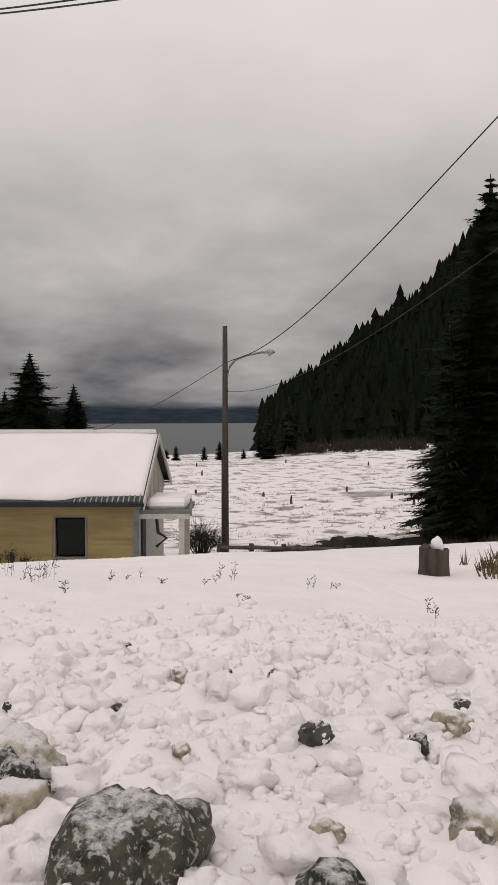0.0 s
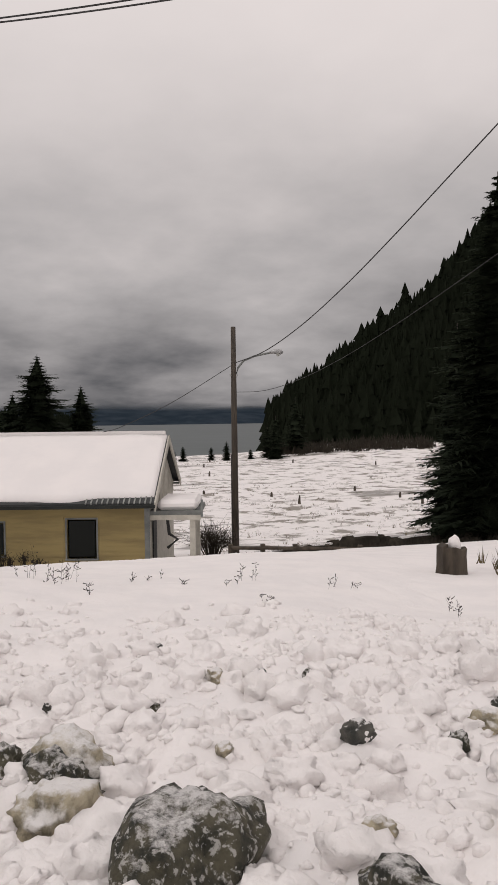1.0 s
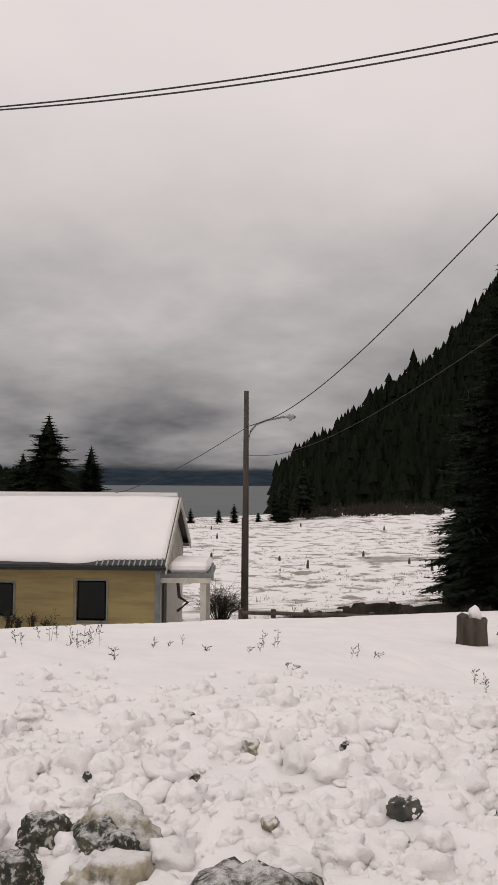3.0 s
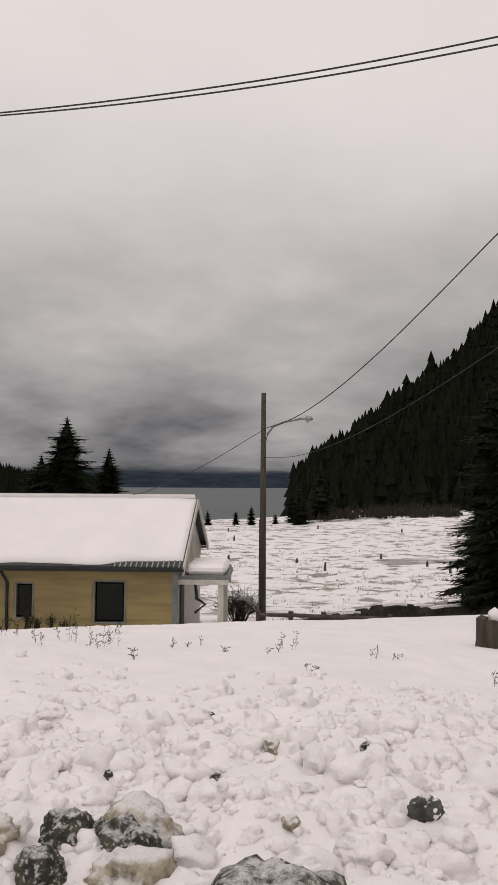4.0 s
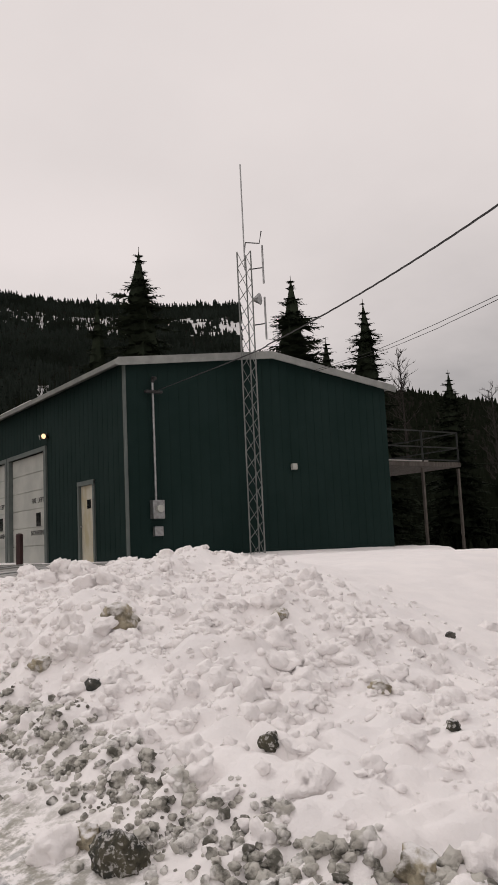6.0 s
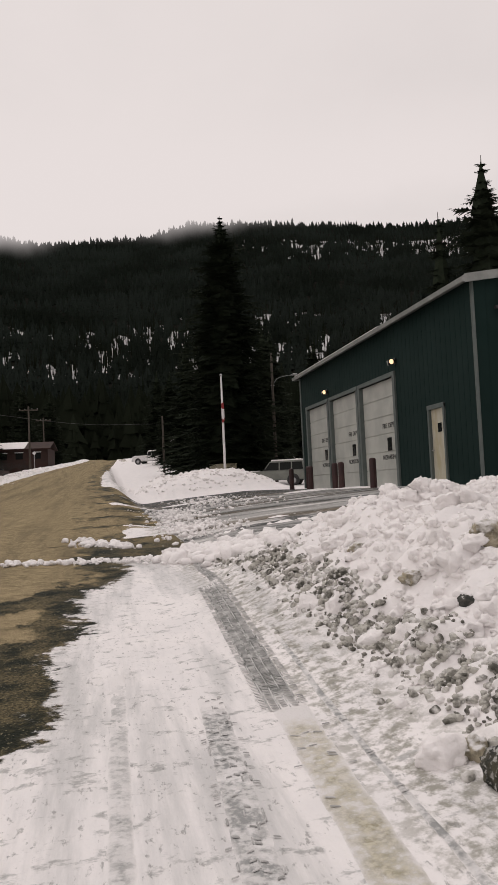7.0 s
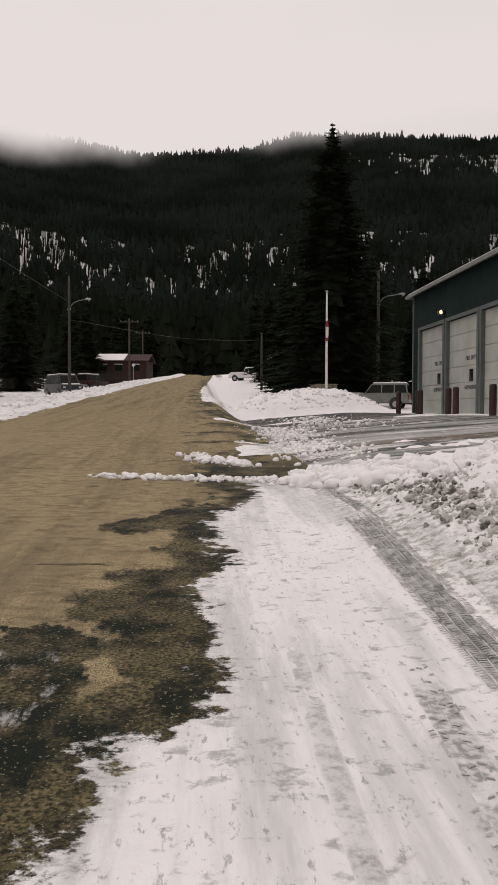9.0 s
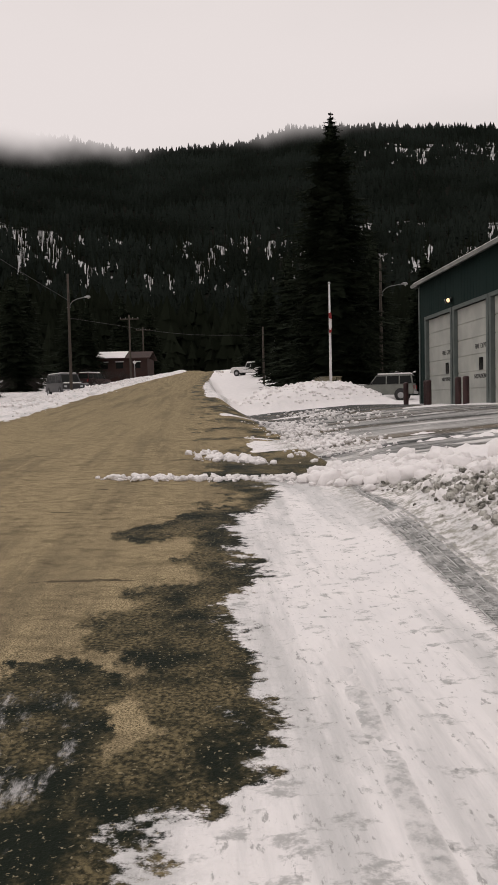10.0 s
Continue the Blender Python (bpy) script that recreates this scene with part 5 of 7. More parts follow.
def tyre_track(x0, y0, x1, y1, width, mat, lanes, label, pitch=0.025, fade=0.0):
    tr = thing("tyre_track", pose(0, 0, 0), label, "tyre track", "tyre tracks on the shoulder", "structure")
    d = Vector((x1 - x0, y1 - y0))
    n = int(d.length / 0.05)
    side = Vector((-d.y, d.x)).normalized()
    v, f = [], []
    rr = np.random.RandomState(int(abs(x0 * 100)))
    for i in range(n + 1):
        t = i / n
        for j in range(5):
            wob = ((vnoise(i * 0.35, j * 3.1 + x0) - 0.5) * 0.035 + (vnoise(i * 1.7, j * 5.1) - 0.5) * 0.02) if j in (0, 4) else 0
            p = Vector((x0, y0)) + d * t + side * (width * (j / 4 - 0.5) + wob)
            v.append((p.x, p.y, shoulder_top(p.x, p.y) + (-0.008, 0.003, 0.004, 0.003, -0.008)[j]))
    for i in range(n):
        for j in range(4):
            f.append((i * 5 + j, (i + 1) * 5 + j, (i + 1) * 5 + j + 1, i * 5 + j + 1))
    me = mesh_from("pressed_strip", v, f, mat, True)
    ends = np.linspace(0, 1, n + 1)
    ends = np.maximum(1 - ends * 9, 1 - (1 - ends) * 9).clip(0, 1)
    rim = np.maximum(np.tile([0.75, 0.12, 0.0, 0.12, 0.75], n + 1), np.repeat(ends, 5) * 0.8) + 0.06 * fade + 0.26 * float(np.clip((fade - 0.6) / 0.3, 0, 1))
    at = me.attributes.new("rim", "FLOAT", "POINT")
    at.data.foreach_set("value", rim.astype(np.float32))
    ob = new("pressed_strip", me)
    ob.parent = tr
    V, F = [], []
    steps = int(d.length / pitch)
    u = d.normalized()
    for i in range(steps):
        for ln in range(lanes):
            if rr.rand() < 0.12 + fade:
                continue
            c = width * ((ln + 0.5) / lanes - 0.5)
            p = Vector((x0, y0)) + u * (i * pitch + (ln % 2) * pitch * 0.5)
            pc = p + side * c
            z = shoulder_top(pc.x, pc.y) + 0.003
            hw, hl = width / lanes * 0.36, pitch * rr.uniform(0.10, 0.2)
            sk = 0.006 * (1 if ln % 2 else -1)
            b = len(V)
            for s1, s2, hz in ((-1, -1, 0.0), (1, -1, 0.0), (1, 1, 0.0), (-1, 1, 0.0), (-0.8, -0.5, 0.003), (0.8, -0.5, 0.003), (0.8, 0.5, 0.003), (-0.8, 0.5, 0.003)):
                q = p + side * (c + s1 * hw) + u * (s2 * hl + s1 * sk)
                V.append((q.x, q.y, z + 0.003 + hz))
            F += [(b, b + 1, b + 5, b + 4), (b + 1, b + 2, b + 6, b + 5), (b + 2, b + 3, b + 7, b + 6), (b + 3, b, b + 4, b + 7), (b + 4, b + 5, b + 6, b + 7)]
    for ln in range(1, lanes):
        c = width * (ln / lanes - 0.5)
        for i in range(n):
            if rr.rand() < 0.15 + fade:
                continue
            p, q = Vector((x0, y0)) + d * (i / n) + side * c, Vector((x0, y0)) + d * ((i + 1) / n) + side * c
            z0, z1 = shoulder_top(p.x, p.y), shoulder_top(q.x, q.y)
            b = len(V)
            for r_, z in ((p, z0), (q, z1)):
                V += [(r_.x - side.x * 0.004, r_.y - side.y * 0.004, z + 0.003), (r_.x, r_.y, z + 0.0065), (r_.x + side.x * 0.004, r_.y + side.y * 0.004, z + 0.003)]
            F += [(b, b + 3, b + 4, b + 1), (b + 1, b + 4, b + 5, b + 2)]
    ob = tagged(new("tread_ridges", mesh_from("tread_ridges", V, F, TREAD_SNOW)), kind="stuff")
    ob.parent = tr
    return tr


tyre_track(-8.7, -2.46, -5.0, -2.60, 0.235, TREAD_ICE, 5, "sharp tyre tread pressed into grey slush")
tyre_track(-5.0, -2.58, -2.2, -2.72, 0.25, TREAD_SAND, 5, "sandy tyre track worn through the snow", fade=0.85)
tyre_track(-5.36, -2.915, -2.2, -3.07, 0.19, TREAD_PACKED, 6, "grey tyre track in packed snow", pitch=0.03, fade=0.72)
tyre_track(-11.2, -2.33, -8.7, -2.40, 0.12, TREAD_ICE, 2, "narrow tyre track in grey slush", fade=0.2)
tyre_track(-6.4, -2.36, -2.2, -2.50, 0.045, TREAD_PACKED, 1, "thin wheel line in grey slush", fade=0.8)
tyre_track(-6.0, -3.36, -2.2, -3.42, 0.13, TREAD_PACKED, 3, "old blurred tyre track in packed snow", fade=0.9)

# ---------- trees ----------
def conifer(name, x, y, z, h, r, seed, label, levels=26, gap=0.0, bare=0.06, mat=None, snow=0.0, taper=0.64):
    """Tapered trunk, whorls of drooping boughs, each with ragged sprays along it."""
    rg = np.random.RandomState(seed)
    t = thing(name, pose(x, y, z), label, "tree")
    part("trunk", tube(bmesh.new(), [(0, 0, -0.3), (0.01 * h * rg.randn() * 0.3, 0, h * 0.5), (0, 0, h * 0.98)], [h * 0.016 + 0.03, h * 0.010 + 0.02, 0.015], 7), BARK, t)
    V, F = [], []
    for k in range(int(levels * 0.8)):
        f = bare + (0.9 - bare) * k / (levels * 0.8)
        rc = 0.5 * r * (1 - f) ** 0.75
        i = len(V)
        for b in range(7):
            a = 6.283 * b / 7 + k
            q = rc * rg.uniform(0.6, 1.25)
            V.append(np.array((math.cos(a) * q, math.sin(a) * q, h * f - rg.uniform(0, 0.05) * h)))
        V.append(np.array((0, 0, h * min(0.97, f + 0.16))))
        F += [(i + b, i + (b + 1) % 7, i + 7) for b in range(7)]
    levels = int(levels * 1.5)
    for k in range(levels):
        f = bare + (0.985 - bare) * (k + rg.uniform(-0.3, 0.3)) / levels
        f = min(max(f, bare), 0.985)
        env = r * (1 - f) ** taper * (0.72 + 0.45 * rg.rand()) + 0.02 * h * (1 - f) + 0.05
        env *= min(1.0, (1 - f) * 5 + 0.15)
        nb = max(7, int(16 * (1 - f) + 8))
        a0 = rg.uniform(0, 6.28)
        for b in range(nb):
            if rg.rand() < gap:
                continue
            a = a0 + 6.283 * b / nb + rg.uniform(-0.25, 0.25)
            ln = env * rg.uniform(0.62, 1.08)
            up = rg.uniform(0.05, 0.3) * (1 if f > 0.6 else 0.5)
            droop = rg.uniform(0.2, 0.62) * (1 - 0.5 * f)
            ca, sa = math.cos(a), math.sin(a)
            z0 = h * f
            segs = 5 if ln < 1.6 else 8
            prev = None
            for q in range(segs + 1):
                u = q / segs
                rad = ln * u
                zz = z0 + ln * (up * u - droop * u * u + 0.35 * droop * u ** 5)
                w = 0.012 + 0.02 * (1 - u)
                c = np.array((ca * rad, sa * rad, zz))
                sd = np.array((-sa, ca, 0.0)) * w
                i = len(V)
                V += [c + sd, c - sd]
                if prev is not None:
                    F += [(prev, i, i + 1), (prev, i + 1, prev + 1)]
                prev = i
                for sgn in (-1, 1) * 4:
                    o = rg.uniform(0.5, 1.5) * min(0.30 * ln * (1.12 - u) + 0.05, 0.46)
                    fw = rg.uniform(0.3, 1.2)
                    dirn = np.array((-sa * sgn + ca * fw, ca * sgn + sa * fw, rg.uniform(-0.5, 0.12)))
                    st = c - np.array((ca, sa, -droop * 0.5)) * (ln / segs * rg.rand())
                    q1 = np.array((ca, sa, 0.15)) * (0.20 * o + 0.012)
                    i = len(V)
                    V += [st - q1, st + q1, st + dirn * o]
                    F.append((i, i + 1, i + 2))
    ob = new("crown", mesh_from("crown", V, F, mat or NEEDLE))
    ob.parent = t
    if snow:
        W, G = [], []
        for k in range(0, len(F), 5):
            if rg.rand() < snow:
                tri = [np.array(V[q]) + (0, 0, 0.02) for q in F[k]]
                b = len(W)
                W += tri
                G.append((b, b + 1, b + 2))
        so = new("branch_snow", mesh_from("branch_snow", W, G, SNOW))
        so.parent = t
    return t


def bare_tree(name, x, y, z, h, seed, label, spread_=0.22, mat=None):
    """Leafless tree: forking limbs down to fine twigs."""
    rg = np.random.RandomState(seed)
    t = thing(name, pose(x, y, z), label, "tree")
    trunk = bmesh.new()
    tube(trunk, [(0, 0, -0.3), (0.02 * h, 0, h * 0.35), (0, 0.01 * h, h * 0.7), (0, 0, h)], [h * 0.010 + 0.02, h * 0.008, h * 0.004, 0.006], 6)
    part("trunk", trunk, mat or TWIG, t)
    bm = bmesh.new()
    def limb(p, d, ln, rad, depth):
        pts, q, dd = [p], Vector(p), Vector(d).normalized()
        for _ in range(3):
            dd = (dd + Vector((rg.randn(), rg.randn(), rg.randn() * 0.6 + 0.25)) * 0.16).normalized()
            q = q + dd * ln / 3
            pts.append(q.copy())
        tube(bm, pts, [rad, rad * 0.8, rad * 0.6, rad * 0.35], 3, False)
        if depth:
            for k in range(4 if depth > 1 else 5):
                s = pts[rg.randint(1, 4)]
                limb(s, dd + Vector((rg.randn(), rg.randn(), abs(rg.randn()) * 0.5)) * 0.55, ln * rg.uniform(0.4, 0.65), rad * 0.5, depth - 1)
    for k in range(int(16 + h)):
        f = rg.uniform(0.3, 0.97)
        a = rg.uniform(0, 6.28)
        limb(Vector((0, 0, h * f)), (math.cos(a), math.sin(a), 0.9), h * spread_ * (1.15 - f) * rg.uniform(0.7, 1.2) + 0.2, h * 0.0022 + 0.003, 2)
    part("crown", bm, mat or TWIG, t)
    return t


def shrub(name, x, y, z, h, r, seed, label, mat, stems=60):
    rg = np.random.RandomState(seed)
    t = thing(name, pose(x, y, z), label, "shrub")
    bm = bmesh.new()
    for k in range(stems):
        a, lean = rg.uniform(0, 6.28), rg.rand() ** 0.7
        tip = Vector((math.cos(a) * r * lean, math.sin(a) * r * lean, h * rg.uniform(0.6, 1.0) * (1 - 0.35 * lean)))
        mid = tip * 0.5 + Vector((0, 0, h * 0.12))
        tube(bm, [(0.1 * math.cos(a), 0.1 * math.sin(a), 0), mid, tip], [0.016, 0.011, 0.004], 3, False)
        for q in range(7):
            s = mid.lerp(tip, rg.rand())
            e = s + Vector((rg.randn(), rg.randn(), abs(rg.randn()))) * 0.16 * h
            tube(bm, [s, e], [0.007, 0.003], 3, False)
    part("stem", bm, mat, t)
    return t


def gz(x, y):
    return float(snow_z(x, y))


EVER = "tall dark conifer with ragged drooping boughs"
def at_polar(az, d):
    x, y = polar(az, d)
    return x, y


x, y = at_polar(-0.8, 62)
conifer("conifer", x, y, -5.6, 11.9, 4.5, 31, EVER, 30, 0.12)
x, y = at_polar(0.9, 64)
conifer("conifer", x, y, -5.6, 9.0, 3.7, 32, EVER, 22, 0.15)
x, y = at_polar(-3.7, 64)
conifer("conifer", x, y, -5.6, 9.6, 2.8, 33, EVER, 26, 0.15)
x, y = at_polar(-2.2, 66)
conifer("conifer", x, y, -5.6, 6.6, 2.9, 34, EVER, 16, 0.1)
for k, (az, d, hh) in enumerate([(-10.6, 104, 2.6), (-12.6, 106, 2.4), (-13.7, 104, 3.2), (-15.4, 106, 2.0), (-9.9, 108, 2.0), (-17.2, 104, 6.5), (-16.6, 108, 5.0), (-18.6, 112, 9)]):
    x, y = at_polar(az, d)
    conifer("small_conifer", x, y, -5.1, hh, hh * 0.3, 40 + k, "young dark conifer at the field's edge", 12, 0.1)
x, y = at_polar(19.1, 46)
conifer("conifer", x, y, -4.6, 14.5, 4.3, 51, EVER, 30, 0.16)
x, y = at_polar(16.1, 84)
bare_tree("bare_tree", x, y, -6, 19.2, 52, "pale leafless tree behind the house", 0.13)
for k, (az, el, d, rr, g_) in enumerate([(51.3, 19.1, 46, 4.8, 0.06), (46.2, 17.1, 48, 3.8, 0.2), (40.6, 11.6, 60, 3.4, 0.15), (62.3, 21.4, 44, 4.8, 0.2), (65.4, 18.2, 46, 2.6, 0.4), (49.0, 14.6, 50, 3.4, 0.2)]):
    x, y = at_polar(az, d)
    top = 1.2 + d * math.tan(radians(el))
    conifer("conifer", x, y, -2.0, top + 2.0, rr, 60 + k, EVER, 24, g_)
for k, (az, el, d) in enumerate([(33.9, 12.8, 96), (34.8, 11.2, 98), (33.0, 10.4, 100), (32.2, 9.8, 100), (37.8, 10.4, 98), (43.9, 13.0, 90)]):
    x, y = at_polar(az, d)
    bare_tree("bare_tree", x, y, -5.0, 6.2 + d * math.tan(radians(el)), 70 + k, "pale leafless tree on the slope behind the hall", 0.15 if k else 0.2)
# the great fir by the field, its boughs down to the fence
x, y = at_polar(-33.0, 27)
conifer("fir", x, y, -3.6, 12.7, 2.45, 81, "great dark fir with boughs down to the snow", 34, 0.05, 0.03, taper=0.5)
x, y = at_polar(-35.5, 30)
conifer("fir", x, y, -3.6, 14.5, 3.8, 82, "great dark fir with boughs down to the snow", 30, 0.05, 0.03)
x, y = at_polar(-30.2, 34)
conifer("conifer", x, y, -4.4, 9.5, 2.0, 83, EVER, 24, 0.08, 0.05)
# spruce over the road's end and its neighbours
conifer("spruce", -60, 6.1, 2.0, 19.9, 5.0, 91, "tall dark spruce standing above the road", 40, 0.06, 0.04, taper=0.56)
for k, (sx, sy, hh, rr) in enumerate([(-75, 12, 15, 3.6), (-100, 5.4, 12, 3.0), (-66, 14.5, 12, 3.2), (-82, 5.5, 14, 3.4), (-95, 9, 15, 3.6), (-90, 16, 16, 4.0), (-120, 12, 16, 4.0), (-130, 6, 15, 3.6)]):
    conifer("spruce", sx, sy, gz(sx, sy) - 0.3, hh, rr, 100 + k, "dark spruce behind the fire hall's yard", 24, 0.06, 0.04)
for k, (sx, sy, hh, rr) in enumerate([(-44, -19, 15, 4.0), (-52, -23, 17, 4.2), (-62, -24, 15, 4), (-75, -24, 14, 3.6), (-90, -23, 13, 3.6), (-100, -24, 15, 3.6), (-125, -22, 15, 4), (-140, -16, 15, 4), (-36, -18.5, 13, 3.8), (-150, -12, 14, 3.6), (-118, -19, 12, 3.2)]):
    conifer("spruce", sx, sy, gz(sx, sy) - 0.3, hh, rr, 120 + k, "dark spruce along the far side of the road", 22, 0.06, 0.04)
for k, (sx, sy, hh) in enumerate([(-70, -20.5, 4), (-88, -20.5, 2.6), (-84, -18, 3.2), (-92, -14.8, 2.4), (-58, -18.5, 3.5), (-100, -15.5, 3.0), (-113, -13.6, 3.4), (-109, -15.6, 3.8), (-105, -17.4, 4.2)]):
    shrub("shrub", sx, sy, gz(sx, sy), hh * 0.6, hh * 0.5, 140 + k, "brown leafless shrub by the road", TWIG, 40)
conifer("small_conifer", -96, 5.5, gz(-96, 5.5), 4.7, 1.3, 150, "small conifer loaded with snow", 14, 0.1, snow=0.25)

# ---------- poles, lamps and wires ----------
def street_lamp(x, y, z, h, label, arm_az=0.0, arm=1.35, arm_at=0.86, light=True, cross=False):
    t = thing("street_lamp" if light else "utility_pole", pose(x, y, z, 0, 0, arm_az), label, "street lamp" if light else "utility pole", "wooden poles")
    part("pole", tube(bmesh.new(), [(0, 0, -0.5), (0, 0, h * 0.5), (0, 0, h)], [0.125, 0.11, 0.085], 12), POLE_WOOD, t, smooth_faces=True)
    if light:
        z0 = h * arm_at - 0.55
        pts = [(0.09, 0, z0), (0.16, 0, z0 + 0.25), (0.36, 0, z0 + 0.50), (0.75, 0, z0 + 0.66), (arm, 0, z0 + 0.78)]
        part("arm", tube(bmesh.new(), pts, 0.036, 8), GREY_TRIM, t)
        head = bmesh.new()
        tube(head, [(arm - 0.12, 0, z0 + 0.76), (arm + 0.1, 0, z0 + 0.81), (arm + 0.34, 0, z0 + 0.79), (arm + 0.42, 0, z0 + 0.76)], [0.03, 0.085, 0.10, 0.03], 10)
        head = part("lamp_head", head, STEEL, t, smooth_faces=True)
        part("lens", tube(bmesh.new(), [(arm + 0.24, 0, z0 + 0.74), (arm + 0.24, 0, z0 + 0.64)], [0.085, 0.04], 10), DOOR_GREY, head)
        part("bracket", boxed(-0.14, -0.03, z0 - 0.05, 0.14, 0.03, z0 + 0.03, bevel=0.005), STEEL, t)
        part("conduit", tube(bmesh.new(), [(-0.13, 0.02, 0.0), (-0.12, 0.02, h * 0.45)], 0.02, 6), BLACK, t)
    if cross:
        part("crossarm", boxed(-1.1, -0.06, h - 0.5, 1.1, 0.06, h - 0.38), POLE_WOOD, t)
        for k in (-1.0, -0.4, 0.4, 1.0):
            part("insulator", tube(bmesh.new(), [(k, 0, h - 0.38), (k, 0, h - 0.26)], [0.03, 0.05], 8), STEEL, t)
    return t


POLE = (6.48, 24.45)
street_lamp(POLE[0], POLE[1], -3.85, 8.28, "weathered wooden pole with a curved lamp arm", arm_az=-16)
street_lamp(-63.0, 10.2, 1.4, 10.2, "wooden street lamp pole by the fire hall", arm_az=80, arm=1.6, arm_at=0.80)
street_lamp(-68, -13.8, 2.2, 9.5, "wooden street lamp pole across the road", arm_az=85, arm=1.35, arm_at=0.78, cross=False)
for px, py, ph in ((-98, -11.4, 7.6), (-126, -11.6, 7.9)):
    street_lamp(px, py, gz(px, py), ph, "distant wooden utility pole with a crossarm", arm_az=90, light=False, cross=True)
street_lamp(-87, 3.3, gz(-87, 3.3), 6.0, "thin wooden pole by the parked pickup", light=False)
ex, ey = 11.9, -4.3
street_lamp(ex, ey, gz(ex, ey), 9.6, "wooden roadside utility pole", light=False, cross=False)
def wire(name, pts, radius, label, twist=0.0, steps=10):
    """A hanging wire through the points, smoothed."""
    P = [Vector(p) for p in pts]
    fine = []
    for i in range(len(P) - 1):
        a, b = P[i], P[i + 1]
        ta = (P[i + 1] - P[i - 1]) * 0.5 if i else (b - a)
        tb = (P[i + 2] - P[i]) * 0.5 if i + 2 < len(P) else (b - a)
        for k in range(steps):
            u = k / steps
            u2, u3 = u * u, u * u * u
            fine.append(a * (2 * u3 - 3 * u2 + 1) + ta * (u3 - 2 * u2 + u) + b * (-2 * u3 + 3 * u2) + tb * (u3 - u2))
    fine.append(P[-1])
    t = thing(name, pose(0, 0, 0), label, "overhead cable", "overhead cables")
    if twist:
        dense = []
        for a, b in zip(fine, fine[1:]):
            n = max(1, int((b - a).length / 0.07))
            dense += [a.lerp(b, k / n) for k in range(n)]
        dense.append(fine[-1])
        run = 0.0
        for ph in (0, 2.1, 4.2):
            q, run = [], 0.0
            for k, p in enumerate(dense):
                run += (dense[k] - dense[k - 1]).length if k else 0
                an = run * 6.283 / 0.85 + ph + 0.9 * math.sin(run * 1.3)
                q.append(p + Vector((0.3 * math.cos(an), 0.3 * math.cos(an), math.sin(an))) * twist)
            part("strand", tube(bmesh.new(), q, radius, 5), CABLE, t)
    else:
        part("strand", tube(bmesh.new(), fine, radius, 5), CABLE, t)
    return t


def sky_points(rows, eye=(-0.85, -3.5, 1.25)):
    out = []
    for az, el, d in rows:
        x, y = eye[0] - d * math.sin(radians(az)), eye[1] + d * math.cos(radians(az))
        out.append((x, y, eye[2] + d * math.tan(radians(el))))
    return out


def line_d(az, az0, p):
    return p / math.cos(radians(az - az0))


def fitted(rows, az0, p, first, last, count, eye):
    """Even points along a wire seen at (azimuth, elevation) over a straight line p metres off."""
    a, e = zip(*rows)
    c = np.polyfit(a, np.tan(np.radians(e)), 3)
    u = np.linspace(math.tan(radians(first - az0)), math.tan(radians(last - az0)), count)
    az = np.degrees(np.arctan(u)) + az0
    return sky_points([(q, math.degrees(math.atan(np.polyval(c, q))), line_d(q, az0, p)) for q in az], eye)


pair = [(-31.5, 28.2), (-21.7, 27.37), (-14.7, 26.79), (-4.5, 25.56), (5.6, 23.70), (6.3, 23.4), (13.2, 22.0), (19.5, 20.32), (41.7, 14.09), (45.8, 12.74)]
pts = fitted(pair, -31, 5.3, -60, 42, 16, (-0.82, -3.5, 1.25)) + sky_points([(45.8, 12.78, 20.6), (50.2, 11.75, 23.75)], (-0.82, -3.5, 1.25))
wire("overhead_wire", pts, 0.0065, "thin black overhead wire")
gaps_z = np.interp(range(len(pts)), [0, 4, 6, 8, 11, 13, 15, 17], [-0.07, -0.035, -0.005, 0.03, 0.06, 0.09, 0.11, 0.05])
wire("overhead_wire", [(p[0], p[1], p[2] - g_) for p, g_ in zip(pts, gaps_z)], 0.0065, "thin black overhead wire")
trip = [(6.3, 32.41), (15.7, 29.83), (21.2, 27.87), (31.8, 23.6), (41.7, 18.97), (48, 16.1), (55.2, 13.05)]
tq = fitted(trip, -19, 3.35, 4, 55.2, 9, (-0.95, -3.4, 1.21)) + [(-18.98, 6.34, 5.16)]
tp = [(ex + (tq[0][0] - ex) * u, ey + (tq[0][1] - ey) * u, tq[0][2] + (gz(ex, ey) + 8.2 - tq[0][2]) * (1 - u) ** 1.6) for u in np.linspace(0, 0.93, 14)] + tq
wire("service_cable", tp, 0.0055, "thick twisted black service cable to the fire hall", twist=0.0055)


def between(a, b, s, z):
    return (a[0] + (b[0] - a[0]) * s, a[1] + (b[1] - a[1]) * s, z)


E1 = (ex, ey)


def pole_wire(rows, start, end):
    """Even points of a hanging wire from the lamp pole to the roadside pole."""
    ss, zs_ = [0.0, 1.0], [start[2], end[2]]
    for az, el in rows:
        t = math.tan(radians(-az))
        q = ((POLE[0] + 0.4) - t * (POLE[1] + 3.5)) / (-(E1[0] - POLE[0]) + t * (E1[1] - POLE[1]))
        px, py = POLE[0] + (E1[0] - POLE[0]) * q, POLE[1] + (E1[1] - POLE[1]) * q
        ss.append(q)
        zs_.append(1.243 + math.hypot(px + 0.4, py + 3.5) * math.tan(radians(el)))
    c = np.polyfit(ss, zs_, 3, w=[3, 0.2] + [1] * len(rows))
    return [between(POLE, E1, u, float(np.polyval(c, u))) for u in np.linspace(0, 1, 13)]


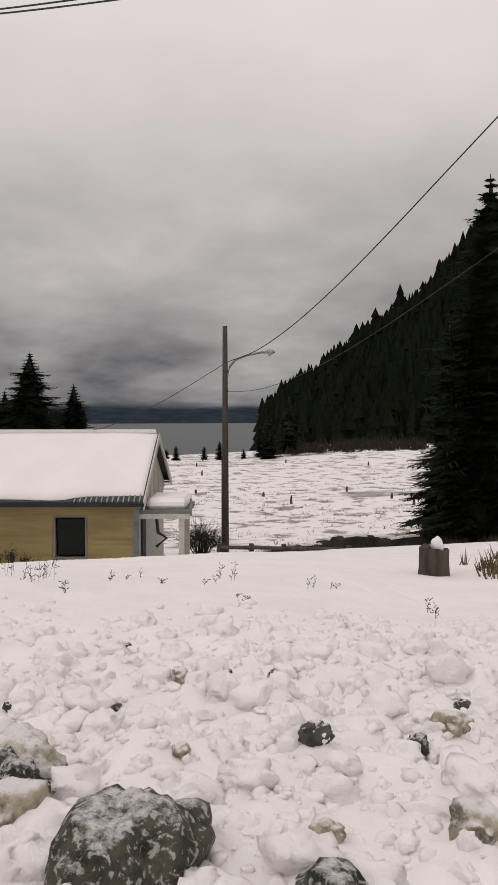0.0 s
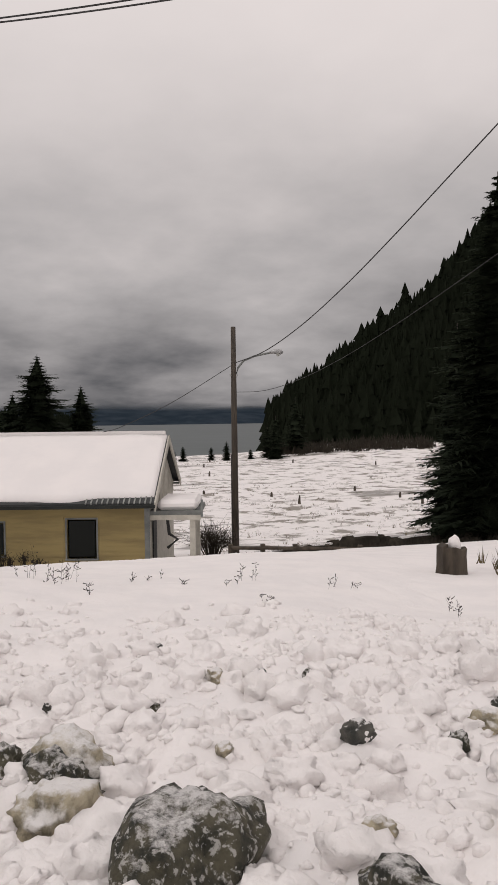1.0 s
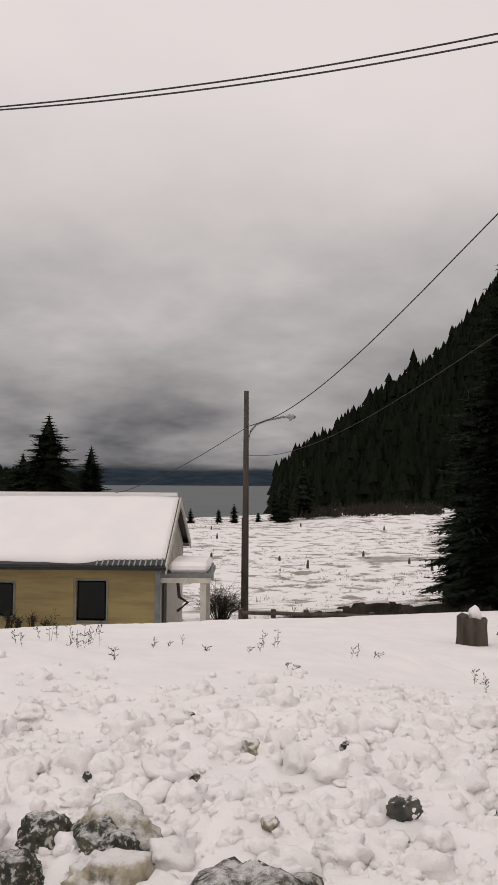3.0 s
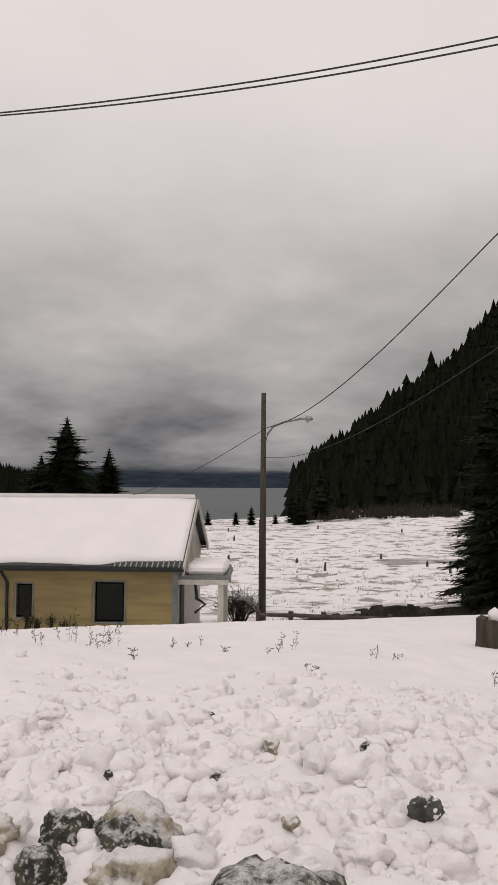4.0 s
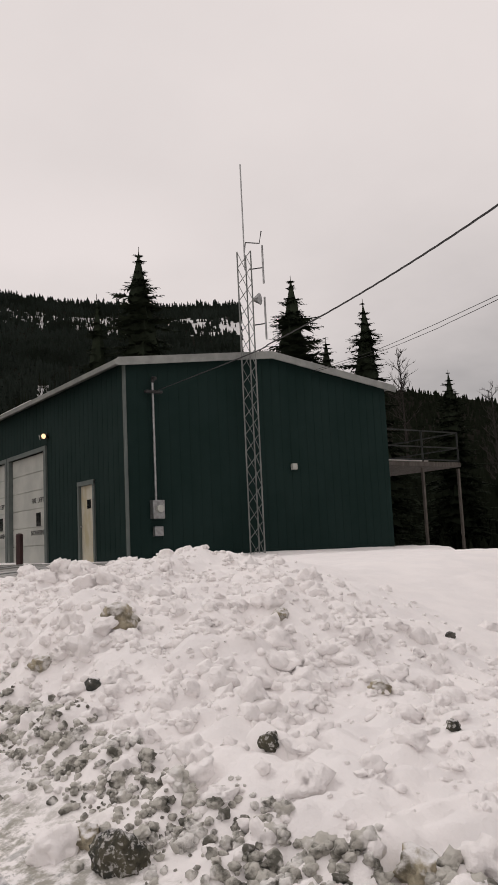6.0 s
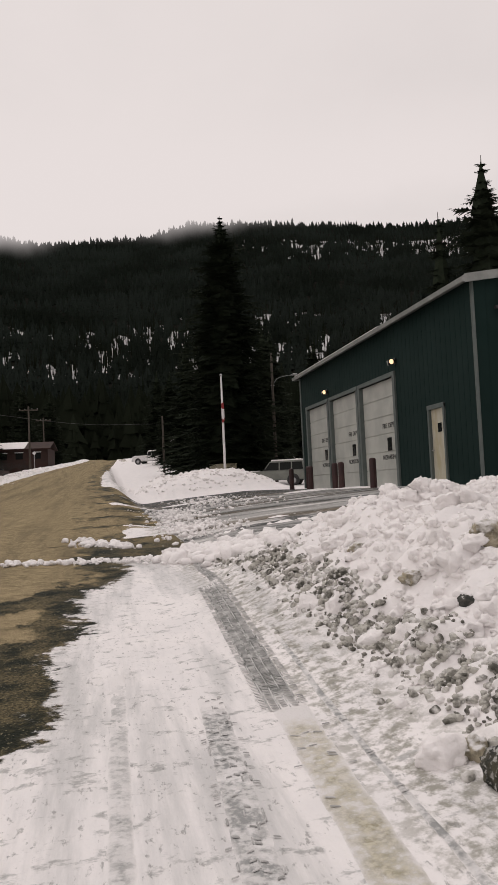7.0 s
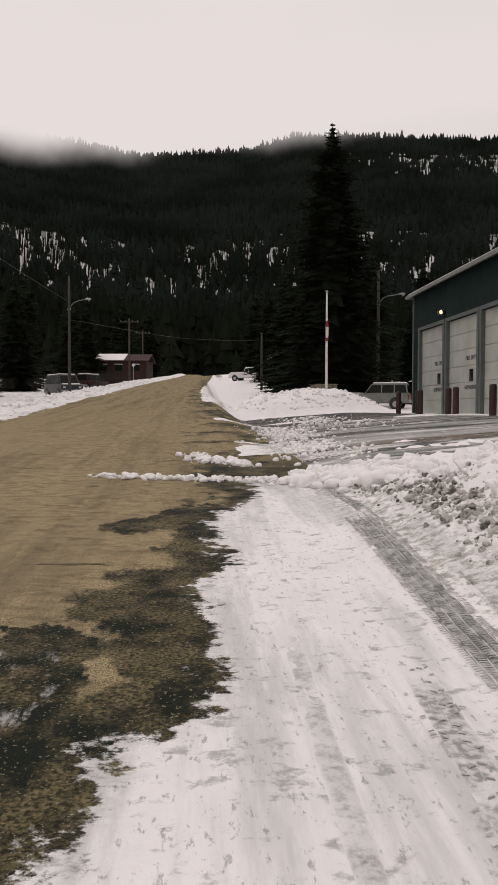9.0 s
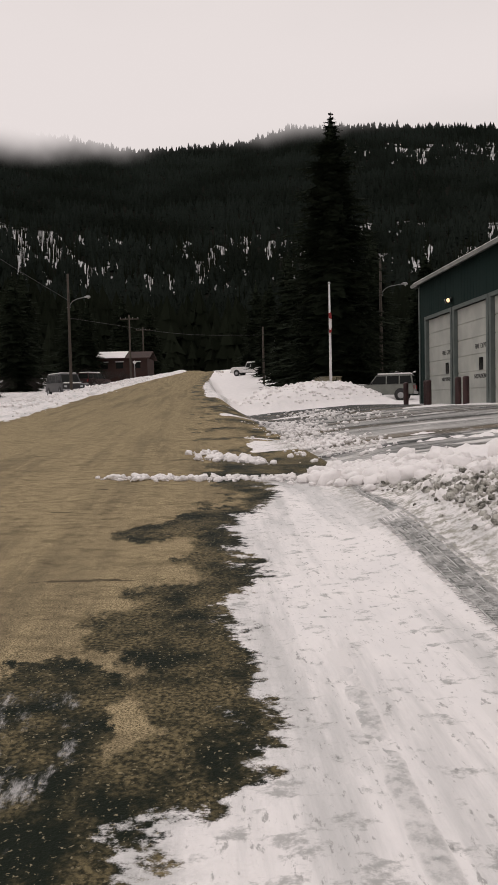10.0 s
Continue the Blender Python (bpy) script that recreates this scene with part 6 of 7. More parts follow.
wire("overhead_wire", pole_wire([(-16.7, 5.14), (-20.3, 7.75), (-25.8, 12.74), (-32.6, 19.5)], (*POLE, 3.12), (ex, ey, gz(ex, ey) + 9.3)), 0.016, "black overhead wire running to the lamp pole")
wire("overhead_wire", pole_wire([(-17.1, 2.03), (-20.3, 3.6), (-26.6, 6.85), (-32.6, 11.28)], (*POLE, 2.1), (ex, ey, gz(ex, ey) + 7.0)), 0.009, "thin overhead wire running to the lamp pole")
wire("overhead_wire", [(*POLE, 3.1), (4.2, 24.2, 1.75), (2.4, 23.6, 0.95), (1.7, 22.95, 0.78)], 0.012, "black service wire from the pole to the house roof")
wire("overhead_wire", [(-68, -13.8, 9.6), (-40, -14, 8.9), (-20, -14.5, 9.8)], 0.015, "thin overhead wire along the road")
wire("overhead_wire", [(-68, -13.8, 8.2), (-98, -5, 9.4), (-126, 6, 11.5)], 0.015, "thin overhead wire across the road")

# ---------- lattice mast by the fire hall ----------
def lattice_mast(x, y, z):
    t = thing("lattice_mast", pose(x, y, z), "slim steel lattice mast with aerials beside the hall", "radio mast")
    H, W = 8.4, 0.22
    corners = [(W * math.cos(a), W * math.sin(a)) for a in (0.3, 2.39, 4.49)]
    for cx, cy in corners:
        part("leg", tube(bmesh.new(), [(cx, cy, -0.5), (cx, cy, H)], 0.022, 6), GREY_TRIM, t)
    n = 18
    for k in range(n):
        for i in range(3):
            a, b = corners[i], corners[(i + 1) % 3]
            z0, z1 = H * k / n, H * (k + 1) / n
            part("brace", tube(bmesh.new(), [(*a, z0), (*b, z1)], 0.011, 4), GREY_TRIM, t)
    part("aerial", tube(bmesh.new(), [(0, 0, H - 0.5), (0, 0, H + 2.6)], 0.022, 6), STEEL, t)
    part("aerial_mount", tube(bmesh.new(), [(0, 0, H), (-0.2, 0.2, H + 0.4), (0.25, 0.35, H + 0.25), (0.3, 0.4, H + 0.6)], 0.02, 5), BLACK, t)
    for dz, l_ in ((-0.9, 1.1), (-2.5, 1.2)):
        part("dipole", tube(bmesh.new(), [(0.28, 0.42, H + dz), (0.28, 0.42, H + dz + l_)], 0.03, 6), STEEL, t)
        part("dipole_arm", tube(bmesh.new(), [(0.1, 0.1, H + dz + 0.4), (0.28, 0.42, H + dz + 0.45)], 0.018, 5), BLACK, t)
    part("dish", tube(bmesh.new(), [(0.2, 0.1, H - 1.4), (0.36, 0.2, H - 1.4)], [0.05, 0.17], 10), STEEL, t)
    return t


lattice_mast(-18.7, 9.15, 0.85)

# ---------- fuel tank ----------
TANK = material("dark_green_tank", (0.0034, 0.0105, 0.0080), 0.45, second=(0.0055, 0.0140, 0.0105), scale=2.5, bump=0.06, spec=0.10)
SIGN = material("sign_white", (0.50, 0.52, 0.52), 0.6, second=(0.42, 0.44, 0.44), scale=6)


def fuel_tank(x, y, z, rz):
    """Axis along +y from the end that shows the sign."""
    t = thing("fuel_tank", pose(x, y, z, 0, 0, rz), "dark green horizontal fuel tank with a white warning sign", "fuel tank")
    R, L = 0.54, 1.35
    prof = [(-0.075, 0.02), (-0.07, 0.30), (-0.05, 0.48), (-0.02, R - 0.035), (0.03, R), (0.06, R + 0.008), (0.09, R), (L - 0.09, R), (L - 0.06, R + 0.008), (L - 0.03, R), (L + 0.02, R - 0.035), (L + 0.05, 0.48), (L + 0.07, 0.02)]
    bm = bmesh.new()
    tube(bm, [(0, p[0], 0.66) for p in prof], [p[1] for p in prof], 40)
    part("shell", bm, TANK, t, smooth_faces=True)
    for yy in (0.5, 0.66):
        pts = [((R + 0.012) * math.cos(a), yy + 0.10 * (a - 1.6), 0.66 + (R + 0.012) * math.sin(a)) for a in np.linspace(-0.75, 1.75, 20)]
        part("hose", tube(bmesh.new(), pts, 0.014, 6), BLACK, t)
    part("hatch_box", boxed(-0.10, 0.0, 1.17, 0.22, 0.30, 1.33, bevel=0.015), TANK, t)
    part("gauge", tube(bmesh.new(), [(-0.04, -0.002, 1.25), (-0.04, -0.014, 1.25)], 0.04, 14), SIGN, t, "round white gauge")
    part("pump", boxed(0.02, 0.34, 1.17, 0.20, 0.72, 1.27, bevel=0.03), BLACK, t)
    part("vent_pipe", tube(bmesh.new(), [(0.1, 1.0, 1.17), (0.1, 1.0, 1.29), (0.17, 1.0, 1.30)], 0.028, 8), BLACK, t)
    part("hose_coil", tube(bmesh.new(), [(0.02 + 0.16 * math.cos(a), 0.56 + 0.24 * math.sin(a), 1.25 + 0.008 * a) for a in np.linspace(0, 9, 40)], 0.016, 5), BLACK, t)
    for yy in (0.22, L - 0.22):
        part("saddle", boxed(-0.42, yy - 0.05, -0.2, 0.42, yy + 0.05, 0.24, bevel=0.01), BLACK, t)
    part("leg", tube(bmesh.new(), [(0.48, L - 0.12, 0.5), (0.52, L - 0.1, -0.1)], 0.03, 8), BLACK, t)
    part("handle", tube(bmesh.new(), [(-0.12, -0.06, 1.02), (-0.12, -0.085, 1.02), (-0.02, -0.085, 1.02), (-0.02, -0.06, 1.02)], 0.008, 5), STEEL, t)
    sg = part("sign", boxed(-0.26, -0.092, 0.42, 0.31, -0.082, 0.745), SIGN, t, "white warning sign with rows of black writing")
    rg = np.random.RandomState(3)
    for k, (x0, x1) in enumerate([(-0.24, 0.29), (-0.24, 0.30), (-0.24, 0.30), (-0.18, 0.23), (-0.14, 0.19)]):
        zc = 0.715 - k * 0.060
        xx = x0
        while xx < x1 - 0.03:
            w = min(rg.uniform(0.05, 0.15), x1 - xx)
            part("writing_bar", boxed(xx, -0.097, zc - 0.02, xx + w, -0.093, zc + 0.02), INK, sg)
            xx += w + 0.015
    return t


tx, ty = polar(24.3, 8.1)
fuel_tank(tx, ty, -0.13, -8)

# ---------- field, fence, weeds ----------
GRASS = material("dead_grass", (0.17, 0.135, 0.075), 0.95, second=(0.08, 0.065, 0.04), scale=3, spec=0.05)
BRUSH = material("dark_brush", (0.030, 0.027, 0.022), 0.95, second=(0.055, 0.048, 0.038), scale=2, spec=0.05)
OLD_WOOD = material("old_wood", (0.040, 0.032, 0.024), 0.9, second=(0.085, 0.068, 0.050), scale=6, stretch=(1, 1, 0.25), bump=0.8)


def tufts(name, label, sites, mat, seed, blades=7):
    """Clumps of thin upright blades at (x, y, z, height)."""
    rg = np.random.RandomState(seed)
    V, F = [], []
    for x, y, z, h in sites:
        for _ in range(blades):
            a, w = rg.uniform(0, 6.28), h * rg.uniform(0.03, 0.09)
            bx, by = x + rg.normal(0, h * 0.35), y + rg.normal(0, h * 0.25)
            i = len(V)
            V += [(bx - w, by, z - 0.05), (bx + w, by, z - 0.05), (bx + math.cos(a) * h * 0.4, by + math.sin(a) * h * 0.4, z + h * rg.uniform(0.25, 1.05))]
            F.append((i, i + 1, i + 2))
    return tagged(new(name, mesh_from(name, V, F, mat)), label, "grass", kind="stuff")


rng2 = np.random.RandomState(77)
sites = []
for _ in range(3200):
    az, d = rng2.uniform(-36, 2), 30 + 82 * rng2.rand() ** 0.8
    x, y = polar(az, d)
    if float(fbm(x * 0.12, y * 0.12, 3)) > 0.44:
        sites.append((x, y, gz(x, y), rng2.uniform(0.05, 0.24)))
tufts("field_stubble", "dead grass and stubble poking through the field's snow", sites, GRASS, 5)
sites = []
for _ in range(1500):
    az, d = rng2.uniform(-36, -13), rng2.normal(28.0, 1.8)
    x, y = polar(az, d)
    sites.append((x, y, gz(x, y) - 0.02, rng2.uniform(0.1, 0.42) * (0.35 + 0.55 * float(smooth(-15, -21, az)))))
for _ in range(260):
    az, d = rng2.uniform(-28, -17), rng2.normal(114, 3)
    x, y = polar(az, d)
    sites.append((x, y, gz(x, y), rng2.uniform(0.5, 1.8)))
for _ in range(110):
    az, d = rng2.choice([30.2, 31.6, 33.4, 34.4, 28.9]) + rng2.normal(0, 0.35), rng2.normal(10.6, 0.5)
    x, y = polar(az, d)
    sites.append((x, y, gz(x, y) - 0.05, rng2.uniform(0.04, 0.2)))
tufts("brush", "low dark leafless brush along the edges of the snow", sites, BRUSH, 6, 14)
for k in range(12):
    az, d = rng2.uniform(-30, -12), rng2.uniform(50, 108)
    x, y = polar(az, d)
    st = new("field_stump", mesh_from("field_stump", *(lambda q: ([v.co[:] for v in q.verts], [[w.index for w in f.verts] for f in q.faces]))((lambda b: (tube(b, [(0, 0, -0.1), (0, 0, 0.25), (0.03, 0, rng2.uniform(0.3, 0.6))], [0.11, 0.085, 0.05], 7), b.verts.index_update(), b)[2])(bmesh.new())), OLD_WOOD))
    st.matrix_world = pose(x, y, gz(x, y))
    tagged(st, "weathered stump in the snowy field", "stump", "stumps in the field")


def log(x, y, z, rz, length, r, label):
    t = thing("log", pose(x, y, z, 0, 0, rz), label, "log")
    part("trunk", tube(bmesh.new(), [(-length / 2, 0, r * 0.7), (0, 0.05, r * 0.8), (length / 2, 0, r * 0.6)], [r, r * 0.9, r * 0.7], 9), BRUSH, t)
    part("snow_cap", tube(bmesh.new(), [(-length * 0.35, 0, r * 1.35), (length * 0.3, 0, r * 1.25)], [r * 0.5, r * 0.4], 6), SNOW, t)


for az, d, ln, r in ((-24.0, 26.2, 1.7, 0.30), (-21.0, 26.4, 1.4, 0.18), (-26.2, 26.8, 1.2, 0.24), (-23.2, 27.5, 2.2, 0.28), (-25.6, 27.2, 1.6, 0.2), (-19.5, 28.2, 1.5, 0.16), (-27.5, 26.5, 2.4, 0.2)):
    x, y = polar(az, d)
    log(x, y, gz(x, y), -az, ln, r, "dark fallen log at the field's edge")


for az, d, ln, r, rz in ((36.2, 10.0, 0.55, 0.05, 20), (34.9, 10.2, 0.45, 0.06, -15), (33.9, 10.3, 0.5, 0.05, 35), (33.2, 10.0, 0.3, 0.05, -40), (30.6, 10.4, 0.5, 0.05, 15), (29.4, 10.3, 0.4, 0.06, -25), (28.6, 10.5, 0.35, 0.05, 50)):
    x, y = polar(az, d)
    log(x, y, gz(x, y) - 0.03, rz, ln, r, "dark rotten log showing through the snow ledge")
x, y = polar(32.2, 10.2)
snag = thing("snag", pose(x, y, gz(x, y)), "broken dark trunk standing at the ledge", "stump")
part("trunk", tube(bmesh.new(), [(0, 0, -0.3), (0.01, 0, 0.08), (-0.01, 0, 0.2), (0.02, 0, 0.32)], [0.085, 0.075, 0.065, 0.04], 9), BRUSH, snag)
part("root", tube(bmesh.new(), [(0.05, -0.02, 0.02), (0.2, -0.08, -0.06), (0.3, -0.1, -0.16)], [0.04, 0.03, 0.015], 6), BRUSH, snag)


def rail_fence():
    pts = [polar(a, 22.8 + 0.02 * (a + 15)) for a in np.linspace(-14.6, -33, 9)]
    zs = [1.24 - 22.8 * math.tan(radians(9.3)) for _ in pts]
    f = thing("rail_fence", pose(0, 0, 0), "low dark wooden rail fence sunk in snow", "fence")
    for k, (p, z) in enumerate(zip(pts, zs)):
        part("post", boxed(p[0] - 0.06, p[1] - 0.06, z - 0.9, p[0] + 0.06, p[1] + 0.06, z + 0.12, bevel=0.01), OLD_WOOD, f)
        if k:
            q, zq = pts[k - 1], zs[k - 1]
            part("rail", tube(bmesh.new(), [(q[0], q[1] - 0.07, zq + 0.02), (p[0], p[1] - 0.07, z + 0.01)], 0.055, 6), OLD_WOOD, f)
            part("rail", tube(bmesh.new(), [(q[0], q[1] - 0.07, zq - 0.26), (p[0], p[1] - 0.07, z - 0.3)], 0.05, 6), OLD_WOOD, f)


rail_fence()


def old_stump(x, y):
    t = thing("tree_stump", pose(x, y, gz(x, y) - 0.04) @ Matrix.Scale(0.82, 4), "split grey tree stump wearing a cap of snow", "stump")
    bm = bmesh.new()
    rg = np.random.RandomState(9)
    n = 16
    rings = []
    for z, r in ((-0.2, 0.21), (0.1, 0.18), (0.3, 0.17), (0.38, 0.165)):
        rings.append([bm.verts.new(((r + 0.02 * rg.randn()) * math.cos(6.283 * k / n) * 1.1, (r + 0.015 * rg.randn()) * math.sin(6.283 * k / n), z + (0.07 * rg.rand() if z > 0.35 else 0))) for k in range(n)])
    for a, b in zip(rings, rings[1:]):
        for k in range(n):
            bm.faces.new((a[k], a[(k + 1) % n], b[(k + 1) % n], b[k]))
    bm.faces.new(rings[-1])
    part("wood", bm, OLD_WOOD, t)
    part("slab", prism(bmesh.new(), [(-0.20, -0.1), (-0.10, -0.1), (-0.11, 0.48), (-0.19, 0.44)], "y", -0.08, 0.1), OLD_WOOD, t)
    v = ICO2[0] * blob_noise(ICO2[0], 5, 0.2, 1.2)[:, None] * np.array((0.085, 0.09, 0.13)) + (0.03, 0, 0.46)
    ob = new("snow_cap", mesh_from("snow_cap", v, ICO2[1], SNOW, True))
    ob.parent = t


old_stump(4.04, 4.65)
shrub("shrub", 5.35, 23.3, gz(5.35, 23.3) - 0.1, 1.45, 0.95, 5, "dense leafless shrub at the house corner", BRUSH, 90)
tufts("tall_grass", "tan dead grass beside the stump", [(4.5 + rng2.rand() * 1.2, 4.5 + rng2.normal(0, 0.3), -0.48, rng2.uniform(0.10, 0.22)) for _ in range(60)], GRASS, 8, 8)


def weed(x, y, h, seed, n=4):
    rg = np.random.RandomState(seed)
    t = thing("weed", pose(x, y, gz(x, y)), "dry brown weed stalks standing in the snow", "weed", "dry weeds in the snow")
    for _ in range(n):
        bm = bmesh.new()
        bx, by = rg.normal(0, h * 0.35), rg.normal(0, h * 0.25)
        lean = Vector((rg.normal(0, 0.2), rg.normal(0, 0.15), 1)).normalized() * h * rg.uniform(0.5, 1.0)
        b = Vector((bx, by, -0.03))
        tube(bm, [b, b + lean * 0.6, b + lean + Vector((rg.normal(0, 0.02), 0, 0))], [0.0015, 0.0012, 0.0008], 4, False)
        for _ in range(7):
            s_ = b + lean * rg.uniform(0.3, 1.0)
            e_ = s_ + Vector((rg.normal(0, 0.018), rg.normal(0, 0.015), rg.uniform(0.0, 0.025)))
            tube(bm, [s_, e_, e_ + Vector((0, 0, 0.008))], [0.0007, 0.0034, 0.001], 4, False)
        part("stalk", bm, TWIG, t)


for k, (az, d, h, n) in enumerate([(-3.2, 7.4, 0.34, 9), (-5.0, 7.2, 0.28, 8), (-4.2, 6.9, 0.22, 6), (-17.6, 7.3, 0.2, 7), (-16.6, 7.0, 0.16, 4), (-7.2, 6.2, 0.14, 3), (-9.5, 7.4, 0.12, 3), (-23.5, 7.2, 0.15, 2), (-25.2, 7.4, 0.14, 2),
                                   (-31.6, 6.9, 0.2, 3), (-32.6, 6.4, 0.16, 3), (-11.2, 7.6, 0.12, 2), (3.4, 7.4, 0.26, 5), (1.2, 7.2, 0.2, 6), (5.0, 7.6, 0.22, 3), (-1.0, 6.6, 0.15, 3), (-13.2, 7.0, 0.1, 2), (-19.5, 6.0, 0.1, 2), (11.8, 7.6, 0.2, 7), (18.8, 6.6, 0.18, 2), (12.9, 7.4, 0.2, 6)]):
    x, y = polar(az, d)
    weed(x, y, h * 0.95, 300 + k, max(2, int(n * 0.7)))
for k, (lx_, hh) in enumerate([(-3.6, 0.5), (-4.0, 0.4), (-4.25, 0.6), (-7.6, 0.45), (-7.9, 0.6), (-3.2, 0.35)]):
    mm = Matrix(((0.965, 0.263, 0, 3.79), (-0.263, 0.965, 0, 22.64), (0, 0, 1, 0.0), (0, 0, 0, 1))) @ Vector((lx_, -4.3, 0))
    shrub("garden_shrub", mm.x, mm.y, -2.9, hh, 0.22, 320 + k, "withered garden plant against the house wall", BRUSH, 14)
# old tyre and snowed-over boards beside the tank
x, y = polar(12.3, 8.3)
ty_ = thing("tyre", pose(x, y, gz(x, y) + 0.02, 62, 0, 25), "old black tyre half buried in snow", "tyre")
bm = bmesh.new()
ring = [(0.10 * math.cos(a), 0.10 * math.sin(a), 0) for a in np.linspace(0, 6.283, 25)]
part("tread", tube(bm, ring, 0.035, 10, False), BLACK, ty_, smooth_faces=True)
x, y = polar(15.6, 8.3)
bd = thing("board_stack", pose(x, y, gz(x, y) - 0.06, 0, 0, 12), "dark boards under a crust of snow", "boards")
part("board", boxed(-0.42, -0.14, 0.0, 0.45, 0.16, 0.05, bevel=0.006), BRUSH, bd)
part("board", boxed(-0.38, -0.12, 0.05, 0.40, 0.13, 0.09, bevel=0.006), BRUSH, bd)
part("snow_crust", boxed(-0.40, -0.06, 0.094, 0.36, 0.2, 0.13, bevel=0.015), SNOW, bd)

# ---------- across the yard: vehicles, flagpole, building ----------
RED = material("flag_red", (0.30, 0.022, 0.025), 0.8, second=(0.22, 0.018, 0.02), scale=4)
WHITE = material("white_paint", (0.72, 0.71, 0.70), 0.5, second=(0.62, 0.61, 0.60), scale=3)
CAR_GREY = material("grey_green_car_paint", (0.19, 0.20, 0.175), 0.35, 0.2, second=(0.15, 0.16, 0.14), scale=2)
CAR_RED = material("dark_red_car_paint", (0.030, 0.007, 0.006), 0.4, second=(0.022, 0.006, 0.005), scale=2)
CAR_DARK = material("dark_car_paint", (0.02, 0.021, 0.024), 0.35, second=(0.035, 0.035, 0.037), scale=2)
BRICK = material("rust_red_wall", (0.038, 0.016, 0.011), 0.9, second=(0.026, 0.012, 0.009), scale=1.5)


def car(name, m, label, low, cabin, width, paint, snow_top, posts):
    """low: side outline of the body up to the belt line; cabin: (x, z) of belt front, roof front, roof rear, belt rear; nose to +x."""
    t = thing(name, m, label, "car")
    bm = prism(bmesh.new(), low, "y", -width / 2, width / 2)
    bmesh.ops.bevel(bm, geom=bm.edges[:], offset=0.045, segments=2, affect="EDGES")
    part("body", bm, paint, t)
    half, top = width / 2 - 0.05, width / 2 - 0.17

    def side(x, z, sd, out=0.0):
        u = (z - cabin[0][1]) / (cabin[1][1] - cabin[0][1])
        return Vector((x, sd * (half + (top - half) * u + out), z))

    def sheet(pts, depth):
        q = bmesh.new()
        a = [q.verts.new(p) for p in pts]
        b = [q.verts.new(p + depth) for p in pts]
        n = len(pts)
        for k in range(n):
            q.faces.new((a[k], a[(k + 1) % n], b[(k + 1) % n], b[k]))
        q.faces.new(a[::-1])
        q.faces.new(b)
        return q

    shell = bmesh.new()
    ring = [[shell.verts.new(side(x, z, sd)) for x, z in cabin] for sd in (-1, 1)]
    for k in range(4):
        shell.faces.new((ring[0][k], ring[0][(k + 1) % 4], ring[1][(k + 1) % 4], ring[1][k]))
    shell.faces.new(ring[0][::-1])
    shell.faces.new(ring[1])
    bmesh.ops.bevel(shell, geom=shell.edges[:], offset=0.03, segments=2, affect="EDGES")
    part("cabin", shell, paint, t)
    (bfx, bz), (rfx, rz), (rrx, _), (brx, _) = cabin

    def edge_x(z, f):
        u = (z - bz) / (rz - bz)
        return bfx + (rfx - bfx) * u if f else brx + (rrx - brx) * u

    z0, z1 = bz + 0.05, rz - 0.09
    for sd in (-1, 1):
        stops = [None] + list(posts) + [None]
        for a, b in zip(stops, stops[1:]):
            f0, f1 = (edge_x(z0, True) - 0.08, edge_x(z1, True) - 0.08) if a is None else (a - 0.04, a - 0.04)
            r0, r1 = (edge_x(z0, False) + 0.08, edge_x(z1, False) + 0.08) if b is None else (b + 0.04, b + 0.04)
            pts = [side(f0, z0, sd, 0.004), side(f1, z1, sd, 0.004), side(r1, z1, sd, 0.004), side(r0, z0, sd, 0.004)]
            part("window", sheet(pts, Vector((0, sd * 0.012, 0))), GLASS_DARK, t)
        part("mirror", boxed(bfx - 0.25, sd * (width / 2 - 0.02), bz + 0.02, bfx - 0.12, sd * (width / 2 + 0.16), bz + 0.18, bevel=0.02), BLACK, t)
    for f, nm in ((True, "windscreen"), (False, "rear_window")):
        d = 0.006 if f else -0.006
        pts = [Vector((edge_x(z, f) + d, y_, z)) for z, y_ in ((z0, -half + 0.12), (z0, half - 0.12), (z1, top - 0.10), (z1, -top + 0.10))]
        part(nm, sheet(pts, Vector((d * 2, 0, 0.004))), GLASS_DARK, t)
    xs_ = [p[0] for p in low]
    for wx_ in (min(xs_) + 0.85, max(xs_) - 0.80):
        for sd in (-1, 1):
            part("wheel_arch", tube(bmesh.new(), [(wx_, sd * (width / 2 - 0.1), 0.40), (wx_, sd * (width / 2 + 0.006), 0.40)], 0.43, 18), BLACK, t)
            bm = tube(bmesh.new(), [(wx_, sd * (width / 2 - 0.2), 0.35), (wx_, sd * (width / 2 - 0.01), 0.35), (wx_, sd * (width / 2 + 0.03), 0.35)], [0.35, 0.35, 0.31], 18)
            w = part("wheel", bm, BLACK, t)
            part("rim", tube(bmesh.new(), [(wx_, sd * (width / 2 + 0.031), 0.35), (wx_, sd * (width / 2 + 0.045), 0.35)], [0.21, 0.17], 12), STEEL, w)
    nose, tail = max(xs_), min(xs_)
    for sd in (-1, 1):
        part("headlight", boxed(nose - 0.03, sd * (width / 2 - 0.25) - 0.12, 0.74, nose + 0.02, sd * (width / 2 - 0.25) + 0.12, 0.90, bevel=0.015), SIGN, t)
        part("tail_light", boxed(tail - 0.02, sd * (width / 2 - 0.15) - 0.07, 0.75, tail + 0.03, sd * (width / 2 - 0.15) + 0.07, 1.0, bevel=0.01), RED, t)
    part("grille", boxed(nose - 0.02, -width / 2 + 0.42, 0.70, nose + 0.015, width / 2 - 0.42, 0.90, bevel=0.008), BLACK, t)
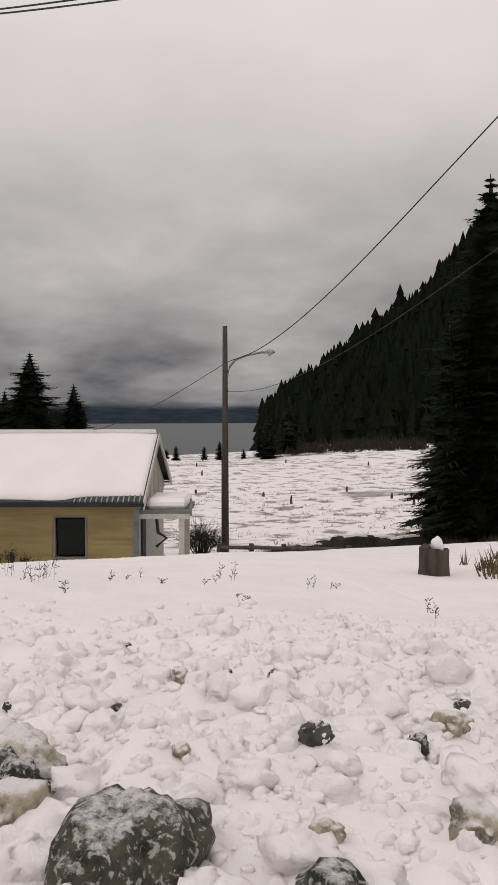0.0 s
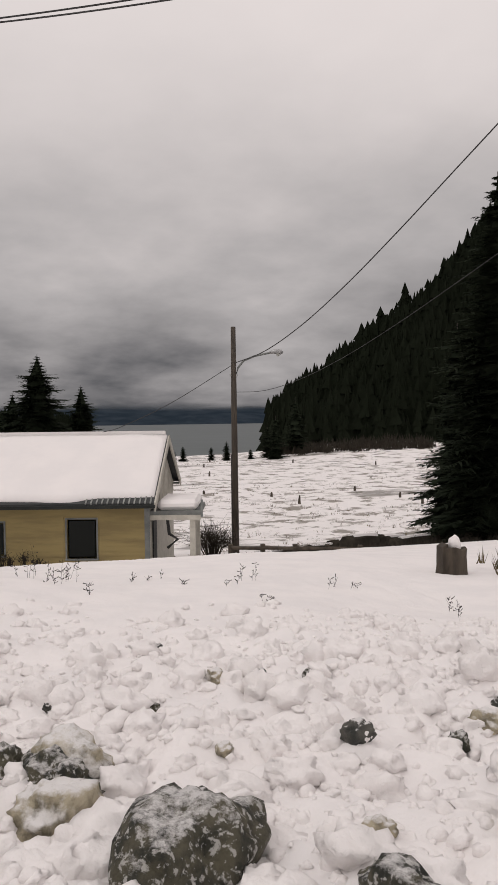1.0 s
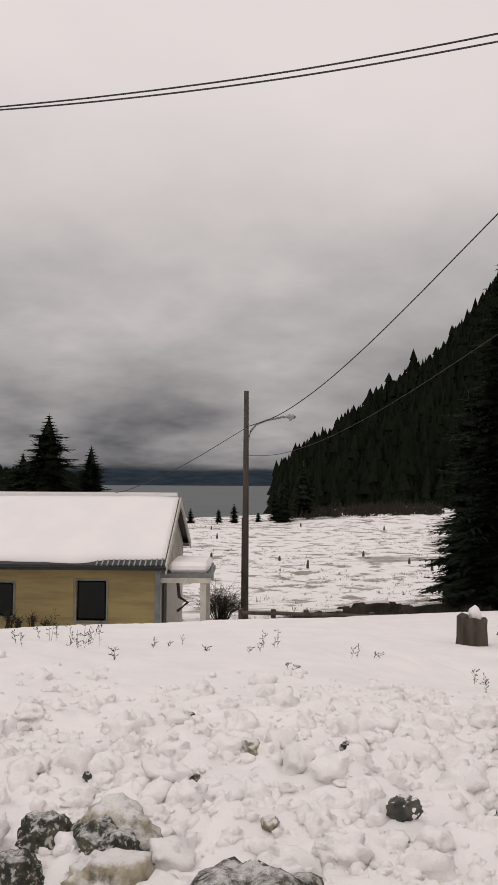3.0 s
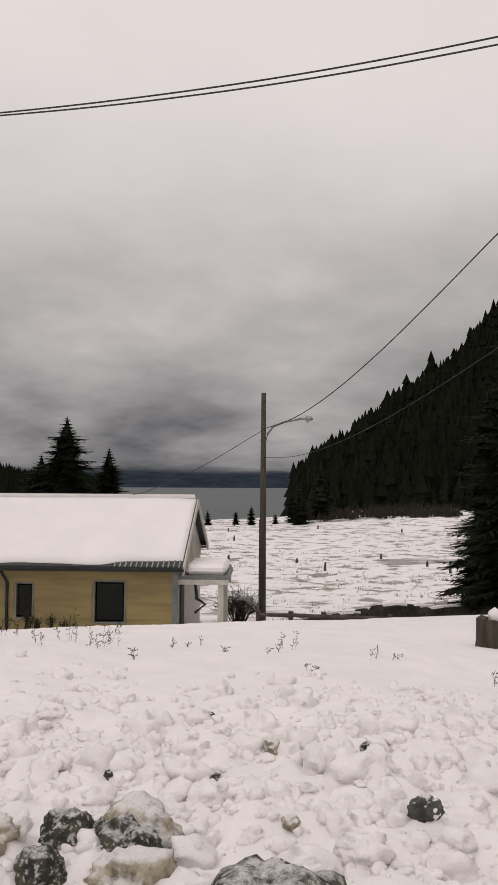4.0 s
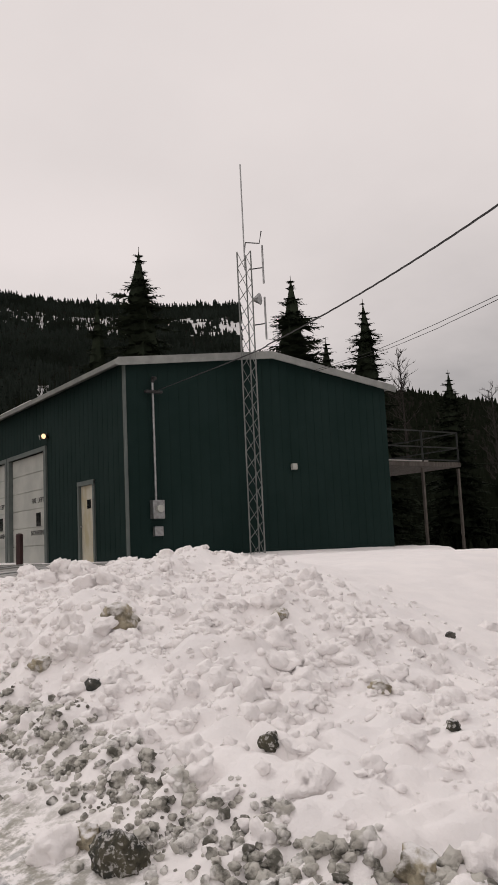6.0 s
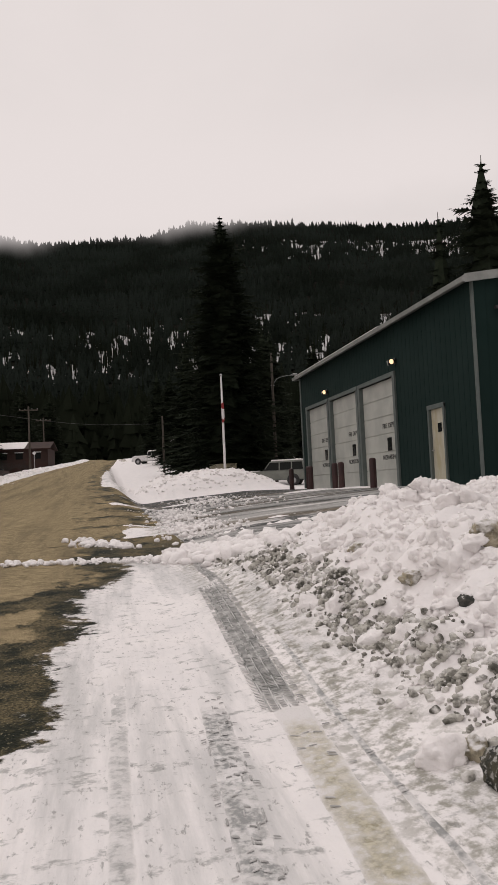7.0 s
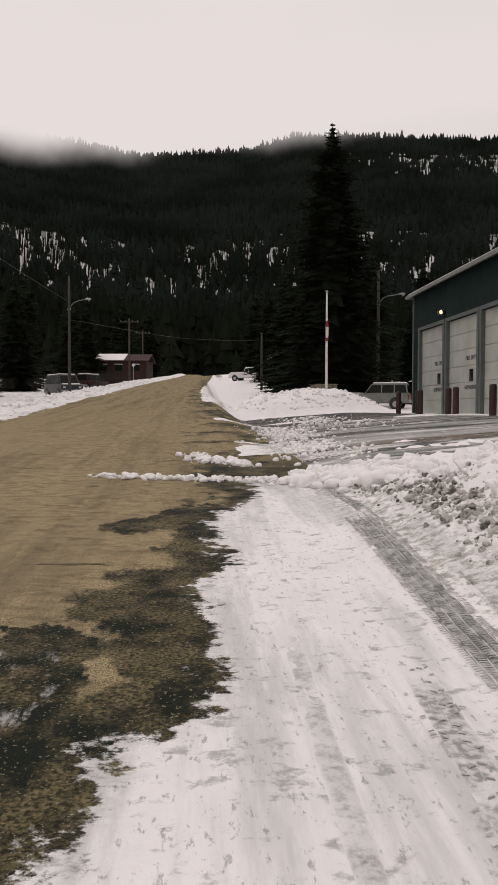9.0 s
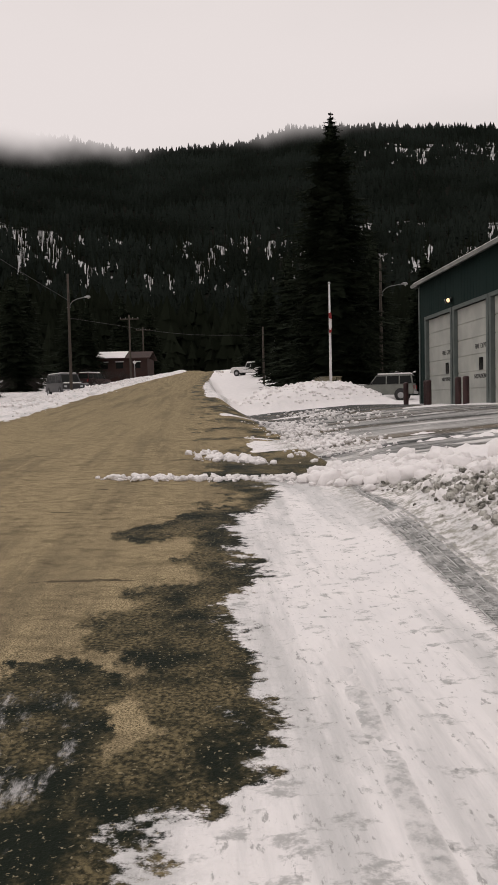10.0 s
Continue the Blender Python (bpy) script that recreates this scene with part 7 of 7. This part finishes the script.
    part("bumper", boxed(nose - 0.02, -width / 2, 0.44, nose + 0.10, width / 2, 0.60, bevel=0.03), STEEL, t)
    part("bumper", boxed(tail - 0.10, -width / 2, 0.44, tail + 0.02, width / 2, 0.60, bevel=0.03), STEEL, t)
    for x0, x1, z in snow_top:
        part("snow_cap", boxed(x0, -width / 2 + 0.2, z, x1, width / 2 - 0.2, z + 0.11, bevel=0.045), SNOW, t)
    return t


suv_low = [(2.05, 0.42), (2.05, 0.92), (1.95, 1.02), (0.95, 1.08), (-2.0, 1.08), (-2.05, 0.42)]
suv_cabin = [(0.90, 1.06), (0.42, 1.72), (-1.88, 1.74), (-2.0, 1.06)]
car("suv", pose(-56.1, 8.75, 1.06, 0, 0, -112), "grey-green four-wheel drive with snow on its roof", suv_low, suv_cabin, 1.75, CAR_GREY, [(-1.8, 0.35, 1.72), (1.15, 1.85, 1.02)], (-0.25, -1.1))
van_low = [(2.3, 0.42), (2.3, 1.0), (1.75, 1.14), (-2.3, 1.14), (-2.35, 0.42)]
van_cabin = [(1.7, 1.12), (1.15, 1.92), (-2.2, 1.95), (-2.3, 1.12)]
car("van", pose(-73.5, -15.2, float(base_z(-73.5, -15.2)), 0, 0, 28), "dark van with a snowy roof beside the road", van_low, van_cabin, 1.9, CAR_DARK, [(-2.1, 1.0, 1.92), (1.8, 2.2, 1.06)], (0.2, -1.0))
truck_low = [(2.6, 0.42), (2.6, 0.95), (2.45, 1.05), (-2.6, 1.08), (-2.6, 0.42)]
truck_cabin = [(1.3, 1.06), (0.85, 1.70), (-0.35, 1.72), (-0.5, 1.06)]
car("pickup", pose(-108, 3.5, float(base_z(-108, 3.5)) - 0.15, 0, 0, 60), "white pickup truck parked beyond the snow pile", truck_low, truck_cabin, 1.85, WHITE, [(-2.5, -0.6, 1.06), (-0.3, 0.8, 1.70)], (0.25,))
car("red_car", pose(-94, -15.2, float(base_z(-94, -15.2)), 0, 0, 150), "dark red car half buried by the ploughed snow", suv_low, suv_cabin, 1.7, CAR_RED, [(-1.8, 0.35, 1.72)], (-0.25, -1.1))


def flagpole(x, y, z):
    t = thing("flagpole", pose(x, y, z), "white flagpole with a limp red and white flag", "flagpole")
    part("pole", tube(bmesh.new(), [(0, 0, -0.5), (0, 0, 3.2), (0, 0, 6.9)], [0.09, 0.075, 0.05], 12), WHITE, t, smooth_faces=True)
    part("finial", tube(bmesh.new(), [(0, 0, 6.9), (0, 0, 6.96), (0, 0, 7.03)], [0.07, 0.09, 0.03], 10), STEEL, t)
    for z0, z1, mt in ((4.25, 4.45, RED), (4.45, 5.1, WHITE), (5.1, 5.25, RED)):
        V, F = [], []
        n = 14
        for i in range(5):
            zz = z0 + (z1 - z0) * i / 4
            for k in range(n):
                a = k / (n - 1)
                V.append((0.05 + 0.11 * a + 0.02 * math.sin(i), 0.09 * math.sin(a * 14 + zz * 1.2), zz - 0.30 * a))
        for i in range(4):
            for k in range(n - 1):
                F.append((i * n + k, i * n + k + 1, (i + 1) * n + k + 1, (i + 1) * n + k))
        ob = new("flag_panel", mesh_from("flag_panel", V, F, mt, True))
        so = ob.modifiers.new("cloth", "SOLIDIFY")
        so.thickness = 0.006
        ob.parent = t
    return t


flagpole(-50.6, 4.2, 1.2)


def roadside_house(x, y, z, rz):
    t = thing("red_house", pose(x, y, z, 0, 0, rz), "low rust-red house with a snowy roof by the road", "house")
    part("wall", boxed(-3.6, -3, -1.5, 3.6, 3, 2.3), BRICK, t)
    part("roof", prism(bmesh.new(), [(-3.5, 2.2), (0, 3.3), (3.5, 2.2), (3.5, 2.35), (0, 3.45), (-3.5, 2.35)], "x", -4.0, 4.0), BRICK, t)
    part("roof_snow", prism(bmesh.new(), [(-3.4, 2.36), (0, 3.46), (3.4, 2.36), (3.4, 2.44), (0, 3.54), (-3.4, 2.44)], "x", -3.9, 0.4), SNOW, t)
    for k in (-3.1, -0.9, 1.6):
        w = part("window", boxed(k, -3.03, 0.9, k + 1.0, -2.98, 1.8), GLASS_DARK, t)
        part("window_frame", boxed(k - 0.08, -3.05, 1.8, k + 1.08, -2.97, 1.9), WHITE, w)
    return t


roadside_house(-122, -13.9, 5.6, 84)
x0_, y0_ = -104.5, -11.4
sg = thing("road_sign", pose(x0_, y0_, float(base_z(x0_, y0_))), "white diamond road sign on a thin post", "road sign")
part("post", tube(bmesh.new(), [(0, 0, -0.3), (0, 0, 2.4)], 0.04, 6), STEEL, sg)
part("plate", prism(bmesh.new(), [(-0.25, 2.2), (0, 1.95), (0.25, 2.2), (0, 2.45)], "x", 0.04, 0.06), WHITE, sg)
ub = thing("utility_box", pose(-58, 5.2, 1.6), "tan utility cabinet beside the flagpole", "utility cabinet")
part("cabinet", boxed(-0.5, -0.9, -0.4, 0.5, 0.9, 1.15, bevel=0.03), DOOR_TAN, ub)
part("lid", boxed(-0.55, -0.95, 1.15, 0.55, 0.95, 1.22, bevel=0.01), DOOR_TAN, ub)
